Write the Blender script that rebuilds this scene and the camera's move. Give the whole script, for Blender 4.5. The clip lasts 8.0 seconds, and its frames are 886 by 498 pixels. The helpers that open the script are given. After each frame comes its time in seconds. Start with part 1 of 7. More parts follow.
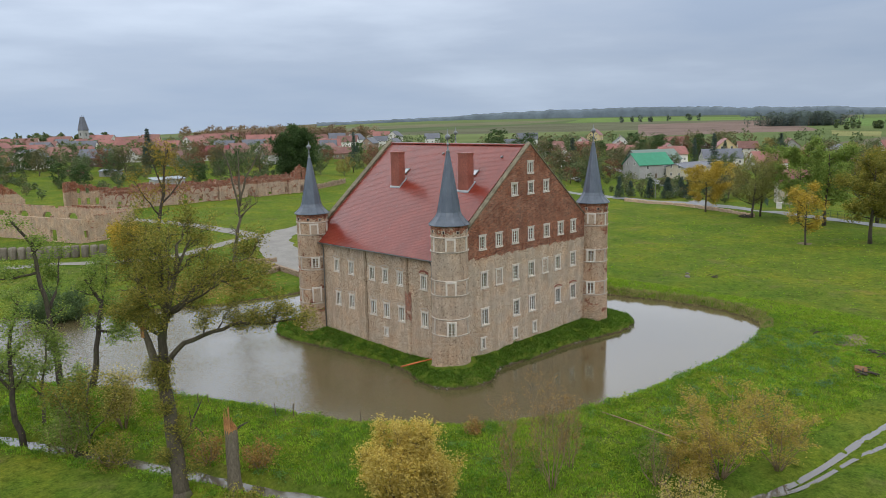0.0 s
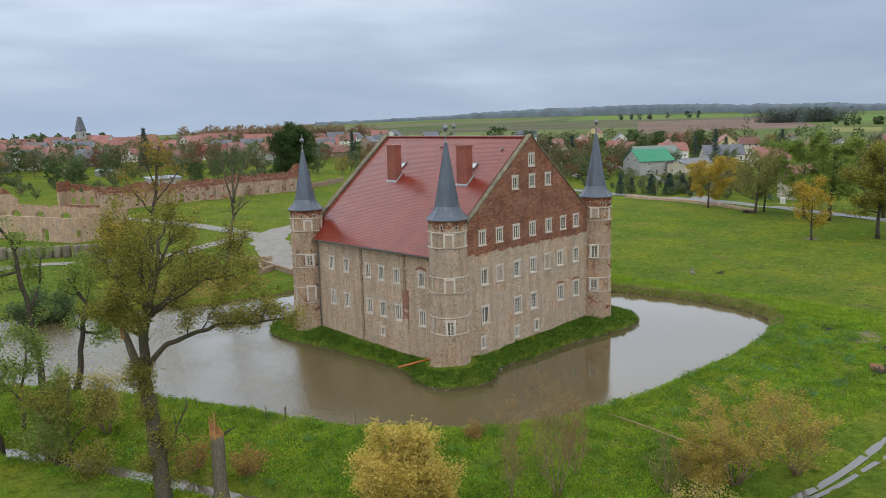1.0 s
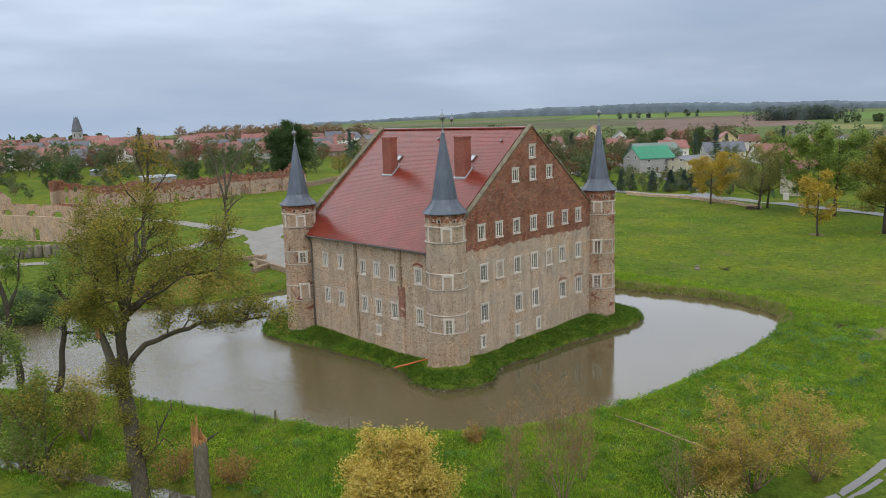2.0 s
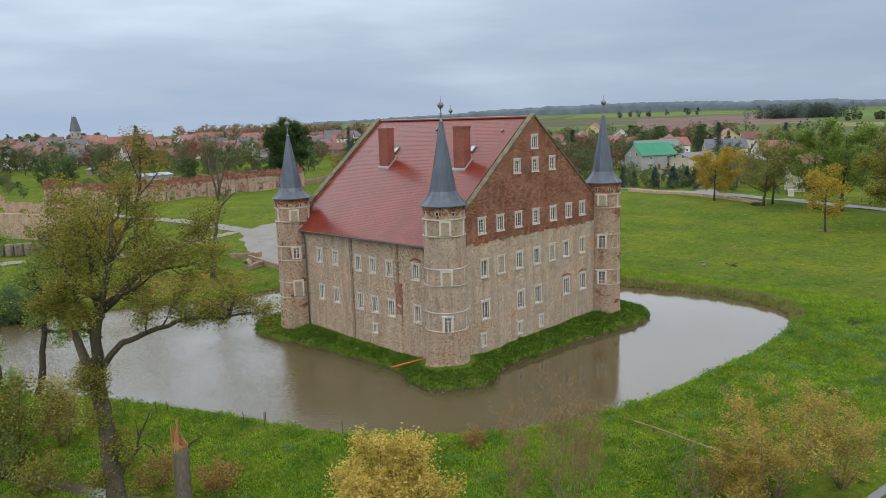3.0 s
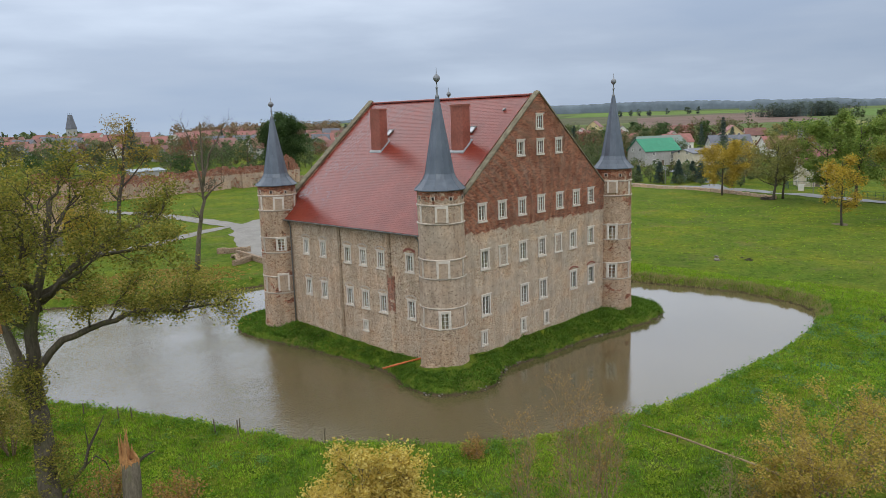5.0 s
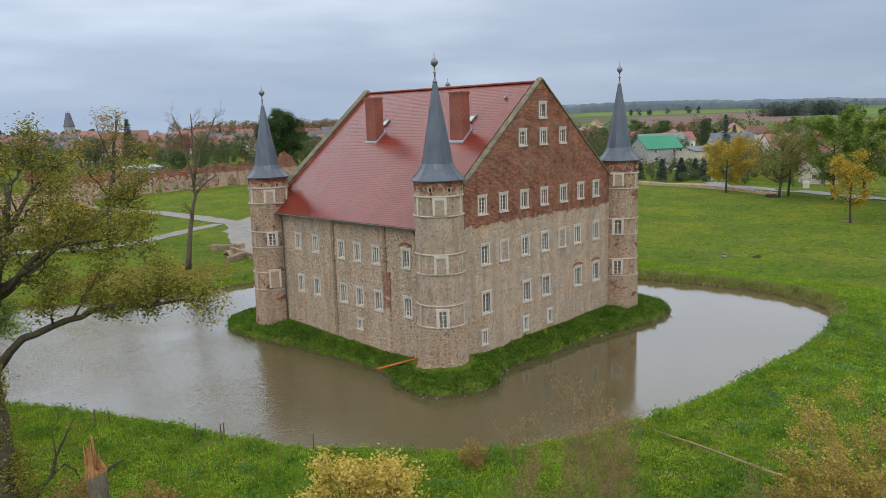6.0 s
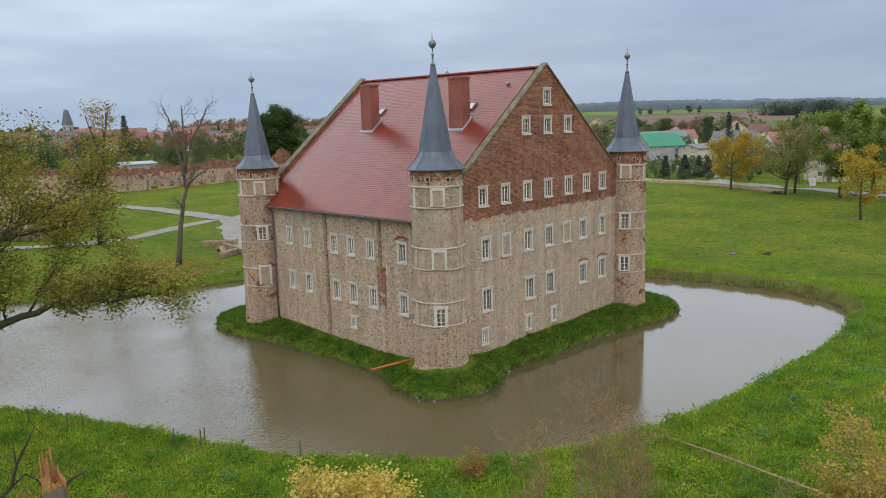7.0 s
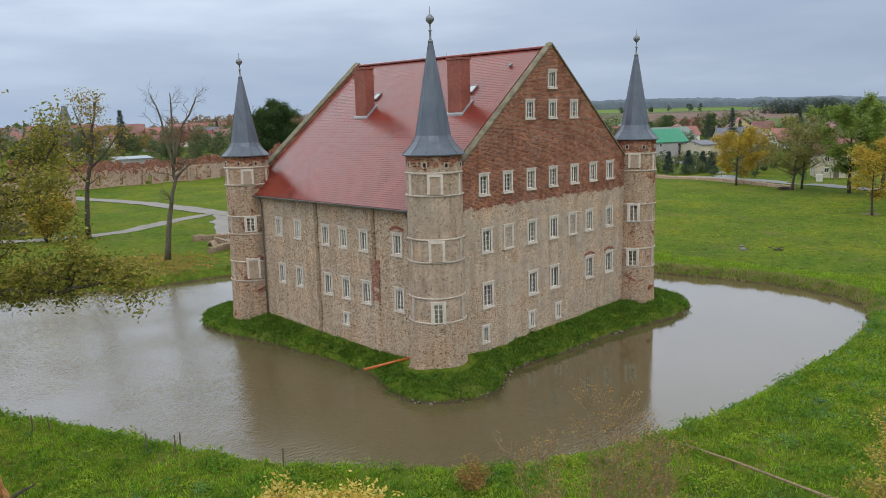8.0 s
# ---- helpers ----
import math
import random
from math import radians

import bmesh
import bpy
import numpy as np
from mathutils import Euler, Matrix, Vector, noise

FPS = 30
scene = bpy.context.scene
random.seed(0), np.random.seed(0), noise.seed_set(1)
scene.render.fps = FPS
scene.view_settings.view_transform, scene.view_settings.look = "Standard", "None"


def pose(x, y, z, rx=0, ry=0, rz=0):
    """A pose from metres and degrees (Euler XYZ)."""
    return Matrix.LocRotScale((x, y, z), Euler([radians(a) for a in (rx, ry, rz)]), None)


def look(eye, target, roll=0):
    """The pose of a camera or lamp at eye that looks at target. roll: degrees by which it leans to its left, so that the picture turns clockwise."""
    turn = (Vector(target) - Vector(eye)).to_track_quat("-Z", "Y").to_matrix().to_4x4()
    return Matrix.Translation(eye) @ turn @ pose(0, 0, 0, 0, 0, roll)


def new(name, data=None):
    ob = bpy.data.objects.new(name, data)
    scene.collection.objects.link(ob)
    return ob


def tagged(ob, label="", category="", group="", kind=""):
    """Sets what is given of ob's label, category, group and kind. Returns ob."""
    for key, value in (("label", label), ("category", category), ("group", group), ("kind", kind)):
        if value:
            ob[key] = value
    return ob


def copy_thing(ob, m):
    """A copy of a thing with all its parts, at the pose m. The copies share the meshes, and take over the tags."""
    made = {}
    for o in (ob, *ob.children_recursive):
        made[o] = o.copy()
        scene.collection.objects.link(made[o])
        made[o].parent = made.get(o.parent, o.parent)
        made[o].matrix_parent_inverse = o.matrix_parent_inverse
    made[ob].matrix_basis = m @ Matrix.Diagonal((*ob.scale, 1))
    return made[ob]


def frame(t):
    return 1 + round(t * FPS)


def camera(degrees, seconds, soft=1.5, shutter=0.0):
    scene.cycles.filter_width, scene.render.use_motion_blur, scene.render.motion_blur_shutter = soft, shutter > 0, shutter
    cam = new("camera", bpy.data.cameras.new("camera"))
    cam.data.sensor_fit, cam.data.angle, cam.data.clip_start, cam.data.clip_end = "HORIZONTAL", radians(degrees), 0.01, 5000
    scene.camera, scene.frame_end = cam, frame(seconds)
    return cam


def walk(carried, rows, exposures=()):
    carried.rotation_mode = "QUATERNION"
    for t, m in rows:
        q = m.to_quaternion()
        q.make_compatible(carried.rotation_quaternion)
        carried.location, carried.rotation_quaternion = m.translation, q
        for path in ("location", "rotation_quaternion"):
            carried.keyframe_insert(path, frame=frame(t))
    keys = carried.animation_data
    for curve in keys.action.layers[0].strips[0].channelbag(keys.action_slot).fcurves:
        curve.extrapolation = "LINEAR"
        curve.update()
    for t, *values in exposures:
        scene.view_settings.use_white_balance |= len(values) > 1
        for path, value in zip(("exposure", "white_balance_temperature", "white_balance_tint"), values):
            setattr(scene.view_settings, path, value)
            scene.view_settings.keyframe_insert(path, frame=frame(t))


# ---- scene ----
cam = camera(62.3, 8.0, soft=0.5)
PATH = [
    (0, (-48.683, -48.094, 24.275), (-47.292, -46.696, 23.940), -1.11),
    (0.5, (-47.729, -47.237, 23.910), (-46.338, -45.840, 23.574), -1.29),
    (1, (-46.751, -46.350, 23.499), (-45.360, -44.953, 23.162), -1.45),
    (1.5, (-45.758, -45.442, 23.055), (-44.366, -44.046, 22.718), -1.58),
    (3, (-42.730, -42.654, 21.639), (-41.338, -41.259, 21.301), -1.82),
    (3.5, (-41.715, -41.717, 21.165), (-40.323, -40.321, 20.827), -1.85),
    (4, (-40.697, -40.777, 20.698), (-39.305, -39.381, 20.361), -1.87),
    (4.5, (-39.675, -39.833, 20.239), (-38.283, -38.438, 19.902), -1.86),
    (6, (-36.546, -36.940, 18.902), (-35.153, -35.546, 18.563), -1.75),
    (6.5, (-35.460, -35.933, 18.452), (-34.067, -34.539, 18.113), -1.69),
    (7, (-34.339, -34.889, 17.988), (-32.946, -33.495, 17.647), -1.62),
    (7.5, (-33.172, -33.796, 17.498), (-31.779, -32.403, 17.155), -1.55),
    (8, (-31.947, -32.641, 16.970), (-30.554, -31.248, 16.624), -1.47),
]
walk(cam, [(t, look(eye, target, roll)) for t, eye, target, roll in PATH])

# ---- world and light: an overcast autumn day ----
scene.view_settings.exposure = -0.78
SKY = 1.0


def node(tree, kind, **settings):
    n = tree.nodes.new(kind)
    for key, value in settings.items():
        if key == "inputs":
            for socket, v in value.items():
                n.inputs[socket].default_value = v
        elif key == "operation":
            n.operation = value
        elif key == "blend":
            n.data_type, n.blend_type = "RGBA", value
    return n


def ramp(tree, fac, stops):
    n = tree.nodes.new("ShaderNodeValToRGB")
    tree.links.new(fac, n.inputs[0])
    while len(n.color_ramp.elements) < len(stops):
        n.color_ramp.elements.new(0.5)
    for e, (p, c) in zip(n.color_ramp.elements, stops):
        e.position, e.color = p, (c if len(c) == 4 else (*c, 1))
    return n.outputs[0]


def build_world():
    w = bpy.data.worlds.new("overcast_sky")
    scene.world = w
    w.use_nodes = True
    t = w.node_tree
    t.nodes.clear()
    out, bg = t.nodes.new("ShaderNodeOutputWorld"), t.nodes.new("ShaderNodeBackground")
    t.links.new(bg.outputs[0], out.inputs[0])
    bg.inputs[1].default_value = 0.1 * SKY
    sky = t.nodes.new("ShaderNodeTexSky")
    sky.sky_type, sky.sun_disc = "NISHITA", False
    sky.sun_elevation, sky.sun_rotation = radians(48), radians(205)
    sky.air_density, sky.dust_density = 1.0, 3.0
    co = t.nodes.new("ShaderNodeTexCoord")
    sep = t.nodes.new("ShaderNodeSeparateXYZ")
    t.links.new(co.outputs["Generated"], sep.inputs[0])
    # the cloud deck is brighter towards the zenith
    deck = ramp(t, sep.outputs[2], [(0.0, (7.6, 9.3, 11.9)), (0.08, (7.7, 9.3, 11.9)), (0.16, (9.2, 10.8, 13.5)), (0.22, (18.2, 20.3, 24.0)), (0.32, (24.2, 26.2, 30.0)), (0.55, (26.0, 27.2, 28.8)), (1.0, (22.0, 23.1, 24.6))])
    mp = t.nodes.new("ShaderNodeMapping")
    mp.inputs["Scale"].default_value = (1.1, 1.1, 6.0)
    mp.inputs["Rotation"].default_value = (0.0, radians(4), radians(30))
    t.links.new(co.outputs["Generated"], mp.inputs[0])
    ns = t.nodes.new("ShaderNodeTexNoise")
    ns.inputs["Scale"].default_value, ns.inputs["Detail"].default_value, ns.inputs["Roughness"].default_value = 2.0, 6, 0.5
    t.links.new(mp.outputs[0], ns.inputs["Vector"])
    shade = ramp(t, ns.outputs[0], [(0.32, (0.84, 0.88, 0.93)), (0.5, (1.0, 1.0, 1.0)), (0.68, (1.30, 1.27, 1.22))])
    mul = node(t, "ShaderNodeMix", blend="MULTIPLY", inputs={0: 1.0})
    t.links.new(deck, mul.inputs[6]), t.links.new(shade, mul.inputs[7])
    # the deck is thinner to the north-west
    dot = t.nodes.new("ShaderNodeVectorMath")
    dot.operation = "DOT_PRODUCT"
    dot.inputs[1].default_value = (-0.11, 0.11, 0.0)
    t.links.new(co.outputs["Generated"], dot.inputs[0])
    more = t.nodes.new("ShaderNodeMath")
    more.inputs[1].default_value = 1.0
    t.links.new(dot.outputs["Value"], more.inputs[0])
    thin = node(t, "ShaderNodeMix", blend="MULTIPLY", inputs={0: 1.0})
    t.links.new(mul.outputs[2], thin.inputs[6]), t.links.new(more.outputs[0], thin.inputs[7])
    mix = node(t, "ShaderNodeMix", blend="MIX", inputs={0: 0.93})
    t.links.new(sky.outputs[0], mix.inputs[6]), t.links.new(thin.outputs[2], mix.inputs[7])
    t.links.new(mix.outputs[2], bg.inputs[0])


build_world()
sun_data = bpy.data.lights.new("sun", "SUN")
sun_data.energy, sun_data.angle, sun_data.color = 0.9, radians(25), (1.0, 0.96, 0.9)
sun = new("sun", sun_data)
sun.matrix_world = look((-40, -60, 90), (0, 0, 0))

# ---- materials ----
class Mat:
    """A node material with a few short helpers."""

    def __init__(self, name, rough=0.85, spec=0.3, metal=0.0):
        self.m = bpy.data.materials.new(name)
        self.m.use_nodes = True
        self.t = self.m.node_tree
        self.b = self.t.nodes["Principled BSDF"]
        self.b.inputs["Roughness"].default_value = rough
        self.b.inputs["Specular IOR Level"].default_value = spec
        self.b.inputs["Metallic"].default_value = metal
        self.co = self.t.nodes.new("ShaderNodeTexCoord").outputs["Object"]

    def link(self, a, b):
        self.t.links.new(a, b)

    def scaled(self, s, rot=(0, 0, 0), loc=(0, 0, 0)):
        mp = self.t.nodes.new("ShaderNodeMapping")
        mp.inputs["Scale"].default_value = s
        mp.inputs["Rotation"].default_value = [radians(a) for a in rot]
        mp.inputs["Location"].default_value = loc
        self.link(self.co, mp.inputs[0])
        return mp.outputs[0]

    def noise(self, scale, detail=4, rough=0.6, vec=None, distort=0.0):
        n = self.t.nodes.new("ShaderNodeTexNoise")
        n.inputs["Scale"].default_value, n.inputs["Detail"].default_value = scale, detail
        n.inputs["Roughness"].default_value, n.inputs["Distortion"].default_value = rough, distort
        self.link(vec or self.co, n.inputs["Vector"])
        return n.outputs[0]

    def voronoi(self, scale, feature="F1", vec=None, out=0):
        n = self.t.nodes.new("ShaderNodeTexVoronoi")
        n.feature = feature
        n.inputs["Scale"].default_value = scale
        self.link(vec or self.co, n.inputs["Vector"])
        return n.outputs[out]

    def ramp(self, fac, stops):
        return ramp(self.t, fac, stops)

    def math(self, op, a, b=0.0, c=None):
        n = self.t.nodes.new("ShaderNodeMath")
        n.operation = op
        for i, v in enumerate((a, b, c)):
            if v is None:
                continue
            if isinstance(v, (int, float)):
                n.inputs[i].default_value = v
            else:
                self.link(v, n.inputs[i])
        return n.outputs[0]

    def mix(self, fac, a, b, blend="MIX"):
        n = node(self.t, "ShaderNodeMix", blend=blend)
        for i, v in ((0, fac), (6, a), (7, b)):
            if isinstance(v, (int, float)):
                n.inputs[i].default_value = v
            elif isinstance(v, tuple):
                n.inputs[i].default_value = (*v, 1) if len(v) == 3 else v
            else:
                self.link(v, n.inputs[i])
        return n.outputs[2]

    def sep(self, vec=None):
        n = self.t.nodes.new("ShaderNodeSeparateXYZ")
        self.link(vec or self.co, n.inputs[0])
        return n.outputs

    def bump(self, height, distance=0.02, strength=1.0, after=None):
        n = self.t.nodes.new("ShaderNodeBump")
        n.inputs["Distance"].default_value, n.inputs["Strength"].default_value = distance, strength
        self.link(height, n.inputs["Height"])
        if after:
            self.link(after, n.inputs["Normal"])
        self.link(n.outputs[0], self.b.inputs["Normal"])
        return n.outputs[0]

    def colour(self, c):
        if isinstance(c, tuple):
            self.b.inputs["Base Color"].default_value = (*c, 1)
        else:
            self.link(c, self.b.inputs["Base Color"])
        return self

    def island(self):
        return self.t.nodes.new("ShaderNodeNewGeometry").outputs["Random Per Island"]

    def each(self):
        return self.t.nodes.new("ShaderNodeObjectInfo").outputs["Random"]


def plain(name, c, rough=0.8, vary=0.25, scale=6.0, bump=0.004, spec=0.3, metal=0.0, each=0.0):
    """A simple surface: one colour, mottled at two scales, with a fine relief."""
    m = Mat(name, rough, spec, metal)
    dark, light = tuple(v * (1 - vary) for v in c), tuple(min(1, v * (1 + vary)) for v in c)
    fine = m.ramp(m.noise(scale, 5), [(0.3, dark), (0.7, light)])
    big = m.ramp(m.noise(scale * 0.13, 3), [(0.3, (1 - vary,) * 3), (0.7, (1 + vary * 0.4,) * 3)])
    col = m.mix(1.0, fine, big, "MULTIPLY")
    if each:
        col = m.mix(1.0, col, m.ramp(m.each(), [(0, (1 - each,) * 3), (1, (1 + each,) * 3)]), "MULTIPLY")
    m.colour(col)
    m.bump(m.noise(scale * 6, 4), bump)
    return m.m


def rubble_nodes(m, size=3.6, flat=0.62):
    """Field-stone masonry with lime mortar: colour and height."""
    vec = m.scaled((size, size, size / flat))
    n = m.t.nodes.new("ShaderNodeTexNoise")
    n.inputs["Scale"].default_value = 2.0
    m.link(vec, n.inputs["Vector"])
    wob = m.mix(0.35, vec, n.outputs[1], "ADD")
    edge = m.voronoi(1.0, "DISTANCE_TO_EDGE", wob)
    cell = m.voronoi(1.0, "F1", wob, 1)
    pick = m.sep(cell)[0]
    stone = m.ramp(pick, [(0.0, (0.24, 0.165, 0.12)), (0.15, (0.37, 0.285, 0.215)), (0.5, (0.49, 0.395, 0.31)), (0.78, (0.57, 0.48, 0.39)), (0.88, (0.40, 0.245, 0.175)), (0.94, (0.56, 0.47, 0.38)), (1.0, (0.74, 0.66, 0.57))])
    grain = m.ramp(m.noise(14, 5), [(0.25, (0.72, 0.70, 0.68)), (0.75, (1.15, 1.13, 1.1))])
    stone = m.mix(1.0, stone, grain, "MULTIPLY")
    mortar = m.ramp(m.noise(9, 4), [(0.3, (0.50, 0.42, 0.345)), (0.7, (0.66, 0.575, 0.49))])
    col = m.mix(m.ramp(edge, [(0.05, (1, 1, 1)), (0.20, (0, 0, 0))]), stone, mortar)
    height = m.ramp(edge, [(0.02, (0, 0, 0)), (0.26, (1, 1, 1))])
    height = m.math("MULTIPLY", height, m.math("MULTIPLY_ADD", pick, 0.6, 0.5))
    return col, height


def plaster_nodes(m):
    a = m.ramp(m.noise(1.3, 6, 0.65), [(0.3, (0.375, 0.32, 0.272)), (0.5, (0.475, 0.41, 0.352)), (0.72, (0.56, 0.495, 0.435))])
    return m.mix(1.0, a, m.ramp(m.noise(18, 4), [(0.3, (0.86, 0.85, 0.84)), (0.7, (1.06, 1.05, 1.04))]), "MULTIPLY")


def brick_nodes(m, swap=False):
    """Weathered red brickwork on an upright wall. swap: for walls that run along y."""
    x, y, z = m.sep()
    cmb = m.t.nodes.new("ShaderNodeCombineXYZ")
    m.link(y if swap else x, cmb.inputs[0]), m.link(z, cmb.inputs[1])
    br = m.t.nodes.new("ShaderNodeTexBrick")
    m.link(cmb.outputs[0], br.inputs["Vector"])
    for key, v in (("Scale", 1.0), ("Mortar Size", 0.013), ("Mortar Smooth", 0.4), ("Brick Width", 0.27), ("Row Height", 0.088)):
        br.inputs[key].default_value = v
    br.inputs["Color1"].default_value = (0.47, 0.180, 0.108, 1)
    br.inputs["Color2"].default_value = (0.165, 0.055, 0.038, 1)
    br.inputs["Mortar"].default_value = (0.40, 0.295, 0.23, 1)
    big = m.ramp(m.noise(0.55, 6, 0.65), [(0.28, (0.66, 0.64, 0.64)), (0.5, (1.0, 1.04, 1.06)), (0.74, (1.30, 1.50, 1.64))])
    col = m.mix(1.0, br.outputs[0], big, "MULTIPLY")
    along_courses = m.scaled((1, 1, 2.6), loc=(4, 1, 2))
    spots = m.ramp(m.noise(3.4, 6, 0.8, vec=along_courses), [(0.33, (0.34, 0.31, 0.31)), (0.43, (0.90, 0.90, 0.90)), (0.58, (1.05, 1.08, 1.10)), (0.70, (1.45, 1.68, 1.85))])
    col = m.mix(1.0, col, spots, "MULTIPLY")
    lime = m.ramp(m.noise(1.5, 7, 0.8, vec=m.scaled((1, 1, 1.8), loc=(9, 3, 6))), [(0.56, (0, 0, 0)), (0.74, (0.55, 0.55, 0.55))])
    col = m.mix(lime, col, (0.46, 0.35, 0.28))
    return col, m.math("SUBTRACT", 1.0, br.outputs[1])


def masonry(name, plaster=0.5, tint=(1.0, 1.0, 1.0), brick_from=None, size=5.4, brick_patch=0.0, swap=False, bands=None, brick_top=None):
    """Rubble with plaster remains; brick above a level, or in patches."""
    m = Mat(name, 0.92, 0.2)
    col, height = rubble_nodes(m, size)
    pl = plaster_nodes(m)
    z = m.sep()[2]
    mask = m.noise(0.42, 7, 0.68)
    if bands:
        # levels at which more of the plaster is left
        lo, hi, gain = bands
        up = m.math("SMOOTH_MIN", m.math("SUBTRACT", z, lo), m.math("SUBTRACT", hi, z), 1.0)
        mask = m.math("ADD", mask, m.math("MULTIPLY", m.math("MINIMUM", m.math("MAXIMUM", up, 0.0), 1.0), gain))
    mask = m.math("ADD", mask, m.math("MULTIPLY", m.math("SUBTRACT", m.noise(3.2, 5, 0.7), 0.5), 0.16))
    pm = m.ramp(mask, [(1 - plaster, (0, 0, 0)), (1 - plaster + 0.05, (1, 1, 1))])
    col = m.mix(pm, col, pl)
    height = m.mix(pm, height, (0.75, 0.75, 0.75))
    if brick_from is not None or brick_patch:
        bc, bh = brick_nodes(m, swap)
        if brick_from is not None:
            lim = m.math("ADD", z, m.math("MULTIPLY", m.math("SUBTRACT", m.noise(1.1, 6, 0.7), 0.5), 1.6))
            bm_ = m.math("GREATER_THAN", lim, brick_from)
        else:
            bm_ = m.ramp(m.noise(0.62, 6, 0.7, vec=m.scaled((1, 1, 1.3), loc=(3.1, 7.7, 1.3))), [(1 - brick_patch, (0, 0, 0)), (1 - brick_patch + 0.03, (1, 1, 1))])
        if brick_top is not None:
            # the frieze under the eaves has lost its plaster
            lim = m.math("ADD", z, m.math("MULTIPLY", m.math("SUBTRACT", m.noise(2.4, 5, 0.7), 0.5), 2.4))
            bm_ = m.math("MAXIMUM", m.math("MULTIPLY", m.math("GREATER_THAN", lim, brick_top), m.ramp(m.noise(1.7, 5, 0.7), [(0.36, (0.1,) * 3), (0.46, (1,) * 3)])), bm_)
        col, height = m.mix(bm_, col, bc), m.mix(bm_, height, bh)
    streak = m.ramp(m.noise(1.0, 4, 0.6, vec=m.scaled((1.6, 1.6, 0.16))), [(0.3, (0.80, 0.78, 0.76)), (0.55, (1.0, 1.0, 1.0)), (0.8, (1.1, 1.09, 1.07))])
    col = m.mix(1.0, col, streak, "MULTIPLY")
    speck = m.ramp(m.noise(5.5, 5, 0.75), [(0.35, (0.30, 0.25, 0.21)), (0.43, (0.90, 0.89, 0.88)), (0.60, (1.05, 1.05, 1.04)), (0.70, (1.34, 1.33, 1.31))])
    col = m.mix(1.0, col, speck, "MULTIPLY")
    # redder and greyer stretches, and the shade of fallen-stone pits painted as dark spots
    hue = m.ramp(m.noise(0.55, 5, 0.65, vec=m.scaled((1, 1, 1), loc=(7, 3, 5))), [(0.32, (0.88, 0.92, 0.94)), (0.5, (1.0, 1.0, 1.0)), (0.68, (1.06, 0.97, 0.89))])
    col = m.mix(1.0, col, hue, "MULTIPLY")
    pit_shade = m.ramp(m.noise(4.2, 3, 0.6, vec=m.scaled((1, 1, 1.5), loc=(2, 6, 9))), [(0.28, (0.22, 0.17, 0.13)), (0.32, (1, 1, 1))])
    col = m.mix(1.0, col, pit_shade, "MULTIPLY")
    if tint != (1.0, 1.0, 1.0):
        col = m.mix(1.0, col, tint, "MULTIPLY")
    m.colour(col)
    m.bump(height, 0.042, 1.0)
    return m.m


def tile_mat():
    m = Mat("wet_red_roof_tiles", 0.16, 0.36)
    base = m.ramp(m.island(), [(0.0, (0.165, 0.026, 0.015)), (0.5, (0.180, 0.029, 0.017)), (1.0, (0.196, 0.033, 0.020))])
    big = m.ramp(m.noise(0.35, 5, 0.6), [(0.3, (0.82, 0.82, 0.84)), (0.7, (1.08, 1.06, 1.05))])
    m.colour(m.mix(1.0, base, big, "MULTIPLY"))
    m.link(m.ramp(m.noise(0.8, 4), [(0.3, (0.16,) * 3), (0.7, (0.26,) * 3)]), m.b.inputs["Roughness"])
    m.b.inputs["IOR"].default_value = 1.5
    m.b.inputs["Coat Weight"].default_value = 0.26
    m.b.inputs["Coat Roughness"].default_value = 0.11
    m.bump(m.noise(30, 3), 0.002)
    return m.m


def zinc_mat():
    m = Mat("zinc_sheet", 0.5, 0.5, 0.35)
    col = m.ramp(m.noise(1.2, 5, 0.6, vec=m.scaled((1, 1, 0.35))), [(0.3, (0.070, 0.085, 0.108)), (0.7, (0.122, 0.142, 0.168))])
    m.colour(col)
    m.link(m.ramp(m.noise(4, 4), [(0.3, (0.34,) * 3), (0.7, (0.52,) * 3)]), m.b.inputs["Roughness"])
    m.bump(m.noise(3, 3), 0.006)
    return m.m


PLOTS = [
    ((0.125, 0.185, 0.050), [(1780, 1181), (1640, 637), (1303, 478), (1185, 836)]),
    ((0.175, 0.125, 0.103), [(1011, 570), (1236, 430), (723, 203), (573, 314)]),
    ((0.115, 0.180, 0.052), [(1355, 368), (1300, 194), (817, 106), (873, 228)]),
    ((0.205, 0.205, 0.082), [(723, 193), (689, 141), (590, 116), (610, 157)]),
]


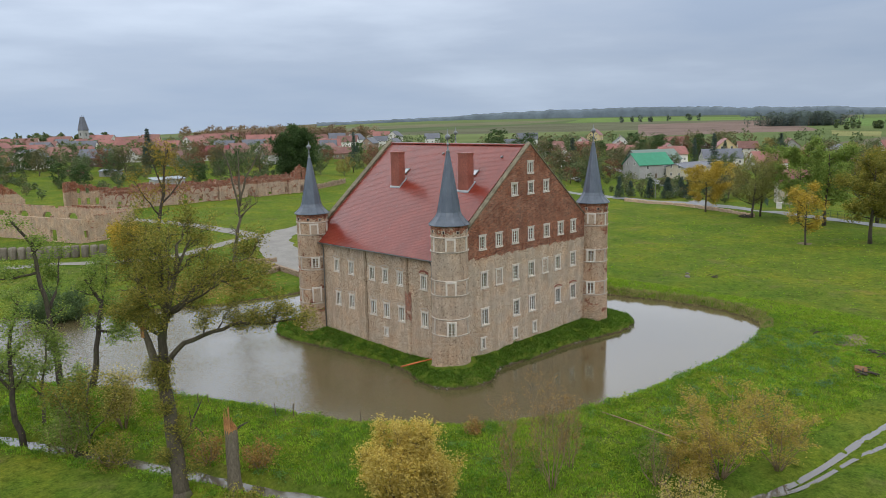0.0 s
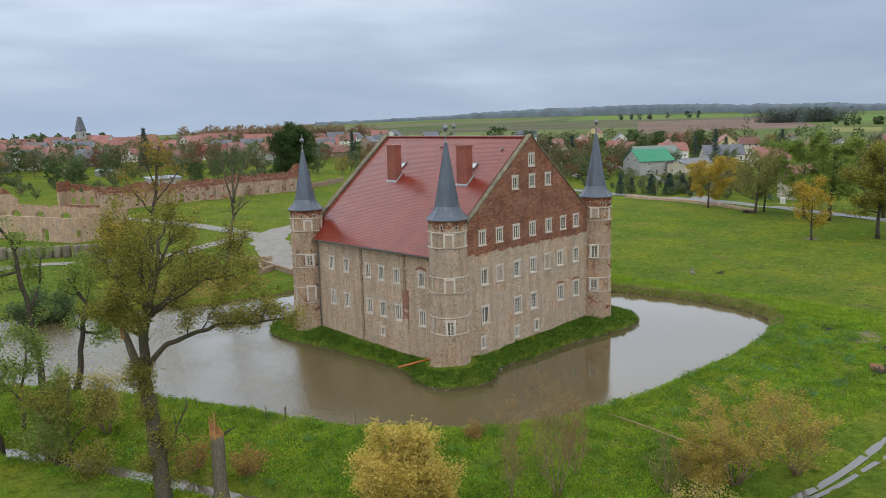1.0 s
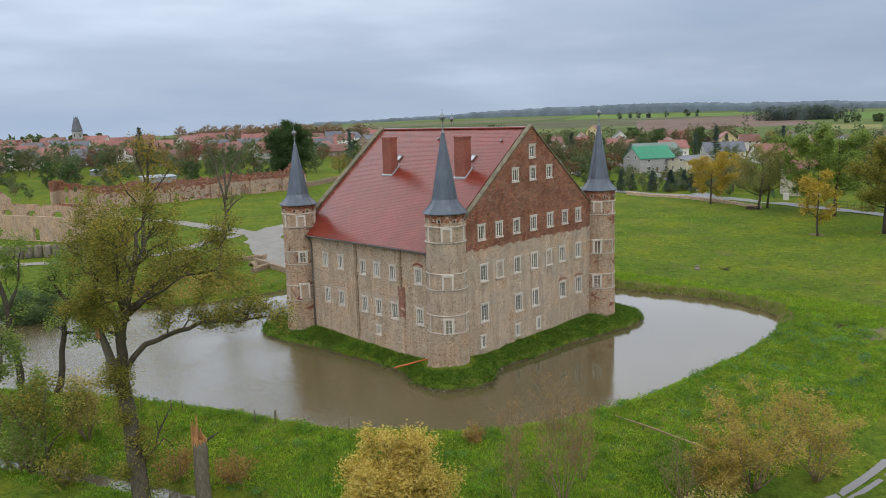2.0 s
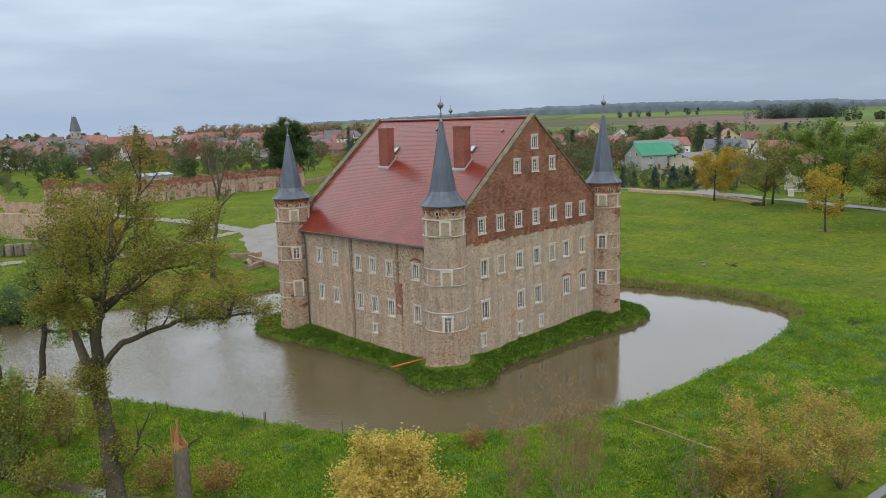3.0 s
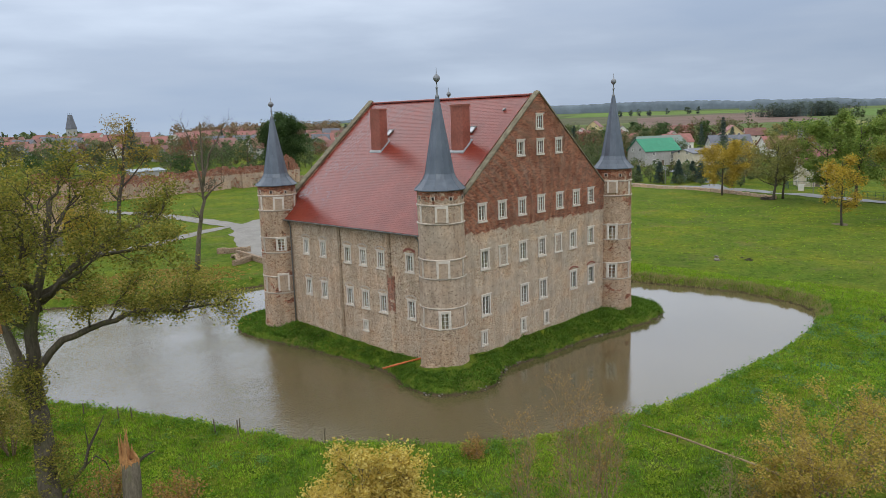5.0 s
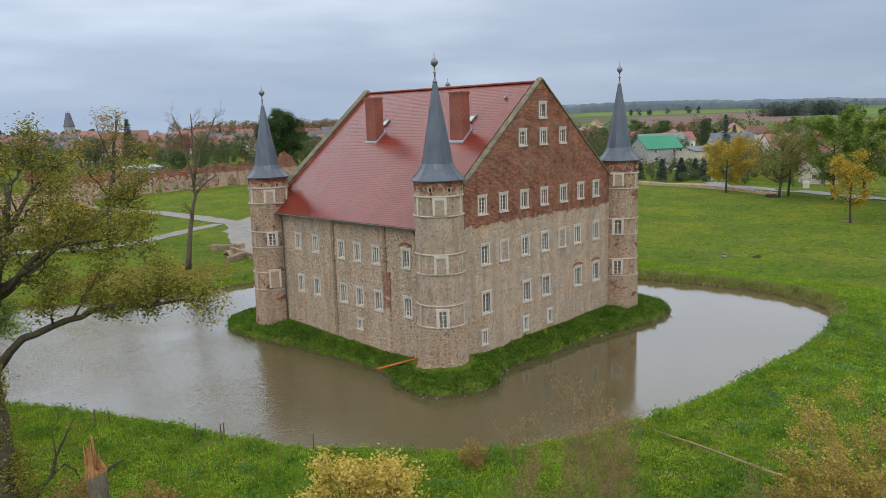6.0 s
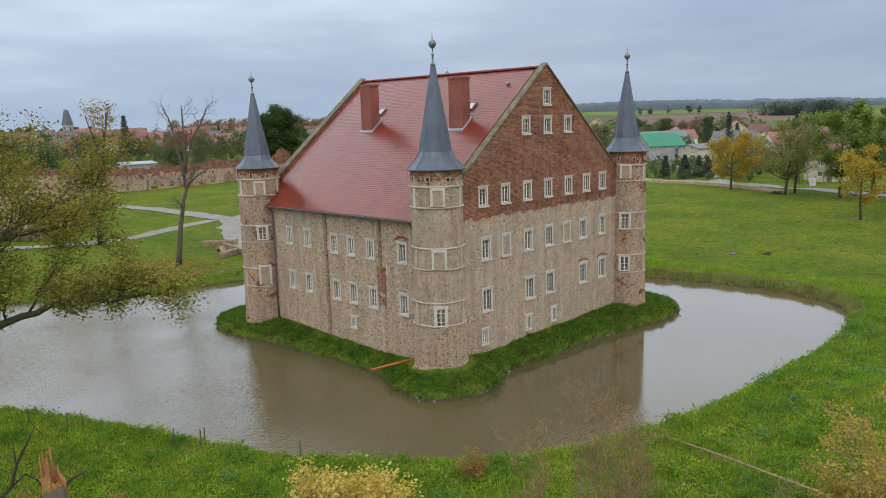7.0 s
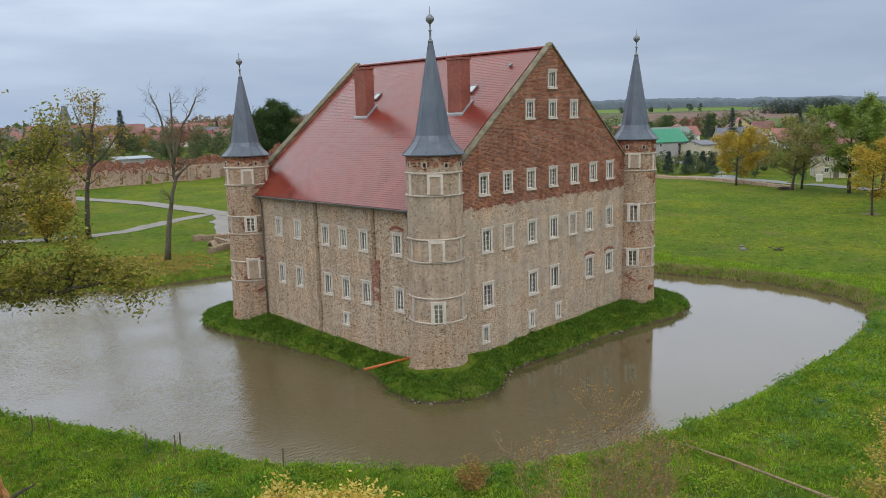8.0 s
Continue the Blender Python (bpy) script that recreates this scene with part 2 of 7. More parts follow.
def grass_mat():
    m = Mat("grass", 0.95, 0.04)
    x, y, z = m.sep()
    fine = m.noise(4.0, 9, 0.78)
    tuft = m.noise(0.55, 6, 0.66)
    broad = m.noise(0.045, 5, 0.6)
    g1 = m.ramp(fine, [(0.28, (0.032, 0.062, 0.007)), (0.5, (0.080, 0.138, 0.015)), (0.74, (0.170, 0.232, 0.032))])
    g2 = m.ramp(fine, [(0.28, (0.055, 0.078, 0.010)), (0.5, (0.120, 0.154, 0.021)), (0.74, (0.212, 0.240, 0.046))])
    col = m.mix(m.ramp(m.math("MULTIPLY_ADD", tuft, 0.55, m.math("MULTIPLY", broad, 0.45)), [(0.40, (0, 0, 0)), (0.60, (1, 1, 1))]), g1, g2)
    dry = m.ramp(m.noise(0.16, 7, 0.7, vec=m.scaled((1, 1, 0.2), loc=(11, 4, 0))), [(0.54, (0, 0, 0)), (0.70, (0.6, 0.6, 0.6))])
    col = m.mix(dry, col, m.ramp(fine, [(0.3, (0.10, 0.085, 0.035)), (0.7, (0.22, 0.18, 0.085))]))
    mott = m.ramp(m.noise(1.15, 6, 0.72, vec=m.scaled((1, 1, 0.3), loc=(5, 2, 0))), [(0.32, (0.46, 0.52, 0.46)), (0.46, (0.90, 0.92, 0.90)), (0.60, (1.06, 1.05, 1.0)), (0.72, (1.42, 1.30, 1.08))])
    col = m.mix(1.0, col, mott, "MULTIPLY")
    wide = m.ramp(m.noise(0.09, 5, 0.65, vec=m.scaled((1, 1, 0.3), loc=(1, 8, 0))), [(0.32, (0.80, 0.86, 0.80)), (0.48, (1.0, 1.0, 1.0)), (0.64, (1.42, 1.16, 0.95))])
    col = m.mix(1.0, col, wide, "MULTIPLY")
    # bare wet earth along the water line
    mud = m.ramp(m.math("ADD", z, m.math("MULTIPLY", m.math("SUBTRACT", m.noise(1.6, 4), 0.5), 0.35)), [(0.06, (1, 1, 1)), (0.20, (0, 0, 0))])
    col = m.mix(mud, col, (0.085, 0.062, 0.040))
    # fields, far from the castle, their colours dulled to stand for haze
    d = m.math("SQRT", m.math("ADD", m.math("MULTIPLY", x, x), m.math("MULTIPLY", y, y)))
    far = m.ramp(m.math("MULTIPLY", d, 0.001), [(0.42, (0, 0, 0)), (0.50, (1, 1, 1))])
    plot = m.sep(m.voronoi(1.0, "F1", m.scaled((0.0011, 0.0034, 0.0), rot=(0, 0, 52)), 1))[0]
    fields = m.ramp(plot, [(0.0, (0.072, 0.098, 0.042)), (0.35, (0.105, 0.138, 0.048)), (0.6, (0.125, 0.155, 0.055)), (0.78, (0.135, 0.105, 0.085)), (1.0, (0.092, 0.112, 0.052))])
    fields = m.mix(1.0, fields, m.ramp(m.noise(0.01, 6), [(0.3, (0.8,) * 3), (0.7, (1.2,) * 3)]), "MULTIPLY")
    soil = m.ramp(m.noise(0.02, 6), [(0.3, (0.78,) * 3), (0.7, (1.2,) * 3)])
    for tone, corners in PLOTS:
        edge = None
        for (ax, ay), (bx, by) in zip(corners, corners[1:] + corners[:1]):
            ln = math.hypot(bx - ax, by - ay)
            # metres to the right of the side from one corner to the next
            q = m.math("MULTIPLY_ADD", x, (by - ay) / ln, m.math("MULTIPLY_ADD", y, -(bx - ax) / ln, ((bx - ax) * ay - (by - ay) * ax) / ln))
            edge = q if edge is None else m.math("MINIMUM", edge, q)
        fields = m.mix(m.math("GREATER_THAN", edge, 0.0), fields, m.mix(1.0, soil, tone, "MULTIPLY"))
    col = m.mix(far, col, fields)
    m.colour(col)
    h = m.math("ADD", m.noise(7, 6, 0.7), m.math("MULTIPLY", m.noise(1.3, 5, 0.65), 1.6))
    m.bump(h, 0.13, 1.0)
    return m.m


def water_mat(name, base, ripple=0.02):
    m = Mat(name, 0.04, 0.5)
    m.b.inputs["IOR"].default_value = 1.75
    m.colour(m.mix(m.ramp(m.noise(0.05, 3), [(0.35, (0, 0, 0)), (0.65, (1, 1, 1))]), base, tuple(v * 0.85 for v in base)))
    a = m.noise(2.5, 3, 0.5, vec=m.scaled((0.8, 2.6, 1.0), rot=(0, 0, 40)), distort=0.4)
    calm = m.ramp(m.noise(0.06, 2, vec=m.scaled((1, 1, 1), loc=(2, 9, 0))), [(0.36, (0.25,) * 3), (0.58, (1.0,) * 3)])
    # the east arm lies in the lee of the walls
    lee = m.ramp(m.math("MULTIPLY_ADD", m.sep()[0], 0.02, 0.5), [(0.44, (1.0,) * 3), (0.62, (0.10,) * 3)])
    m.bump(m.math("MULTIPLY", m.math("MULTIPLY", a, calm), lee), ripple)
    return m.m


def leaf_mat(name, c0, c1, c2):
    """Thin leaves that let some light through."""
    m = Mat(name, 0.6, 0.10)
    col = m.ramp(m.island(), [(0.0, c0), (0.5, c1), (1.0, c2)])
    col = m.mix(1.0, col, m.ramp(m.noise(0.5, 3), [(0.3, (0.75,) * 3), (0.7, (1.2,) * 3)]), "MULTIPLY")
    m.colour(col)
    tl, mx = m.t.nodes.new("ShaderNodeBsdfTranslucent"), m.t.nodes.new("ShaderNodeMixShader")
    m.link(m.mix(1.0, col, (1.25, 1.3, 0.8), "MULTIPLY"), tl.inputs[0])
    mx.inputs[0].default_value = 0.34
    m.link(m.b.outputs[0], mx.inputs[1]), m.link(tl.outputs[0], mx.inputs[2])
    m.link(mx.outputs[0], m.t.nodes["Material Output"].inputs[0])
    return m.m


def bark_mat(name, c):
    m = Mat(name, 0.92, 0.15)
    v = m.scaled((6, 6, 1.4))
    col = m.ramp(m.noise(1.5, 6, 0.7, vec=v), [(0.3, tuple(k * 0.45 for k in c)), (0.6, c), (0.8, tuple(k * 1.5 for k in c))])
    moss = m.ramp(m.noise(0.9, 5, 0.65), [(0.52, (0, 0, 0)), (0.70, (0.8, 0.8, 0.8))])
    m.colour(m.mix(moss, col, (0.085, 0.10, 0.030)))
    m.bump(m.noise(2.0, 6, 0.7, vec=v), 0.03)
    return m.m


STONE = masonry("rubble_wall", plaster=0.33, brick_patch=0.22, swap=True, size=4.9, tint=(0.99, 0.91, 0.82))
GABLE = masonry("gable_masonry", plaster=0.46, brick_from=11.1, bands=(3.6, 11.4, 0.07), size=4.9, tint=(1.00, 0.93, 0.84))
TOWER = masonry("tower_masonry", plaster=0.44, brick_patch=0.24, bands=(4.0, 13.4, 0.20), tint=(0.92, 0.83, 0.74), brick_top=14.2)
TOWER_RED = masonry("brick_patched_tower_masonry", plaster=0.36, brick_patch=0.42, tint=(0.90, 0.79, 0.69), brick_top=13.9)
RUIN = masonry("ruin_masonry", plaster=0.54, brick_patch=0.36, size=2.6, tint=(0.98, 0.84, 0.71), brick_top=6.6)
RUIN_RED = masonry("ruin_brickwork", plaster=0.55, brick_patch=0.44, size=2.6, tint=(0.98, 0.86, 0.77), brick_top=6.2)
RUBBLE = masonry("dry_rubble", plaster=0.12, size=3.4, tint=(0.62, 0.55, 0.47))
TILES = tile_mat()
ZINC = zinc_mat()
GRASS = grass_mat()
WATER = water_mat("moat_water", (0.108, 0.086, 0.040), 0.060)
DITCH = water_mat("ditch_water", (0.10, 0.085, 0.06), 0.008)
TRIM = plain("pale_sandstone_trim", (0.60, 0.535, 0.46), 0.85, 0.16, 5)
BAND = plain("grey_cornice_stone", (0.47, 0.40, 0.33), 0.9, 0.2, 4)
SASH = plain("white_window_paint", (0.74, 0.72, 0.66), 0.5, 0.06, 9, 0.001)
COPING = plain("mossy_concrete_coping", (0.185, 0.160, 0.105), 0.9, 0.35, 2.5)
CHIMNEY = plain("red_chimney_cladding", (0.27, 0.085, 0.058), 0.6, 0.22, 5, 0.006)
LEAD = plain("lead_flashing", (0.30, 0.31, 0.32), 0.5, 0.15, 5)
GUTTER = plain("painted_steel_gutter", (0.22, 0.215, 0.21), 0.45, 0.12, 5, 0.001, 0.5, 0.5)
GRAVEL = plain("pale_gravel", (0.245, 0.23, 0.205), 0.95, 0.16, 3.0, 0.02)
ASPHALT = plain("wet_asphalt", (0.19, 0.19, 0.195), 0.5, 0.14, 2.0, 0.004)
DARKWOOD = plain("weathered_wood", (0.155, 0.120, 0.085), 0.9, 0.3, 5)
PALEWOOD = plain("split_heartwood", (0.43, 0.215, 0.085), 0.85, 0.3, 7, 0.02)
ORANGE = plain("orange_plastic_pipe", (0.55, 0.15, 0.045), 0.45, 0.12, 3, 0.001)
EARTH = plain("bare_earth", (0.17, 0.125, 0.085), 0.95, 0.3, 2.0, 0.03)
ROCK = plain("field_stone", (0.20, 0.18, 0.15), 0.9, 0.25, 4, 0.02)
DARKROOM = plain("dark_interior_plaster", (0.10, 0.09, 0.08), 0.95, 0.2, 3)


def glass_mat():
    m = Mat("window_glass", 0.03, 0.5)
    m.colour((0.9, 0.95, 0.93))
    m.b.inputs["Transmission Weight"].default_value = 1.0
    m.b.inputs["IOR"].default_value = 1.45
    return m.m


GLASS = glass_mat()

# ---- mesh helpers ----
class Shape:
    """Collects vertices and faces for one mesh."""

    def __init__(self):
        self.v, self.f = [], []

    def face(self, pts):
        n = len(self.v)
        self.v.extend(tuple(p) for p in pts)
        self.f.append(tuple(range(n, n + len(pts))))

    def box(self, x0, y0, z0, x1, y1, z1, m=None):
        n = len(self.v)
        pts = [Vector((x, y, z)) for z in (z0, z1) for x, y in ((x0, y0), (x1, y0), (x1, y1), (x0, y1))]
        self.v.extend(tuple(m @ p) if m else tuple(p) for p in pts)
        self.f.extend(tuple(n + i for i in q) for q in ((3, 2, 1, 0), (4, 5, 6, 7), (0, 1, 5, 4), (1, 2, 6, 5), (2, 3, 7, 6), (3, 0, 4, 7)))
        return self

    def rings(self, rings, close=True, cap=True):
        """Joins rings of equally many points."""
        n, k = len(self.v), len(rings[0])
        for r in rings:
            self.v.extend(tuple(p) for p in r)
        for i in range(len(rings) - 1):
            for j in range(k if close else k - 1):
                a, b = n + i * k + j, n + i * k + (j + 1) % k
                self.f.append((a, b, b + k, a + k))
        if cap:
            self.f.append(tuple(range(n + k - 1, n - 1, -1)))
            self.f.append(tuple(range(n + (len(rings) - 1) * k, n + len(rings) * k)))
        return self

    def lathe(self, profile, sides=24, x=0, y=0, turn=0.0, cap=True):
        return self.rings([[(x + r * math.cos(turn + 2 * math.pi * j / sides), y + r * math.sin(turn + 2 * math.pi * j / sides), z) for j in range(sides)] for r, z in profile], cap=cap)

    def tube(self, pts, radii, sides=6):
        rings, pts = [], [Vector(p) for p in pts]
        for i, p in enumerate(pts):
            d = (pts[min(i + 1, len(pts) - 1)] - pts[max(i - 1, 0)]).normalized()
            a = d.cross(Vector((0.31, 0.17, 0.93)) if abs(d.z) < 0.93 else Vector((1, 0.2, 0))).normalized()
            b = d.cross(a)
            r = radii[i] if isinstance(radii, (list, tuple)) else radii
            rings.append([p + r * (math.cos(2 * math.pi * j / sides) * a + math.sin(2 * math.pi * j / sides) * b) for j in range(sides)])
        return self.rings(rings)

    def weld(self):
        """Joins vertices that lie at the same place."""
        seen, order, to = {}, [], []
        for p in self.v:
            key = tuple(round(c, 4) for c in p)
            if key not in seen:
                seen[key] = len(order)
                order.append(p)
            to.append(seen[key])
        self.v, self.f = order, [tuple(to[i] for i in f) for f in self.f]
        return self

    def make(self, name, material, parent=None, label="", smooth=False):
        me = bpy.data.meshes.new(name)
        me.from_pydata(self.v, [], self.f)
        me.materials.append(material)
        if smooth:
            me.polygons.foreach_set("use_smooth", [True] * len(me.polygons))
        me.update()
        ob = new(name, me)
        if parent:
            ob.parent = parent
        if label:
            ob["label"] = label
        return ob


def empty(name, x=0, y=0, z=0, rz=0):
    ob = new(name)
    ob.matrix_world = pose(x, y, z, 0, 0, rz)
    return ob


def part(name, mesh, parent, m=None, label=""):
    """One more object on an existing mesh, as a part of parent."""
    ob = new(name, mesh)
    ob.parent = parent
    if m:
        ob.matrix_basis = m
    if label:
        ob["label"] = label
    return ob


# ---- the ground: one sheet with the moat, the island and the ditches ----
def smooth_loop(pts, steps=5):
    """A closed Catmull-Rom curve through the points."""
    p, out = np.array(pts, float), []
    for i in range(len(p)):
        a, b, c, d = p[i - 1], p[i], p[(i + 1) % len(p)], p[(i + 2) % len(p)]
        for k in range(steps):
            t = k / steps
            out.append(0.5 * (2 * b + (c - a) * t + (2 * a - 5 * b + 4 * c - d) * t * t + (3 * b - a - 3 * c + d) * t ** 3))
    return np.array(out)


MOAT = smooth_loop([(-28.3, 27.6), (-21.5, 16.0), (-17.4, 6.8), (-13.7, -2.4), (-8.1, -9.6), (-4.6, -12.3), (4.0, -15.1), (13.4, -16.4), (24.0, -16.9), (32.8, -16.2),
                    (38.4, -14.2), (41.0, -9.0), (41.4, -3.0), (39.6, 6.0), (37.0, 19.0), (34.0, 32.0), (25.0, 40.0), (13.0, 42.4), (7.6, 43.1), (0.0, 44.6), (-6.0, 47.6), (-12.6, 52.0), (-19.5, 57.4), (-27.0, 60.0), (-33.5, 50.0), (-32.6, 35.0)])
ISLAND = smooth_loop([(-2.9, 26.2), (-3.5, 23.3), (-3.1, 19.8), (-2.3, 14.0), (-1.8, 8.0), (-1.9, 4.4), (-3.2, 0.8), (-3.1, -1.5), (-1.2, -3.3), (1.2, -3.8), (3.7, -2.6), (5.8, -1.9),
                      (10.6, -2.5), (16.0, -2.5), (21.5, -3.4), (25.0, -3.9), (28.4, -3.2), (30.0, -1.2), (30.4, 6.0), (29.0, 18.0), (27.0, 26.0), (12.0, 28.6), (0.0, 29.0)])
DITCH_LINE = np.array([(-58, 58), (-44, 33), (-35.4, 15.8), (-32.3, 9.1), (-29.4, 2.7), (-26.9, -3.3), (-25.1, -8.0), (-21, -16), (-15.5, -23), (-9.5, -28.6), (-5.0, -31.4)], float)
RILL_LINE = np.array([(-5.0, -31.4), (-1.9, -32.4), (1.0, -32.9), (4.2, -33.3), (8.4, -33.6), (12.9, -34.2), (20, -35.2), (40, -38.0)], float)
RILL_SIDE = np.array([(-5.0, -31.4), (-2.3, -33.0), (1.6, -33.7), (5.9, -34.3), (9.0, -35.2), (15, -36.2), (30, -38.6)], float)


def to_loop(x, y, loop):
    """Distance to a closed outline, negative inside."""
    best, inside = np.full(x.shape, 1e18), np.zeros(x.shape, bool)
    for (ax, ay), (bx, by) in zip(loop, np.roll(loop, -1, 0)):
        dx, dy = bx - ax, by - ay
        t = np.clip(((x - ax) * dx + (y - ay) * dy) / (dx * dx + dy * dy), 0, 1)
        best = np.minimum(best, (x - ax - t * dx) ** 2 + (y - ay - t * dy) ** 2)
        if dy:
            inside ^= ((ay > y) != (by > y)) & (x < dx * (y - ay) / dy + ax)
    return np.where(inside, -1, 1) * np.sqrt(best)


def to_line(x, y, line):
    best = np.full(x.shape, 1e18)
    for (ax, ay), (bx, by) in zip(line, line[1:]):
        dx, dy = bx - ax, by - ay
        t = np.clip(((x - ax) * dx + (y - ay) * dy) / (dx * dx + dy * dy), 0, 1)
        best = np.minimum(best, (x - ax - t * dx) ** 2 + (y - ay - t * dy) ** 2)
    return np.sqrt(best)


def waves(x, y, size, seed):
    """A soft unevenness between about -1 and 1."""
    r = np.random.RandomState(seed)
    total = np.zeros(np.shape(x))
    for k in range(7):
        a, p, f = r.uniform(0, 6.28), r.uniform(0, 6.28), r.uniform(0.6, 1.8) / size
        total = total + np.sin(6.28 * f * (x * np.cos(a) + y * np.sin(a)) + p)
    return total / 3.2


RISE_R = [0, 50, 120, 200, 300, 450, 700, 1000, 1500, 2200, 3000, 4600]
RISE_EAST = [0.9, 0.9, 0.9, 1.6, 3.2, 6.0, 11, 16, 24, 36, 48, 66]
RISE_NORTH = [0.9, 0.9, 1.1, 2.4, 5.0, 9.0, 12.5, 13, 8, 1, -8, -26]


def land(x, y):
    """The lie of the land without water: flat meadows that rise to the north and far off."""
    x, y = np.asarray(x, float), np.asarray(y, float)
    r, ang = np.hypot(x - 12, y - 12), np.degrees(np.arctan2(y - 12, x - 12))
    w = np.clip((ang - 45) / 30, 0, 1) * np.clip((200 - ang) / 60, 0, 1)
    w = w * w * (3 - 2 * w)
    return np.interp(r, RISE_R, RISE_EAST) * (1 - w) + np.interp(r, RISE_R, RISE_NORTH) * w


def ground_z(x, y):
    x, y = np.asarray(x, float), np.asarray(y, float)
    z = land(x, y) + 0.10 * waves(x, y, 14, 3) + 0.03 * waves(x, y, 3, 4)
    bank = to_loop(x, y, MOAT) + 0.22 * waves(x, y, 3.0, 5)
    isle = to_loop(x, y, ISLAND) + 0.14 * waves(x, y, 2.2, 6)
    shore = np.where(bank > 0, np.minimum(z, 0.75 * bank ** 0.75 if np.ndim(bank) == 0 else 0.75 * np.maximum(bank, 0) ** 0.75), np.maximum(-1.3, bank * 0.9))
    inner = np.where(isle < 0, np.minimum(1.35, 0.45 * np.minimum(-isle * 2.5, 1) + 0.33 * np.maximum(-isle, 0)), np.maximum(-1.3, -isle * 1.3))
    z = np.where(bank > 0, shore, np.maximum(shore, inner))
    for line, low, wide in ((DITCH_LINE, 0.24, 1.4), (RILL_LINE, 0.60, 1.6), (RILL_SIDE, 0.64, 1.5)):
        d = np.maximum(to_line(x, y, line) + 0.12 * waves(x, y, 4, 8) + (0.10 * waves(x, y, 1.7, 9) if low > 0.5 else 0), 0)
        z = np.where((bank > 1) & (d < wide * 1.6), np.minimum(z, low + 0.75 * np.clip(d / wide, 0, 3) ** 1.3), z)
    return z


def gz(x, y):
    if math.hypot(x - 4, y - 20) > 90:
        q = np.array([x]), np.array([y])
        return float((land(*q) + 0.10 * waves(*q, 14, 3) + 0.03 * waves(*q, 3, 4))[0])
    return float(ground_z(np.array([x]), np.array([y]))[0])


def stretch(lo, hi, step, reach, growth=1.12):
    mid = list(np.arange(lo, hi + step / 2, step))
    up, s = [mid[-1]], step
    while up[-1] < reach:
        s *= growth
        up.append(up[-1] + s)
    down, s = [mid[0]], step
    while down[-1] > -reach:
        s *= growth
        down.append(down[-1] - s)
    return np.array(down[:0:-1] + mid + up[1:])


def build_ground():
    xs, ys = stretch(-46, 46, 0.42, 4600), stretch(-42, 66, 0.42, 4600)
    gx, gy = np.meshgrid(xs, ys)
    zz = ground_z(gx.ravel(), gy.ravel())
    n, k = len(xs), len(ys)
    i = (np.arange(k - 1)[:, None] * n + np.arange(n - 1)[None]).ravel()
    me = bpy.data.meshes.new("ground")
    me.from_pydata(np.column_stack([gx.ravel(), gy.ravel(), zz]).tolist(), [], np.column_stack([i, i + 1, i + 1 + n, i + n]).tolist())
    me.polygons.foreach_set("use_smooth", [True] * len(me.polygons))
    me.materials.append(GRASS)
    return tagged(new("ground", me), "autumn-green meadow that rises to fields on the horizon", "meadow", kind="structure")


build_ground()


def build_water():
    s = Shape()
    s.face([(x, y, 0.0) for x, y in smooth_loop(MOAT[::5] + 1.2 * np.sign(MOAT[::5] - np.array([4, 20])))])
    tagged(s.make("water", WATER), "murky brown moat water with faint ripples round the castle", "moat", kind="structure")


build_water()


def strip(name, line, width, material, lift=0.0, level=None, step=1.0, label="", category="", ends=True):
    """A band of even width draped along a line."""
    p = [np.array(line[0], float)]
    for a, b in zip(line, line[1:]):
        n = max(1, int(np.hypot(b[0] - a[0], b[1] - a[1]) / step))
        p += [np.array(a, float) + (np.array(b, float) - np.array(a, float)) * (k + 1) / n for k in range(n)]
    p = np.array(p)
    for _ in range(3):
        p[1:-1] = (p[:-2] + 2 * p[1:-1] + p[2:]) / 4
    d = np.gradient(p, axis=0)
    d /= np.linalg.norm(d, axis=1)[:, None]
    side = np.column_stack([-d[:, 1], d[:, 0]])
    wide = width * (1 + 0.10 * waves(p[:, 0], p[:, 1], 9, 12))
    rows = []
    for k in np.linspace(-0.5, 0.5, 5):
        q = p + side * (k * wide)[:, None]
        z = np.full(len(q), level) if level is not None else ground_z(q[:, 0], q[:, 1]) + lift
        rows.append(np.column_stack([q, z]))
    s = Shape().rings([r.tolist() for r in rows], close=False, cap=False)
    s.f = [f[::-1] for f in s.f]
    return tagged(s.make(name, material, smooth=True), label, category, kind="structure")


strip("water", DITCH_LINE.tolist(), 1.7, DITCH, level=0.46, label="narrow drainage ditch with still grey water", category="ditch")
strip("water", RILL_LINE.tolist(), 0.55, DITCH, level=0.70, label="shallow rill of water across wet grass", category="ditch")
strip("water", RILL_SIDE.tolist(), 0.36, DITCH, level=0.72, label="narrow side rill across wet grass", category="ditch")

# ---- the castle ----
LONG, WIDE, RIDGE_X = 22.4, 24.4, 12.2
EAVE_Z, SLOPE = 11.36, 0.831


def roof_z(x, y):
    """The height of the roof's surface; the ridge climbs slightly to the far gable."""
    k = 1 + 0.012 * (y - 3) / LONG
    return EAVE_Z + SLOPE * k * (RIDGE_X + 0.5 - abs(x - RIDGE_X))


castle = empty("castle")
tagged(castle, "restored moated castle of rubble and brick with red tiled roof", "castle")


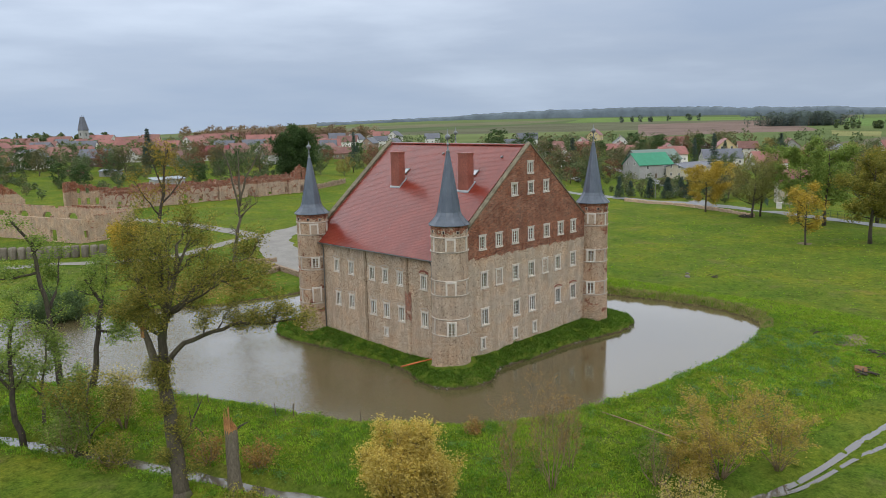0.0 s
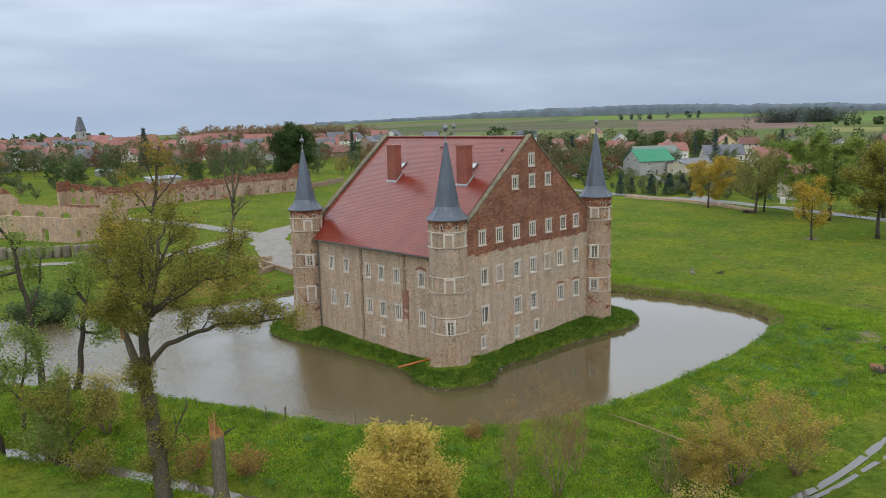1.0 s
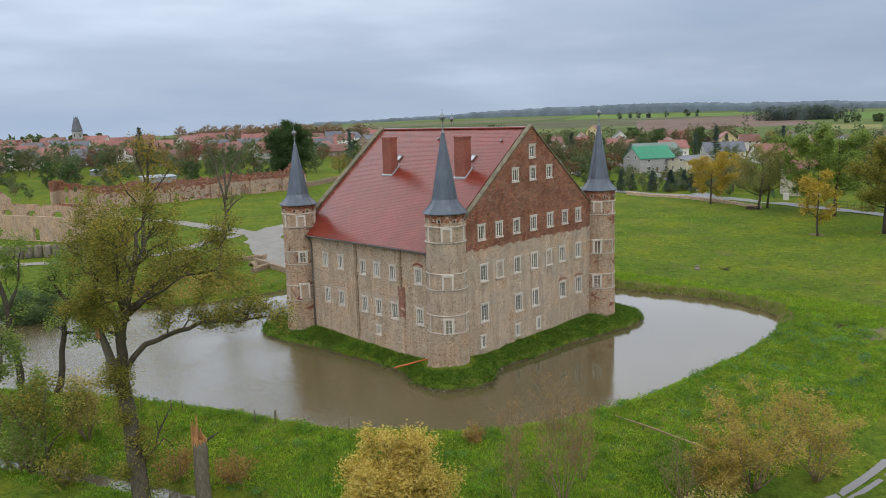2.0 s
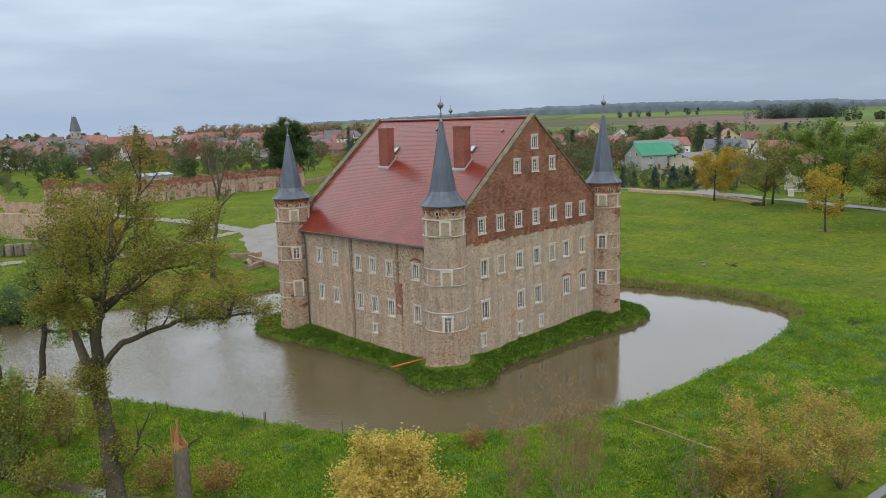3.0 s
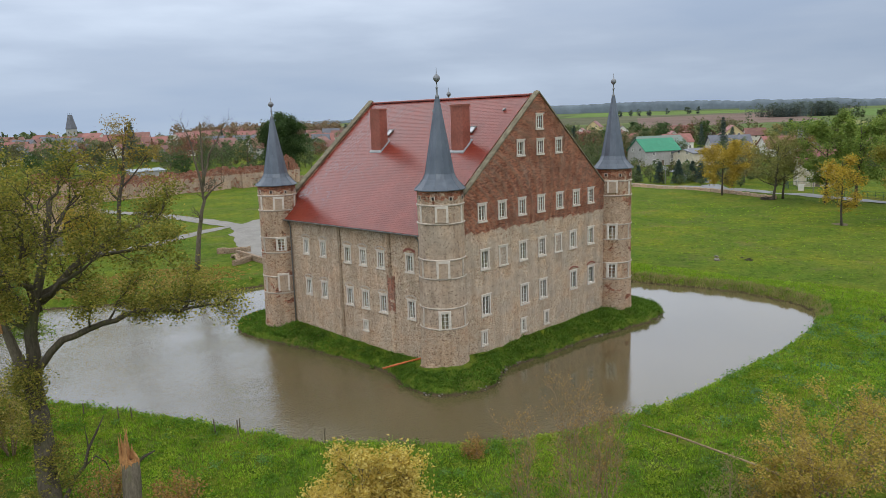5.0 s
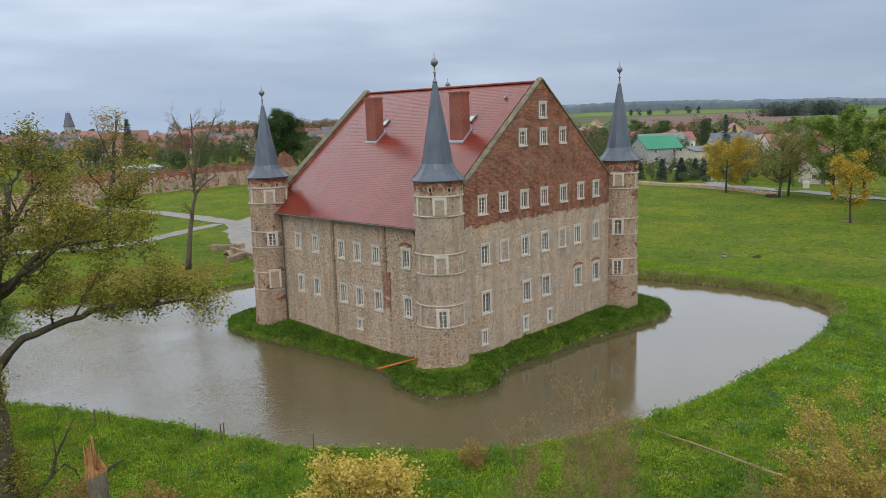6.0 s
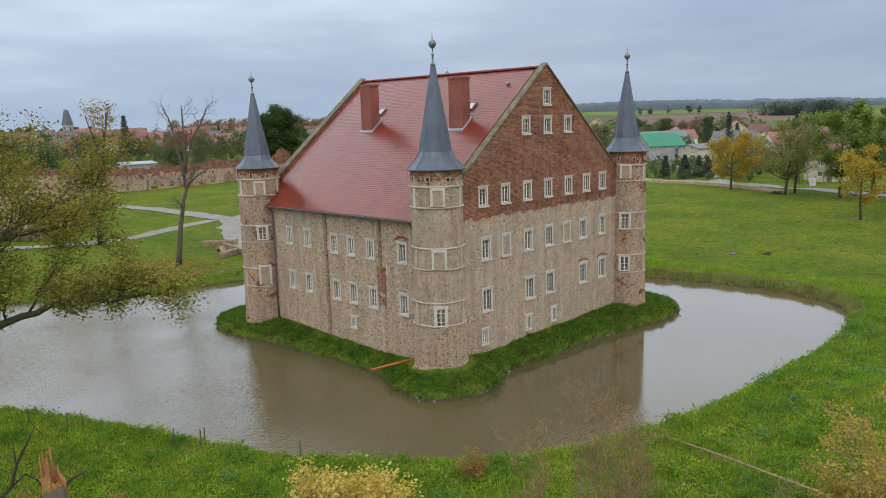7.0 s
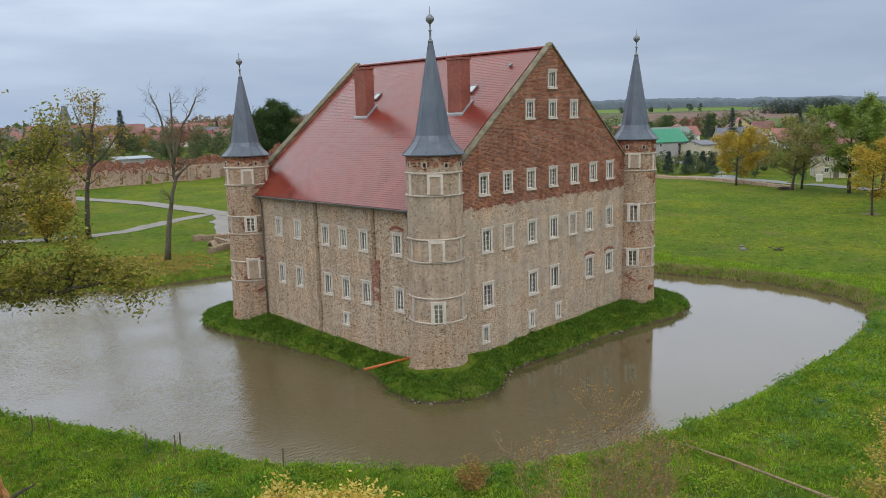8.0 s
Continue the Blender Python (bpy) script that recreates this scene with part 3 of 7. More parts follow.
def clipped(poly, planes):
    """The part of a flat polygon below the lines a*u + b*v <= c."""
    for a, b, c in planes:
        out = []
        for p, q in zip(poly, poly[1:] + poly[:1]):
            dp, dq = a * p[0] + b * p[1] - c, a * q[0] + b * q[1] - c
            if dp <= 0:
                out.append(p)
            if dp * dq < 0:
                t = dp / (dp - dq)
                out.append((p[0] + t * (q[0] - p[0]), p[1] + t * (q[1] - p[1])))
        poly = out
        if len(poly) < 3:
            return []
    return poly


def wall(name, u0, u1, v0, v1, holes, place, thick, material, planes=(), label="", wobble=0.0):
    """A thick wall with openings right through it. place(u, v, d) gives the point d metres inside its face."""
    s = Shape()
    us = sorted({u0, u1, *[h[0] for h in holes], *[h[1] for h in holes]})
    vs = sorted({v0, v1, *[h[2] for h in holes], *[h[3] for h in holes]})
    for a, b in zip(us, us[1:]):
        for c, d in zip(vs, vs[1:]):
            if any(h[0] <= a and b <= h[1] and h[2] <= c and d <= h[3] for h in holes):
                continue
            poly = clipped([(a, c), (b, c), (b, d), (a, d)], planes)
            if poly:
                s.face([place(u, v, 0) for u, v in poly])
                s.face([place(u, v, thick) for u, v in reversed(poly)])
    for a, b, c, d in holes:
        for p, q in (((a, c), (a, d)), ((a, d), (b, d)), ((b, d), (b, c)), ((b, c), (a, c))):
            s.face([place(*p, 0), place(*p, thick), place(*q, thick), place(*q, 0)])
    for u in (u0, u1):
        poly = clipped([(u, v0), (u + 1e-4, v0), (u + 1e-4, v1), (u, v1)], planes)
        top = max(p[1] for p in poly)
        a, c, b, d = (u, v0, u, top) if u == u0 else (u, top, u, v0)
        s.face([place(a, c, 0), place(b, d, 0), place(b, d, thick), place(a, c, thick)])
    return s.weld().make(name, material, castle, label)


# windows: centre along the wall, foot, width, height of the opening
GABLE_WINDOWS = [(12.28, 19.14, 0.70, 1.06)] + [(u, 17.00, 0.70, 1.08) for u in (9.68, 12.36, 15.02)] \
    + [(u, 12.02, 0.74, 1.22) for u in (4.70, 7.19, 9.78, 12.41, 15.14, 17.70, 20.10)] \
    + [(u, 8.10, 0.78, 1.42) for u in (4.92, 9.84, 12.49, 17.20, 20.10)] \
    + [(u, 4.24, 0.84, 1.52) for u in (4.95, 9.96, 12.60, 17.27, 20.15)] \
    + [(u, 1.78, 0.48, 0.98) for u in (4.65, 9.75, 13.05)]
GABLE_BLIND = [(7.20, 8.10, 0.78, 1.42), (14.90, 8.10, 0.78, 1.42)]
LONG_WINDOWS = [(u, 8.26, 0.64, 1.26) for u in (17.80, 15.20)] + [(u, 8.13, 0.66, 1.28) for u in (11.60, 9.48, 7.15)] + [(3.60, 8.22, 0.68, 1.28)] \
    + [(u, 4.44, 0.66, 1.32) for u in (17.70, 15.28)] + [(u, 4.37, 0.70, 1.38) for u in (11.52, 9.38, 7.02, 3.56)] \
    + [(9.52, 2.36, 0.42, 0.70)]


def hole(w):
    return (w[0] - w[2] / 2, w[0] + w[2] / 2, w[1], w[1] + w[3])


def on_gable(u, v, d):
    return (u, d, v)


def on_long(u, v, d):
    return (d, u, v)


wall("gable_wall", 0.0, WIDE, -0.5, 23.6, [hole(w) for w in GABLE_WINDOWS + GABLE_BLIND], on_gable, 0.7, GABLE,
     [(-SLOPE, 1, roof_z(0, 0) + 0.22), (SLOPE, 1, roof_z(WIDE, 0) + 0.22 + SLOPE * WIDE)], "brick gable over plastered rubble storeys")
wall("long_wall", 0.7, LONG - 0.7, -0.5, 11.5, [hole(w) for w in LONG_WINDOWS], on_long, 0.7, STONE, label="bare rubble wall with plaster remains")
wall("gable_wall", 0.0, WIDE, -0.5, 23.9, [], lambda u, v, d: (u, LONG - d, v), 0.7, GABLE,
     [(-SLOPE * 1.012, 1, roof_z(0, LONG) + 0.22), (SLOPE * 1.012, 1, roof_z(WIDE, LONG) + 0.22 + SLOPE * 1.012 * WIDE)])
wall("long_wall", 0.7, LONG - 0.7, -0.5, 11.5, [], lambda u, v, d: (WIDE - d, u, v), 0.7, STONE)
for level in (3.4, 7.5, 11.3):
    Shape().box(0.72, 0.72, level - 0.25, WIDE - 0.72, LONG - 0.72, level).make("floor_slab", DARKROOM, castle)


def window_meshes(w, h, rows, deep=0.26, hood=True, blind=False, wide=0.15, cols=2):
    """The meshes of one window, its opening's foot centre at the origin, the outside towards -y."""
    x, f = w / 2, wide
    s = Shape()
    s.box(-x - f, -0.05, -0.02, -x, deep, h + f), s.box(x, -0.05, -0.02, x + f, deep, h + f), s.box(-x, -0.05, h, x, deep, h + f)
    if hood:
        s.box(-x - f - 0.07, -0.11, h + f, x + f + 0.07, 0.05, h + f + 0.075)
    got = {"surround": s}
    s = Shape()
    s.box(-x - f - 0.05, -0.12, -0.15, x + f + 0.05, deep, -0.02)
    got["sill"] = s
    if blind:
        s = Shape()
        s.box(-x, 0.015, -0.02, x, deep - 0.02, h)
        got["panel"] = s
        return got
    s, bar, y0, y1 = Shape(), 0.015, 0.06, 0.12
    for a, b in ((-x, -x + 0.055), (-0.034, 0.034), (x - 0.055, x)):
        s.box(a, y0, 0, b, y1, h)
    for a, b in ((0, 0.06), (h - 0.055, h)):
        s.box(-x + 0.055, y0, a, -0.034, y1, b), s.box(0.034, y0, a, x - 0.055, y1, b)
    if cols == 3:
        for a in (-x / 2, x / 2):
            s.box(a - bar, y0 + 0.02, 0.06, a + bar, y1 - 0.012, h - 0.055)
    for k in range(1, rows):
        z = h * k / rows
        for a, b in ((-x + 0.055, -0.034), (0.034, x - 0.055)):
            s.box(a, y0 + 0.02, z - bar, b, y1 - 0.01, z + bar)
    got["sash"] = s
    pw, ph = x - 0.10, (h - 0.115) / rows - 0.01
    s = Shape()
    s.box(-pw / 2 - 0.01, 0.09, -ph / 2, pw / 2 + 0.01, 0.098, ph / 2)
    got["pane"] = s
    return got


WINDOW_CACHE = {}


def add_window(w, m, rows=4, blind=False, hood=True, wide=0.15, trim=None):
    key = (w[2], w[3], rows, blind, hood, wide)
    if key not in WINDOW_CACHE:
        WINDOW_CACHE[key] = {}
        for name, s in window_meshes(w[2], w[3], rows, hood=hood, blind=blind, wide=wide).items():
            ob = s.make(name, {"surround": TRIM, "sill": TRIM, "panel": RUBBLE_FILL, "sash": SASH, "pane": GLASS}[name])
            WINDOW_CACHE[key][name] = ob.data
            bpy.data.objects.remove(ob)
    got = WINDOW_CACHE[key]
    win = part("blind_window" if blind else "window", got["surround"], castle, m, "walled-up window in a pale stone surround" if blind else "small-paned white window in a pale stone surround")
    part("sill", got["sill"], win)
    if blind:
        part("panel", got["panel"], win)
        return win
    part("sash", got["sash"], win)
    for k in range(rows):
        for sx in (-1, 1):
            glass = part("pane", got["pane"], win, pose(sx * w[2] / 4, 0, w[3] * (k + 0.5) / rows))
            glass.visible_shadow = False
    return win


RUBBLE_FILL = masonry("rubble_fill", plaster=0.36, size=6.0)
PANEL = masonry("patched_plaster_fill", plaster=0.60, size=6.0, tint=(1.0, 0.9, 0.8))
for w in GABLE_WINDOWS:
    add_window(w, pose(w[0], 0, w[1]), 3 if w[3] < 1.15 else 4)
for w in GABLE_BLIND:
    add_window(w, pose(w[0], 0, w[1]), blind=True)
for w in LONG_WINDOWS:
    add_window(w, pose(0, w[0], w[1], 0, 0, -90), 3 if w[3] < 0.9 else 4)


def arch_hood(u, z, w, m, material, thick=0.10, rise=0.22):
    """A shallow relieving arch over a window."""
    s, n = Shape(), 8
    rows = []
    for d in (-0.07, 0.06):
        low = [(w / 2 * (2 * k / n - 1), d, rise * (1 - (2 * k / n - 1) ** 2)) for k in range(n + 1)]
        rows.append((low, [(x * 1.06, y, v + thick) for x, y, v in low]))
    (a, b), (c, d) = rows
    s.rings([a, b, d, c, a], close=False, cap=False)
    ob = s.make("relieving_arch", material, castle)
    ob.matrix_basis = m


for u, f, ow, oh in LONG_WINDOWS[:-1]:
    red = (u == 3.60)
    arch_hood(u, f, 1.3, pose(0, u, f + oh + 0.24, 0, 0, -90), CHIMNEY if red else BAND, 0.16 if red else 0.09)
for u, f, ow, oh in GABLE_WINDOWS[-8:-3]:
    if u > 16:
        arch_hood(u, f, 1.35, pose(u, 0, f + oh + 0.24), CHIMNEY)


# ---- vertical scars and the downpipe of the long wall ----
def pilaster(y, z0, z1, w, deep, material, name):
    s, r = Shape(), random.Random(int(y * 10))
    n = 26
    left, right = [], []
    for k in range(n + 1):
        z = z0 + (z1 - z0) * k / n
        left.append((-deep - r.uniform(0, 0.05), y - w / 2 + r.uniform(-0.06, 0.06), z))
        right.append((-deep - r.uniform(0, 0.05), y + w / 2 + r.uniform(-0.06, 0.06), z))
    s.rings([[(0.05, p[1] - 0.05, p[2]) for p in left], left, right, [(0.05, p[1] + 0.05, p[2]) for p in right]], close=False, cap=False)
    s.make(name, material, castle)


pilaster(12.70, 0.5, 11.3, 0.30, 0.09, RUBBLE, "wall_scar")
pilaster(5.85, 0.5, 5.6, 0.42, 0.06, STONE, "wall_scar")
pilaster(5.95, 4.6, 7.6, 0.80, 0.05, masonry("brick_scar", plaster=0.12, brick_from=-50, swap=True), "wall_scar")
# a groove's dark line, put in as a strip of darker rubble
pilaster(6.03, 7.4, 11.3, 0.28, 0.07, RUBBLE, "wall_scar")
Shape().tube([(-0.5, 19.9, 11.2), (-0.28, 20.0, 10.9), (-0.14, 20.08, 10.6), (-0.14, 20.12, 6), (-0.14, 20.14, 1.2)], 0.06, 8).make("downpipe", GUTTER, castle, "grey steel downpipe", True)
Shape().tube([(-0.55, 2.4, 11.3), (-0.3, 2.35, 11.0), (-0.16, 2.3, 10.7), (-0.16, 2.3, 5.0), (-0.16, 2.3, 1.1)], 0.06, 8).make("downpipe", GUTTER, castle, "grey steel downpipe", True)


# ---- the roof: courses of pantiles on two slopes ----
def roof_slope(side):
    """One slope of tiles, each an island of its own, on boarding."""
    s, rnd = Shape(), random.Random(5 + side)
    y0, y1 = 0.40, LONG - 0.52
    run = RIDGE_X + 0.55
    rows, cols = 84, 104
    for i in range(rows):
        a, b = run * i / rows, run * (i + 1.12) / rows
        for j in range(cols):
            ya, yb = y0 + (y1 - y0) * j / cols, y0 + (y1 - y0) * (j + 1) / cols
            jig = rnd.uniform(-0.0025, 0.0025)
            pts = []
            for d, lift in ((a, 0.048), (b, 0.034)):
                x = -0.55 + d if side < 0 else 2 * RIDGE_X + 0.55 - d
                for t, up in ((0, 0.0), (0.3, 0.008), (0.62, 0.003), (1, 0.0)):
                    y = ya + (yb - ya) * t
                    pts.append((x, y, roof_z(x, y) + lift + up + jig))
            n = len(s.v)
            s.v.extend(pts)
            for k in range(3):
                q = (n + k, n + 4 + k, n + 5 + k, n + 1 + k)
                s.f.append(q if side > 0 else q[::-1])
            lip = [(x, y, z - 0.03) for x, y, z in pts[:4]]
            s.v.extend(lip)
            for k in range(3):
                q = (n + 8 + k, n + k, n + 1 + k, n + 9 + k)
                s.f.append(q if side > 0 else q[::-1])
    ob = s.make("roof_tiles", TILES, castle, "courses of wet red roof tiles")
    tagged(ob, kind="stuff")
    s = Shape()
    x0 = -0.5 if side < 0 else 2 * RIDGE_X + 0.5
    for dz in (0.0, -0.16):
        s.face([(x0, y0, roof_z(x0, y0) + dz), (RIDGE_X, y0, roof_z(RIDGE_X, y0) + dz), (RIDGE_X, y1, roof_z(RIDGE_X, y1) + dz), (x0, y1, roof_z(x0, y1) + dz)])
    s.face([(x0, y0, roof_z(x0, y0)), (x0, y1, roof_z(x0, y1)), (x0, y1, roof_z(x0, y1) - 0.16), (x0, y0, roof_z(x0, y0) - 0.16)])
    s.make("roof_boarding", DARKWOOD, castle)


roof_slope(-1)
roof_slope(1)
ridge = Shape()
for k in range(62):
    ya = 0.5 + (LONG - 1.0) * k / 62
    yb = ya + (LONG - 1.0) / 62 * 1.1
    za, zb = roof_z(RIDGE_X, ya) + 0.05, roof_z(RIDGE_X, yb) + 0.07
    ridge.rings([[(RIDGE_X + 0.17 * math.cos(a), y, z + 0.14 * math.sin(a)) for a in np.linspace(-0.3, math.pi + 0.3, 7)] for y, z in ((ya, za), (yb, zb))], cap=False)
tagged(ridge.make("ridge_tiles", TILES, castle, smooth=False), kind="stuff")


def gable_coping(y0, y1, lift):
    """The capping of a gable that stands up above the tiles, in two slabs."""
    for side in (-1, 1):
        s = Shape()
        pts = [(RIDGE_X + side * (RIDGE_X + 0.35), 0.0), (RIDGE_X + side * (RIDGE_X - 0.6), 0.0), (RIDGE_X + side * 6.0, 0.0), (RIDGE_X, 0.0)]
        rings = []
        for x, _ in pts:
            z = roof_z(x, (y0 + y1) / 2) + 0.2 + lift
            rings.append([(x, y0, z), (x, y1, z), (x, y1, z + 0.14), (x, (y0 + y1) / 2, z + 0.2), (x, y0, z + 0.14)])
        s.rings(rings)
        s.make("coping", COPING, castle, "mossy grey gable coping")


gable_coping(-0.10, 0.44, 0.02)
gable_coping(LONG - 0.58, LONG + 0.12, 0.02)
# parapet that the far coping stands on
s = Shape()
for side in (-1, 1):
    e = RIDGE_X + side * RIDGE_X
    pts = [(e, LONG - 0.515, roof_z(e, LONG)), (RIDGE_X, LONG - 0.515, roof_z(RIDGE_X, LONG)), (RIDGE_X, LONG - 0.515, roof_z(RIDGE_X, LONG) + 0.24), (e, LONG - 0.515, roof_z(e, LONG) + 0.24)]
    s.face(pts)
s.make("gable_upstand", COPING, castle)
# kneelers at the foot of the gables
for y in (0.1, LONG - 0.75):
    k = Shape()
    k.rings([[(-0.62, y, 10.9), (0.3, y, 10.9), (0.75, y, 13.0), (0.1, y, 12.6), (-0.45, y, 11.75)], [(-0.62, y + 0.6, 10.9), (0.3, y + 0.6, 10.9), (0.75, y + 0.6, 13.0), (0.1, y + 0.6, 12.6), (-0.45, y + 0.6, 11.75)]])
    k.make("kneeler", BAND, castle)

# gutters under both eaves
for x in (-0.62, 2 * RIDGE_X + 0.62):
    g = Shape()
    g.rings([[(x + 0.085 * math.cos(a), y, EAVE_Z - 0.04 + 0.085 * math.sin(a)) for a in np.linspace(math.pi, 2 * math.pi, 7)] for y in np.linspace(0.8, LONG - 0.8, 12)], close=False, cap=False)
    ob = g.make("gutter", GUTTER, castle, "half-round grey gutter")
    ob.modifiers.new("thick", "SOLIDIFY").thickness = 0.012


def chimney(x, y, top):
    """A stack of red brick with a flashed foot and a projecting cap."""
    wx, wy = 0.46, 0.68
    base = Shape().box(x - wx, y - wy, roof_z(x, y) - 1.2, x + wx, y + wy, top - 0.16).make("chimney", CHIMNEY, castle, "plain red chimney stack")
    Shape().box(x - wx - 0.06, y - wy - 0.06, top - 0.16, x + wx + 0.06, y + wy + 0.06, top).make("chimney_cap", CHIMNEY, base)
    f = Shape()
    o = 0.14
    for x0, y0, x1, y1 in ((x - wx - o, y - wy - o, x - wx, y + wy + o), (x + wx, y - wy - o, x + wx + o, y + wy + o), (x - wx, y - wy - o, x + wx, y - wy), (x - wx, y + wy, x + wx, y + wy + o)):
        zs = [roof_z(a, y) for a in (x0, x1)]
        f.rings([[(a, y0, z + 0.02), (a, y1, z + 0.02), (a, y1, z + 0.16), (a, y0, z + 0.16)] for a, z in ((x0, zs[0]), (x1, zs[1]))])
    f.make("flashing", LEAD, base, "grey lead flashing")


chimney(7.08, 15.0, 21.33)
chimney(7.14, 4.42, 21.33)


def skylight(x, y):
    m = Matrix.Translation((x, y, roof_z(x, y) + 0.09)) @ pose(0, 0, 0, 0, -math.degrees(math.atan(SLOPE)), 0)
    f = Shape()
    for a in ((-0.42, -0.32, 0, 0.42, -0.26, 0.1), (-0.42, 0.26, 0, 0.42, 0.32, 0.1), (-0.42, -0.26, 0, -0.35, 0.26, 0.1), (0.35, -0.26, 0, 0.42, 0.26, 0.1)):
        f.box(*a, m=m)
    fr = f.make("skylight", GUTTER, castle, "small roof light with a grey frame")
    Shape().box(-0.35, -0.26, 0.05, 0.35, 0.26, 0.07, m=m).make("pane", GLASS_ROOF, fr)


GLASS_ROOF = Mat("roof_light_glass", 0.05, 0.9).colour((0.55, 0.58, 0.6)).m
skylight(8.55, 15.2)
skylight(8.75, 4.6)
for x, y in ((10.9, 18.5), (10.9, 11.4), (10.7, 2.5), (10.8, 8.0)):
    m = Matrix.Translation((x, y, roof_z(x, y) + 0.08)) @ pose(0, 0, 0, 0, -math.degrees(math.atan(SLOPE)), 0)
    Shape().box(-0.12, -0.1, 0, 0.12, 0.1, 0.14, m=m).make("roof_vent", GUTTER, castle)


# ---- the four corner towers ----
def tower(cx, cy, r, face, windows, blinds, foot=0.3, low=0.0, spire=1.0, stone=None):
    """A round tower with string courses and a steep zinc spire. face: the way its windows look, in degrees."""
    body = Shape().lathe([(r * 1.13, -0.6), (r * 1.11, foot + 0.5), (r * 1.06, foot + 1.2), (r * 1.03, 4.2), (r * 1.015, 5.8), (r, 8.2), (r * 0.99, 14.2 - low), (r * 0.99, 14.95 - low)], 40, cx, cy)
    tw = body.make("tower", stone or TOWER, castle, "round rubble tower with plaster remains", smooth=False)
    for z, out in ((13.75 - low * 0.5, 0.07), (12.35 - low * 0.5, 0.08), (9.6, 0.07), (8.15, 0.06), (5.85, 0.07), (4.25, 0.06)):
        rr = r * (1.03 if z < 5 else 1.015 if z < 7 else 1.0)
        Shape().lathe([(rr - 0.02, z - 0.07), (rr + out * 0.6, z - 0.05), (rr + out, z), (rr + out, z + 0.04), (rr - 0.02, z + 0.08)], 40, cx, cy, cap=False).make("string_course", BAND, tw)
    # pale lesenes that join the string courses beside the windows
    for z0, z1, tone in ((12.40 - low * 0.5, 13.70 - low * 0.5, TRIM), (8.20, 9.55, BAND), (4.30, 5.80, BAND)):
        for turn in (-58, 58, 122, 238):
            a = math.radians(face + turn)
            rr = r * (1.03 if z0 < 5 else 1.0)
            m = Matrix.Translation((cx + rr * math.cos(a), cy + rr * math.sin(a), 0)) @ pose(0, 0, 0, 0, 0, face + turn)
            Shape().box(-0.08, -0.10, z0, 0.045, 0.10, z1, m=m).make("lesene", tone, tw)
    # putlog holes under the eaves: blocks coloured near-black for the shade inside
    for k in range(9):
        a = 2 * math.pi * k / 9 + math.radians(face - 20) + 0.09 * math.sin(k * 7)
        m = Matrix.Translation((cx + r * math.cos(a), cy + r * math.sin(a), 14.3 - low + 0.05 * math.sin(k * 5))) @ pose(0, 0, 0, 0, 0, math.degrees(a))
        h = Shape().box(-0.03, -0.09, -0.13, 0.012, 0.09, 0.10, m=m).make("putlog_hole", HOLE_SHADE, tw)
        rim = Shape()
        for b in ((-0.04, -0.15, -0.16, 0.03, -0.09, 0.15), (-0.04, 0.09, -0.16, 0.03, 0.15, 0.15), (-0.04, -0.09, 0.10, 0.03, 0.09, 0.15)):
            rim.box(*b, m=m)
        rim.make("rim", BAND, h)
    n, turn = 12, math.radians(face + 15)

    def up(z):
        return 14.80 - low + (z - 14.80) * spire

    Shape().lathe([(q, up(z)) for q, z in ((r * 1.0, 14.80), (r * 1.13, 14.84), (r * 1.13, 14.90), (r * 0.90, 15.30), (r * 0.74, 15.66), (r * 0.64, 16.05), (0.13, 21.85), (0.0, 22.0))], n, cx, cy, turn).make("spire", ZINC, tw, "steep zinc-sheet spire")
    for k in range(n):
        a = turn + 2 * math.pi * k / n
        c, q = math.cos(a), math.sin(a)
        Shape().tube([(cx + c * rr, cy + q * rr, up(z)) for rr, z in ((r * 1.13, 14.91), (r * 0.90, 15.31), (r * 0.74, 15.67), (r * 0.64, 16.06), (0.14, 21.75))], 0.016, 4).make("standing_seam", ZINC, tw)
    fin = Shape().lathe([(q, up(z)) for q, z in ((0.16, 21.7), (0.17, 21.82), (0.08, 21.9), (0.055, 22.35), (0.13, 22.42), (0.055, 22.49), (0.045, 22.8), (0.12, 22.86), (0.24, 23.0), (0.27, 23.12), (0.24, 23.24), (0.12, 23.36), (0.035, 23.42), (0.02, 23.8), (0.0, 23.9))], 16, cx, cy)
    fin.make("finial", FINIAL, tw, "pale metal ball finial on a rod", True)
    for z0, w, h in windows:
        seat(cx, cy, r, face, z0, w, h, False)
    for z0, w, h in blinds:
        seat(cx, cy, r, face, z0, w, h, True)


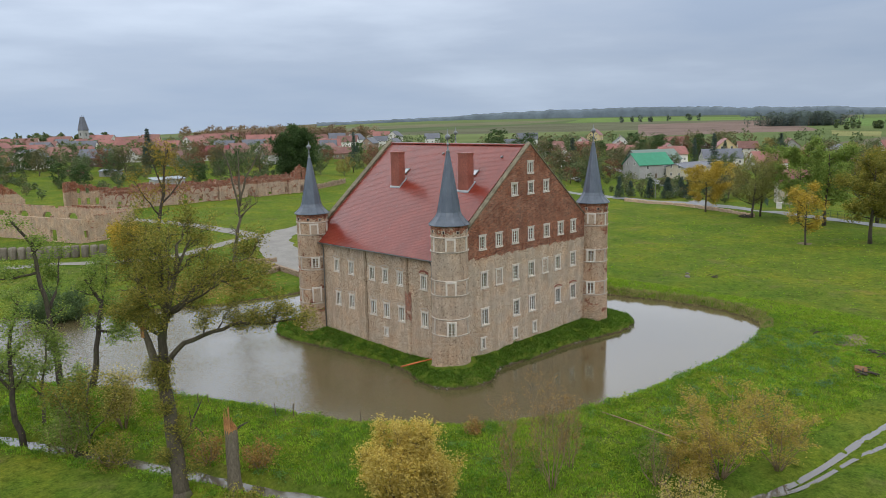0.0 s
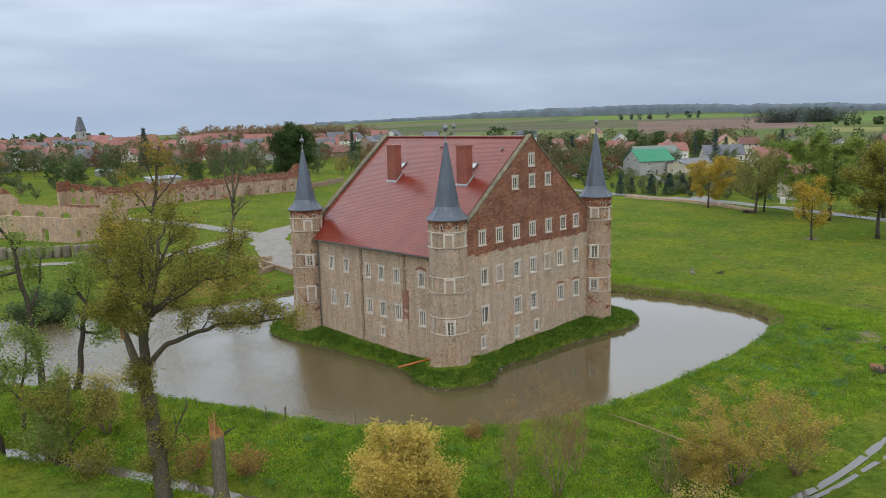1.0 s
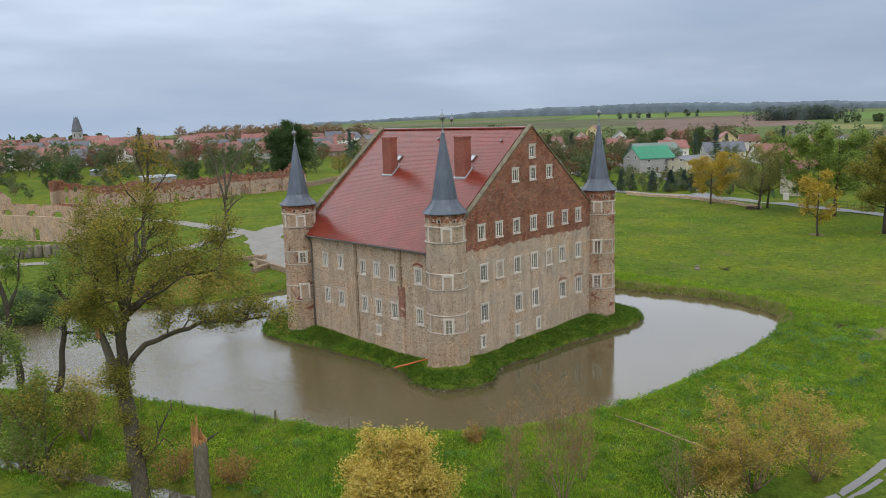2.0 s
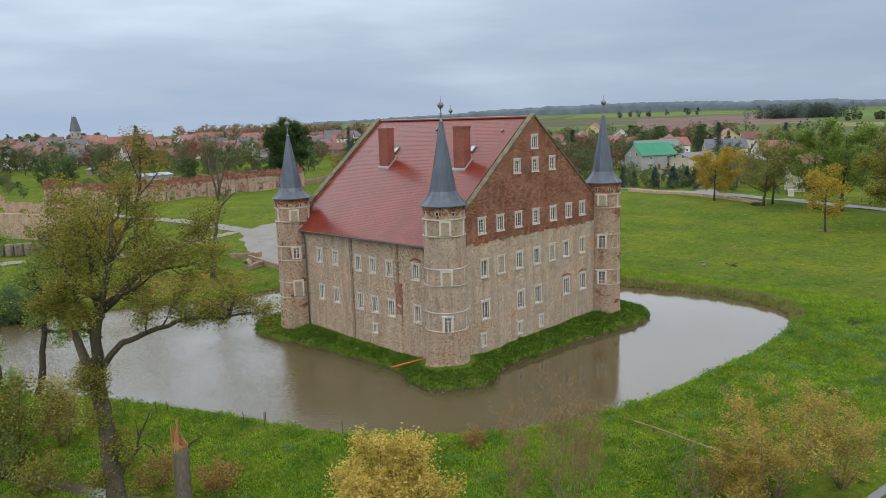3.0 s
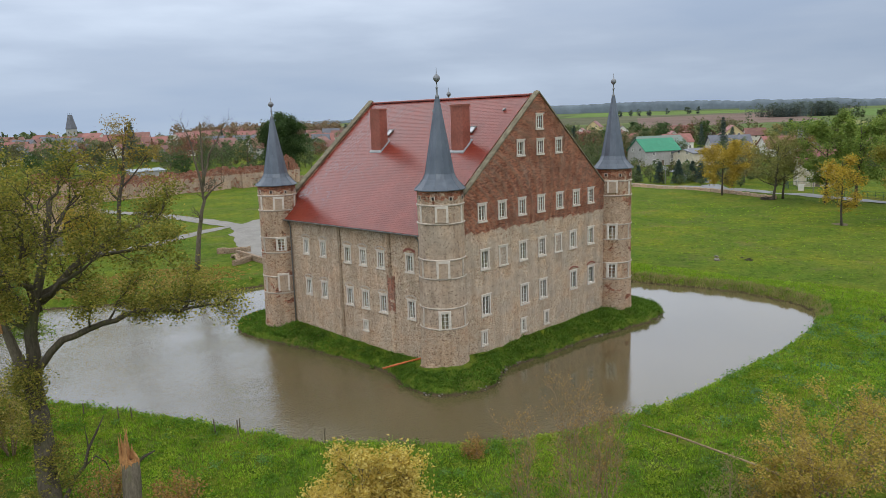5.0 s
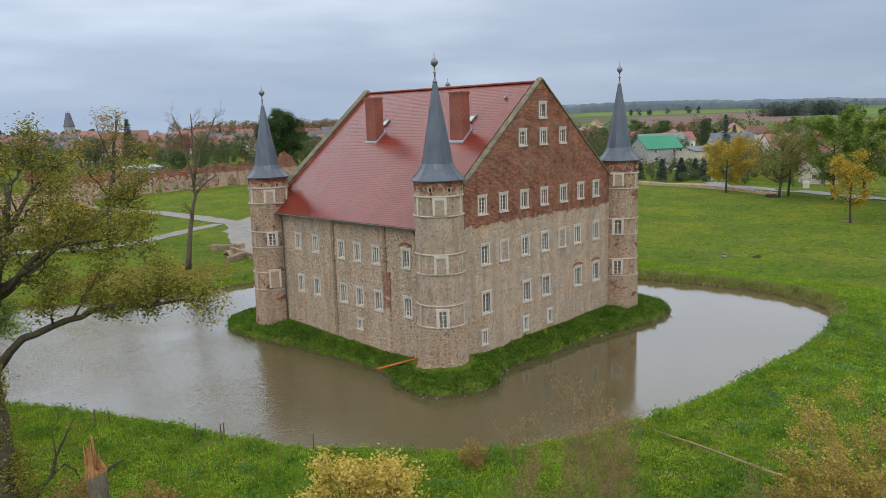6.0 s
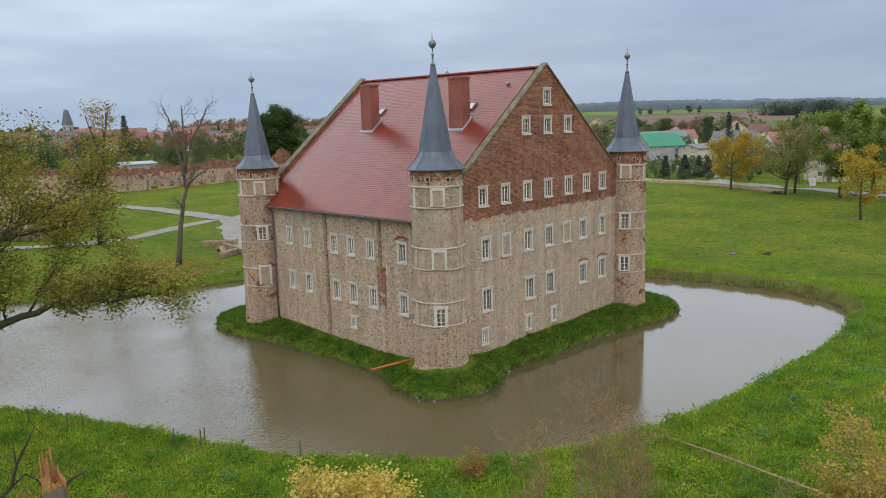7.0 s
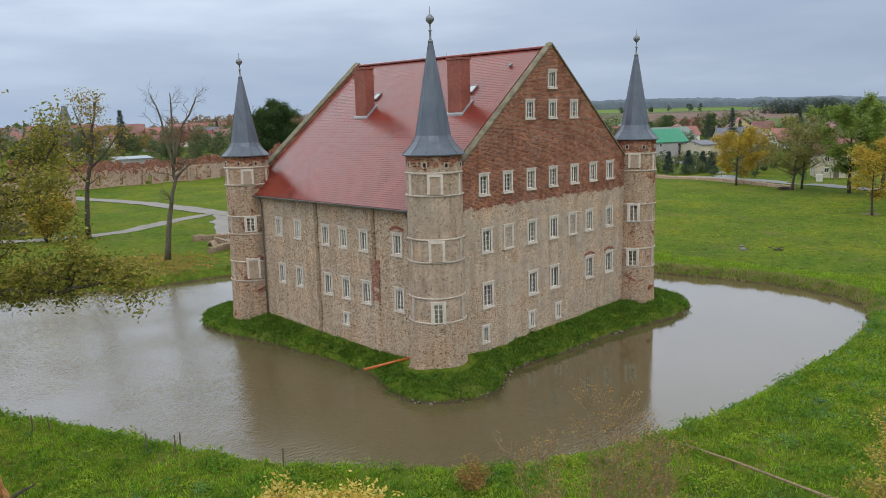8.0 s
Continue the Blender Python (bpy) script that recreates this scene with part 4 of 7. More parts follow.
def seat(cx, cy, r, face, z0, w, h, blind):
    """A window let into the round wall: the surround stands out of it, a near-black panel behind the panes paints the
    room's shade.
    """
    a = math.radians(face)
    rr = r * (1.04 if z0 < 5 else 1.01) - 0.05
    m = Matrix.Translation((cx + rr * math.cos(a), cy + rr * math.sin(a), z0)) @ pose(0, 0, 0, 0, 0, face + 90)
    win = window_meshes(w, h, 4, deep=0.2, hood=False, blind=blind, wide=0.17, cols=2)
    m2 = m @ Matrix.Translation((0, -0.12, 0))
    ob = win["surround"].make("blind_window" if blind else "window", TRIM, castle, "walled-up tower window with a pale surround" if blind else "small-paned tower window with a pale surround")
    ob.matrix_basis = m2
    if blind:
        s = Shape().box(-w / 2, 0.0, -0.02, w / 2, 0.2, h)
        s.make("panel", PANEL, ob)
        return
    win["sash"].make("sash", SASH, ob)
    mesh = None
    for k in range(4):
        for sx in (-1, 1):
            if mesh is None:
                first = win["pane"].make("pane", DARKGLASS, ob)
                mesh = first.data
            else:
                first = part("pane", mesh, ob)
            first.matrix_basis = pose(sx * w / 4, 0, h * (k + 0.5) / 4)
    Shape().box(-w / 2, 0.13, 0, w / 2, 0.16, h).make("reveal", HOLE_SHADE, ob)


FINIAL = plain("weathered_tin_ball", (0.20, 0.21, 0.22), 0.5, 0.12, 6, 0.001, 0.5, 0.4)
DARKGLASS = GLASS
# near-black that paints the shade in holes and behind tower panes
HOLE_SHADE = plain("hole_shade_black", (0.02, 0.018, 0.015), 0.95, 0.2, 4)
BIG, SMALL = (7.98, 0.95, 1.35), (12.5, 0.66, 1.05)
tower(0.84, 0.78, 1.80, 227, [(4.26, 0.62, 1.26)], [SMALL, (8.25, 0.70, 1.15)])
tower(24.12, 0.10, 1.80, 211, [(8.2, 0.70, 1.36), (4.42, 0.70, 1.32)], [(12.7, 0.66, 1.05)], low=-0.12, stone=TOWER_RED)
tower(-0.05, 22.1, 1.80, 240, [(8.38, 0.66, 1.12)], [(12.3, 0.66, 1.0), (4.5, 0.75, 1.5)], low=0.35, spire=0.915, stone=TOWER_RED)
tower(24.0, 22.1, 1.80, 45, [], [])

# masonry foot of the near tower
p = Shape()
p.lathe([(2.55, 0.2), (2.5, 0.75), (2.2, 0.95), (1.95, 1.25)], 8, 0.84, 0.78, 0.3)
p.make("tower_footing", RUBBLE, castle, "low polygonal rubble footing")

# ---- trees ----
BARK = bark_mat("grey_brown_bark", (0.150, 0.125, 0.090))
BARK_DARK = bark_mat("dark_wet_bark", (0.088, 0.072, 0.058))
BARK_OAK = bark_mat("mossy_oak_bark", (0.105, 0.088, 0.062))
TWIG = plain("reddish_twigs", (0.270, 0.190, 0.115), 0.9, 0.25, 8)
LEAF = {
    "oak": leaf_mat("olive_oak_leaves", (0.105, 0.115, 0.024), (0.195, 0.190, 0.040), (0.345, 0.275, 0.060)),
    "green": leaf_mat("green_leaves", (0.120, 0.180, 0.040), (0.185, 0.262, 0.060), (0.280, 0.320, 0.085)),
    "dull": leaf_mat("dull_autumn_leaves", (0.150, 0.160, 0.055), (0.225, 0.225, 0.075), (0.310, 0.275, 0.100)),
    "yellow": leaf_mat("yellow_autumn_leaves", (0.420, 0.300, 0.060), (0.560, 0.425, 0.105), (0.680, 0.550, 0.200)),
    "gold": leaf_mat("golden_leaves", (0.300, 0.210, 0.040), (0.440, 0.310, 0.050), (0.520, 0.380, 0.070)),
    "orange": leaf_mat("rusty_leaves", (0.220, 0.125, 0.045), (0.350, 0.205, 0.070), (0.430, 0.280, 0.105)),
    # the next two village greens are greyed in colour to stand for haze
    "garden": leaf_mat("haze_greyed_garden_leaves", (0.070, 0.098, 0.050), (0.105, 0.138, 0.066), (0.150, 0.178, 0.084)),
    "fading": leaf_mat("haze_greyed_fading_leaves", (0.105, 0.108, 0.062), (0.150, 0.146, 0.080), (0.195, 0.172, 0.094)),
    "amber": leaf_mat("dull_amber_leaves", (0.190, 0.140, 0.055), (0.260, 0.195, 0.070), (0.310, 0.235, 0.090)),
    "amber_tree": leaf_mat("amber_brown_leaves", (0.200, 0.140, 0.030), (0.300, 0.215, 0.040), (0.380, 0.280, 0.055)),
    "straw": leaf_mat("pale_straw_leaves", (0.330, 0.270, 0.075), (0.440, 0.360, 0.120), (0.520, 0.440, 0.170)),
    "rusty_gold": leaf_mat("rusty_gold_leaves", (0.310, 0.225, 0.050), (0.430, 0.320, 0.075), (0.510, 0.390, 0.110)),
    "willow": leaf_mat("dark_willow_leaves", (0.065, 0.105, 0.045), (0.095, 0.145, 0.062), (0.135, 0.185, 0.080)),
    "red": leaf_mat("dark_red_leaves", (0.130, 0.070, 0.050), (0.190, 0.095, 0.065), (0.230, 0.130, 0.075)),
    "conifer": leaf_mat("blue_green_needles", (0.048, 0.076, 0.066), (0.070, 0.105, 0.090), (0.100, 0.140, 0.120)),
    "dark": leaf_mat("dark_green_leaves", (0.036, 0.068, 0.024), (0.060, 0.100, 0.036), (0.085, 0.130, 0.048)),
    "weed": leaf_mat("nettle_leaves", (0.075, 0.166, 0.017), (0.115, 0.225, 0.025), (0.163, 0.276, 0.035)),
    "reed": leaf_mat("dry_reeds", (0.270, 0.220, 0.110), (0.380, 0.315, 0.170), (0.240, 0.250, 0.095)),
    "fern": leaf_mat("blue_green_thistles", (0.087, 0.179, 0.048), (0.133, 0.239, 0.066), (0.179, 0.285, 0.088)),
}


def bend(a, b, n, sway, rnd):
    """A crooked line of n steps from a to b."""
    a, b = Vector(a), Vector(b)
    k = (b - a).length
    pts = [a.lerp(b, i / n) for i in range(n + 1)]
    for i in range(1, n):
        pts[i] += Vector((rnd.uniform(-1, 1), rnd.uniform(-1, 1), rnd.uniform(-0.7, 0.7))) * sway * k
    return pts


def along(pts, t):
    i = min(int(t * (len(pts) - 1)), len(pts) - 2)
    return pts[i].lerp(pts[i + 1], t * (len(pts) - 1) - i)


class Wood:
    """Grows side branches from limbs, and gathers the points where leaves sit."""

    def __init__(self, seed):
        self.s, self.tips, self.rnd = Shape(), [], random.Random(seed)

    def limb(self, pts, r0, r1, sides=6):
        n = len(pts) - 1
        self.s.tube(pts, [r0 + (r1 - r0) * (i / n) ** 0.8 for i in range(n + 1)], sides)

    def spread(self, pts, r, length, count, level, start=0.25, rise=0.35, out=None, sway=0.09):
        """Branches off a limb, recursively down to twigs."""
        g = self.rnd
        for k in range(count):
            t = start + (1 - start) * (k + g.random()) / count
            p = along(pts, min(t, 0.999))
            d = (along(pts, min(t + 0.05, 1.0)) - along(pts, max(t - 0.05, 0))).normalized()
            side = Vector((g.gauss(0, 1), g.gauss(0, 1), g.gauss(0, 0.55)))
            side = (side - d * side.dot(d)).normalized()
            way = (d * 0.55 + side + Vector((0, 0, rise))).normalized()
            if out:
                way = (way + (p - out).normalized() * 0.35).normalized()
            ln = length * g.uniform(0.55, 1.15) * (1.15 - 0.45 * t)
            q = bend(p, p + way * ln + Vector((0, 0, g.uniform(-0.08, 0.22) * ln)), 4 if level > 1 else 3, sway, g)
            rr = max(r * (0.62 - 0.2 * t), 0.008)
            self.limb(q, rr, max(rr * 0.35, 0.004), 5 if level > 1 else 3)
            if level > 1:
                self.spread(q, rr, length * 0.55, max(3, int(count * 0.8)), level - 1, 0.2, rise * 0.8, out, sway)
                self.tips.append(q[-1])
            else:
                self.tips.extend((q[1], q[2], q[-1]))


def leaf_mesh(points, per, spread, size, seed, flat=0.5):
    """Many small leaf blades, scattered round the twig points."""
    r = np.random.RandomState(seed)
    p = np.repeat(np.array([tuple(q) for q in points]), per, 0)
    p = p + r.normal(0, 1, p.shape) * np.array([spread, spread, spread * 0.75])
    a = r.normal(0, 1, p.shape)
    a[:, 2] *= flat
    a /= np.linalg.norm(a, axis=1)[:, None]
    b = np.cross(a, r.normal(0, 1, p.shape))
    b /= np.linalg.norm(b, axis=1)[:, None]
    s = size * r.uniform(0.6, 1.35, len(p))[:, None]
    quad = np.stack([p - a * s, p - b * s * 0.55 - a * s * 0.1, p + a * s, p + b * s * 0.55 + a * s * 0.1], 1).reshape(-1, 3)
    sh = Shape()
    sh.v = quad.tolist()
    sh.f = np.arange(len(quad)).reshape(-1, 4).tolist()
    return sh


def tree_from(name, wood, base, leaf, per, spread, size, seed, label, category="tree", group="", bark=None, keep=1.0):
    """Turns grown wood into a thing with a trunk and a crown, standing at base."""
    root = empty(name, *base)
    tagged(root, label, category, group)
    b = Vector(base)
    wood.s.v = [(x - b.x, y - b.y, z - b.z) for x, y, z in wood.s.v]
    wood.s.make("trunk", bark or BARK, root, smooth=True)
    tips = [t - b for t in wood.tips]
    if keep < 1:
        tips = wood.rnd.sample(tips, int(len(tips) * keep))
    if per and tips:
        crown = leaf_mesh(tips, per, spread, size, seed).make("crown", LEAF[leaf], root)
        tagged(crown, kind="stuff")
    return root


def path(*pts):
    return [Vector(p) for p in pts]


def refine(pts, rnd, sway=0.03):
    out = [pts[0]]
    for a, b in zip(pts, pts[1:]):
        out += bend(a, b, 3, sway, rnd)[1:]
    return out


# the old oak on the near bank, with a broken limb
def old_oak():
    w = Wood(11)
    z0 = gz(-29.7, -4.7)
    trunk = refine(path((-29.7, -4.7, z0 - 0.3), (-29.5, -3.8, 3.5), (-29.1, -2.1, 7.0), (-29.1, -1.8, 8.9)), w.rnd, 0.015)
    w.limb([trunk[0] + Vector((0, 0, 0.0)), trunk[0].lerp(trunk[1], 0.5)], 0.78, 0.55, 10)
    w.limb(trunk, 0.53, 0.40, 10)
    heart = Vector((-27.8, -2.2, 13.5))
    limbs = [
        (path((-29.1, -1.8, 8.7), (-28.7, -2.0, 12.6), (-27.9, -2.3, 16.1), (-27.6, -2.2, 18.6)), 0.36, 7, 3.0),
        (path((-29.1, -1.8, 8.7), (-27.9, -2.8, 10.7), (-26.5, -4.2, 11.6), (-25.3, -5.8, 12.4), (-24.4, -7.6, 12.4), (-23.6, -9.0, 12.9)), 0.21, 9, 2.0),
        (path((-28.4, -2.1, 13.2), (-26.5, -3.0, 15.3), (-24.7, -3.6, 16.6), (-23.2, -4.1, 17.1)), 0.19, 7, 2.6),
        (path((-28.8, -1.9, 11.2), (-29.4, -1.0, 13.6), (-29.6, -0.4, 15.6), (-29.6, 0.0, 16.8)), 0.20, 7, 2.1),
        (path((-28.0, -2.2, 15.8), (-26.8, -1.4, 17.6), (-25.8, -0.6, 18.7)), 0.15, 6, 2.4),
        (path((-28.6, -2.0, 12.6), (-29.2, -2.8, 15.6), (-29.2, -3.4, 17.2), (-29.4, -3.9, 18.2)), 0.17, 7, 2.2),
        (path((-28.5, -1.9, 12.4), (-27.3, 0.4, 14.6), (-26.5, 2.4, 16.6)), 0.17, 6, 2.6),
        (path((-28.6, -2.0, 13.6), (-29.5, -2.9, 14.4), (-30.1, -3.3, 15.0)), 0.15, 6, 1.8),
    ]
    limbs += [
        (path((-28.7, -2.0, 11.0), (-29.8, -1.3, 12.2), (-30.4, -0.9, 13.6)), 0.15, 7, 1.8),
        (path((-28.7, -2.0, 12.6), (-29.6, -2.8, 13.0), (-30.1, -3.2, 13.4)), 0.13, 6, 1.7),
        (path((-28.4, -2.0, 12.8), (-26.6, -0.9, 13.8), (-24.9, 0.2, 15.0)), 0.14, 6, 2.3),
        (path((-28.5, -2.1, 13.0), (-27.6, -4.4, 14.6), (-26.9, -6.2, 15.9)), 0.14, 6, 2.2),
        (path((-26.5, -3.0, 15.1), (-25.2, -4.8, 15.6), (-24.2, -6.0, 15.9)), 0.12, 6, 2.0),
        (path((-27.9, -2.2, 15.8), (-28.4, -0.8, 17.8), (-28.6, 0.4, 19.0)), 0.13, 6, 2.2),
    ]
    for pts, r, n, ln in limbs:
        # the crown is broad rather than high
        q = refine([Vector((p.x, p.y, p.z if p.z < 9 else 9 + (p.z - 9) * 0.82)) for p in pts], w.rnd, 0.05)
        w.limb(q, r, r * 0.25, 7)
        w.spread(q, r * 0.5, ln, max(5, n - 1), 3, 0.3, 0.22, heart)
    # thin shoots low on the trunk
    w.spread(trunk, 0.06, 1.5, 16, 2, 0.12, 0.2)
    root = tree_from("oak_tree", w, (-29.7, -4.7, z0), "oak", 14, 0.27, 0.066, 3, "tall old oak with thinning olive-yellow leaves on the ditch bank", "tree", bark=BARK_OAK)
    b = Vector((-29.7, -4.7, z0))
    s = Shape()
    q = refine(path((-29.2, -1.8, 8.4), (-29.7, -1.7, 10.2), (-30.0, -1.6, 11.5)), random.Random(2), 0.02)
    s.tube([p - b for p in q], [0.30 - 0.02 * i for i in range(len(q))], 8)
    s.make("broken_limb", BARK, root)
    s, rnd = Shape(), random.Random(8)
    for k in range(9):
        a = rnd.uniform(0, 6.28)
        p = q[-1] - b + Vector((0.13 * math.cos(a), 0.13 * math.sin(a), -0.5))
        s.tube([p, p + Vector((rnd.uniform(-0.12, 0.06), rnd.uniform(-0.1, 0.1), rnd.uniform(0.6, 1.7)))], [0.09, 0.01], 4)
    s.make("splintered_end", PALEWOOD, root, "pale splintered wood of a broken limb")


old_oak()


def dead_branch():
    """A bare forked bough that leans over the bank beside the oak."""
    s = Shape()
    a, b = Vector((-28.0, 0.6, gz(-28.0, 0.6) - 0.1)), Vector((-25.4, 0.4, 5.0))
    q = bend(a, b, 6, 0.03, random.Random(17))
    s.tube(q, [0.13, 0.12, 0.10, 0.09, 0.07, 0.05, 0.02], 6)
    s.tube([q[3], q[3] + Vector((0.7, 0.3, 0.25)), q[3] + Vector((1.2, 0.4, -0.3)), q[3] + Vector((1.4, 0.4, -1.0))], [0.06, 0.05, 0.04, 0.015], 5)
    s.tube([q[4], q[4] + Vector((0.1, 0.4, 0.5)), q[4] + Vector((0.1, 0.6, 1.1))], [0.05, 0.03, 0.01], 5)
    tagged(s.make("dead_branch", BARK_DARK, smooth=True), "bare leaning dead branch beside the oak", "branch")


dead_branch()


def snag():
    """A trunk snapped off above a man's height, with torn pale wood."""
    x, y = -26.9, -6.4
    z0 = gz(x, y)
    root = tagged(empty("tree_stump", x, y, z0), "snapped tree trunk with torn orange heartwood", "stump")
    r, s = random.Random(4), Shape()
    ring = []
    for z, rr in ((-0.3, 0.62), (0.2, 0.50), (0.9, 0.43), (2.2, 0.41), (3.2, 0.42), (3.9, 0.40)):
        ring.append([(rr * (1 + r.uniform(-0.06, 0.06)) * math.cos(a) + 0.10 * z, rr * (1 + r.uniform(-0.06, 0.06)) * math.sin(a) + 0.2 * z, z) for a in np.linspace(0, 2 * math.pi, 12, endpoint=False)])
    s.rings(ring)
    s.make("trunk", BARK, root, smooth=True)
    s = Shape()
    for k in range(16):
        a = 6.28 * k / 16
        p = Vector((0.39 + 0.30 * math.cos(a), 0.78 + 0.30 * math.sin(a), 3.5))
        s.tube([p, p + Vector((r.uniform(-0.05, 0.05), r.uniform(-0.05, 0.05), 0.5)), p + Vector((r.uniform(-0.1, 0.1), r.uniform(-0.1, 0.1), r.uniform(0.8, 2.0) * (1.0 if math.cos(a - 2.4) > -0.2 else 0.45)))], [0.13, 0.10, 0.01], 4)
    s.make("torn_wood", PALEWOOD, root, "torn orange heartwood")
    s = Shape()
    s.tube([(0.5, 0.8, 3.6), (1.0, 0.6, 4.0), (1.5, 0.5, 4.15)], [0.12, 0.07, 0.03], 5)
    s.make("branch_stub", BARK_DARK, root)


snag()


def bank_tree(seed, limbs, leaf, per, label, size=0.10, level=2, ln=2.0, n=6, keep=1.0, spread=0.40, bark=None):
    """A tree given by its main limbs."""
    w = Wood(seed)
    base = limbs[0][0][0]
    z0 = gz(base[0], base[1])
    for i, (pts, r) in enumerate(limbs):
        q = path(*pts)
        if i == 0:
            q[0].z = z0 - 0.2
        q = refine(q, w.rnd, 0.035)
        w.limb(q, r, r * 0.3, 8)
        w.spread(q, r * 0.45, ln, n, level, 0.35 if i == 0 else 0.2, 0.3)
    return tree_from("tree", w, (base[0], base[1], z0), leaf, per, spread, size, seed, label, "tree", bark=bark, keep=keep)


bank_tree(21, [([(-28.4, 21.8, 1.0), (-28.6, 21.9, 4.6), (-28.8, 22.0, 8.3), (-29.3, 22.1, 12.5), (-29.5, 22.2, 14.6), (-30.8, 22.5, 16.8)], 0.34), ([(-29.3, 22.1, 12.1), (-31.0, 22.6, 11.8), (-32.6, 23.1, 11.8)], 0.13),
               ([(-28.8, 22.0, 8.3), (-27.6, 22.4, 11.0), (-27.2, 22.8, 13.0)], 0.15)], "green", 26, "half-bare bank tree with dark crooked limbs", keep=0.85, bark=BARK_DARK)
bank_tree(22, [([(-26.1, 21.3, 0.2), (-25.4, 21.1, 4.4), (-24.6, 20.8, 8.6), (-25.7, 21.2, 11.0)], 0.33), ([(-25.0, 20.9, 6.1), (-23.8, 20.5, 5.8), (-22.8, 20.2, 6.2)], 0.15),
               ([(-24.8, 20.8, 8.2), (-23.9, 21.2, 10.4), (-23.6, 21.4, 12.0)], 0.13)], "green", 34, "ivy-grown bank tree with a dead side limb", keep=0.95, bark=BARK_DARK)
bank_tree(23, [([(-34.2, 12.7, 0.0), (-34.6, 12.8, 4.0), (-34.4, 12.7, 8.4), (-33.5, 12.5, 11.8)], 0.29), ([(-34.5, 12.8, 4.9), (-35.5, 13.0, 6.5), (-36.4, 13.2, 7.6)], 0.14)],
          "green", 36, "slender ditch tree with sparse green leaves", keep=0.9, bark=BARK_DARK)
bank_tree(24, [([(-32.0, 15.2, 0.5), (-31.8, 15.4, 3.5), (-31.2, 15.5, 6.2), (-30.9, 15.6, 8.2)], 0.16), ([(-31.8, 15.4, 3.0), (-33.0, 15.8, 5.0), (-33.8, 15.8, 6.4)], 0.09)],
          "green", 30, "young ditch tree with yellow-green leaves", ln=1.8)
bank_tree(25, [([(-30.9, 8.2, 0.4), (-30.7, 8.6, 3.0), (-30.3, 8.8, 5.6)], 0.12), ([(-30.8, 8.4, 1.4), (-32.1, 9.0, 3.6), (-32.6, 9.2, 5.0)], 0.09), ([(-30.8, 8.4, 1.2), (-29.3, 8.0, 3.2), (-28.7, 7.6, 4.8)], 0.08)],
          "oak", 13, "bushy young tree by the ditch, olive green", ln=1.7)
bank_tree(26, [([(-36.0, 20.4, 0.8), (-35.8, 20.6, 4.0), (-35.5, 20.4, 7.3), (-35.1, 20.4, 9.6)], 0.2), ([(-35.8, 20.5, 4.0), (-37.1, 21.0, 6.2), (-37.7, 21.2, 8.0)], 0.11)],
          "green", 24, "leaning bank tree with sparse green leaves", keep=0.7, ln=1.9, bark=BARK_DARK)
# the bare tree and the golden tree behind the moat
bank_tree(27, [([(6.7, 53.9, 1.0), (7.4, 53.6, 6.4), (8.3, 53.2, 10.5), (8.2, 53.2, 12.6)], 0.40), ([(8.3, 53.2, 10.6), (9.6, 52.6, 12.2), (10.8, 52.1, 13.0)], 0.15), ([(8.2, 53.2, 11.9), (7.7, 53.5, 15.3), (7.2, 53.7, 18.7), (6.5, 54.0, 20.7)], 0.19),
               ([(8.3, 53.2, 12.6), (9.3, 52.8, 16.6), (10.7, 52.1, 19.3), (11.2, 51.9, 20.5)], 0.19), ([(8.4, 53.2, 12.6), (8.5, 53.1, 17.3), (8.5, 53.1, 21.0)], 0.19)],
          "dull", 0, "tall leafless tree on the lawn by the moat", ln=2.6, n=6, level=3, bark=BARK)
bank_tree(28, [([(7.1, 80.8, 0.9), (7.6, 80.6, 8.5), (8.8, 80.2, 15.1), (9.6, 80.0, 20.8)], 0.42), ([(7.7, 80.6, 9.2), (5.1, 80.0, 12.5), (3.4, 79.8, 15.6)], 0.19), ([(8.0, 80.5, 11.0), (10.8, 79.8, 14.0), (12.6, 79.8, 16.2)], 0.19), ([(8.5, 80.3, 14.0), (7.6, 80.8, 17.6), (6.9, 80.8, 20.2)], 0.17)],
          "amber_tree", 12, "tall tree with the last golden leaves by the road", ln=3.2, n=7, size=0.16, keep=0.45, spread=0.6, bark=BARK_DARK)


def bush(name, x, y, high, wide, stems, leaf, per, size, seed, label, category="shrub", level=2, spread=0.22, ln=None, up=0.6, bark=None, group="", stem=None):
    """Several stems out of one foot."""
    w, z0 = Wood(seed), gz(x, y)
    for k in range(stems):
        a = 2 * math.pi * (k + w.rnd.random()) / stems
        rr = wide * 0.5 * math.sqrt(w.rnd.uniform(0.02, 0.75))
        top = Vector((x + rr * math.cos(a), y + rr * math.sin(a), z0 + high * w.rnd.uniform(0.75, 1.0) * (1.0 - 0.72 * (rr / wide * 2) ** 2)))
        foot = Vector((x + 0.15 * math.cos(a), y + 0.15 * math.sin(a), z0 - 0.1))
        mid = foot.lerp(top, 0.5) + Vector((math.cos(a), math.sin(a), 0)) * rr * 0.15
        q = refine([foot, mid, top], w.rnd, 0.05)
        r0 = stem or 0.04 + high * 0.005
        w.limb(q, r0, 0.010, 5)
        w.spread(q, r0 * 0.5, ln or high * 0.22, 7, level, 0.15, up)
    return tree_from(name, w, (x, y, z0), leaf, per, spread, size, seed, label, category, group, bark=bark or TWIG)


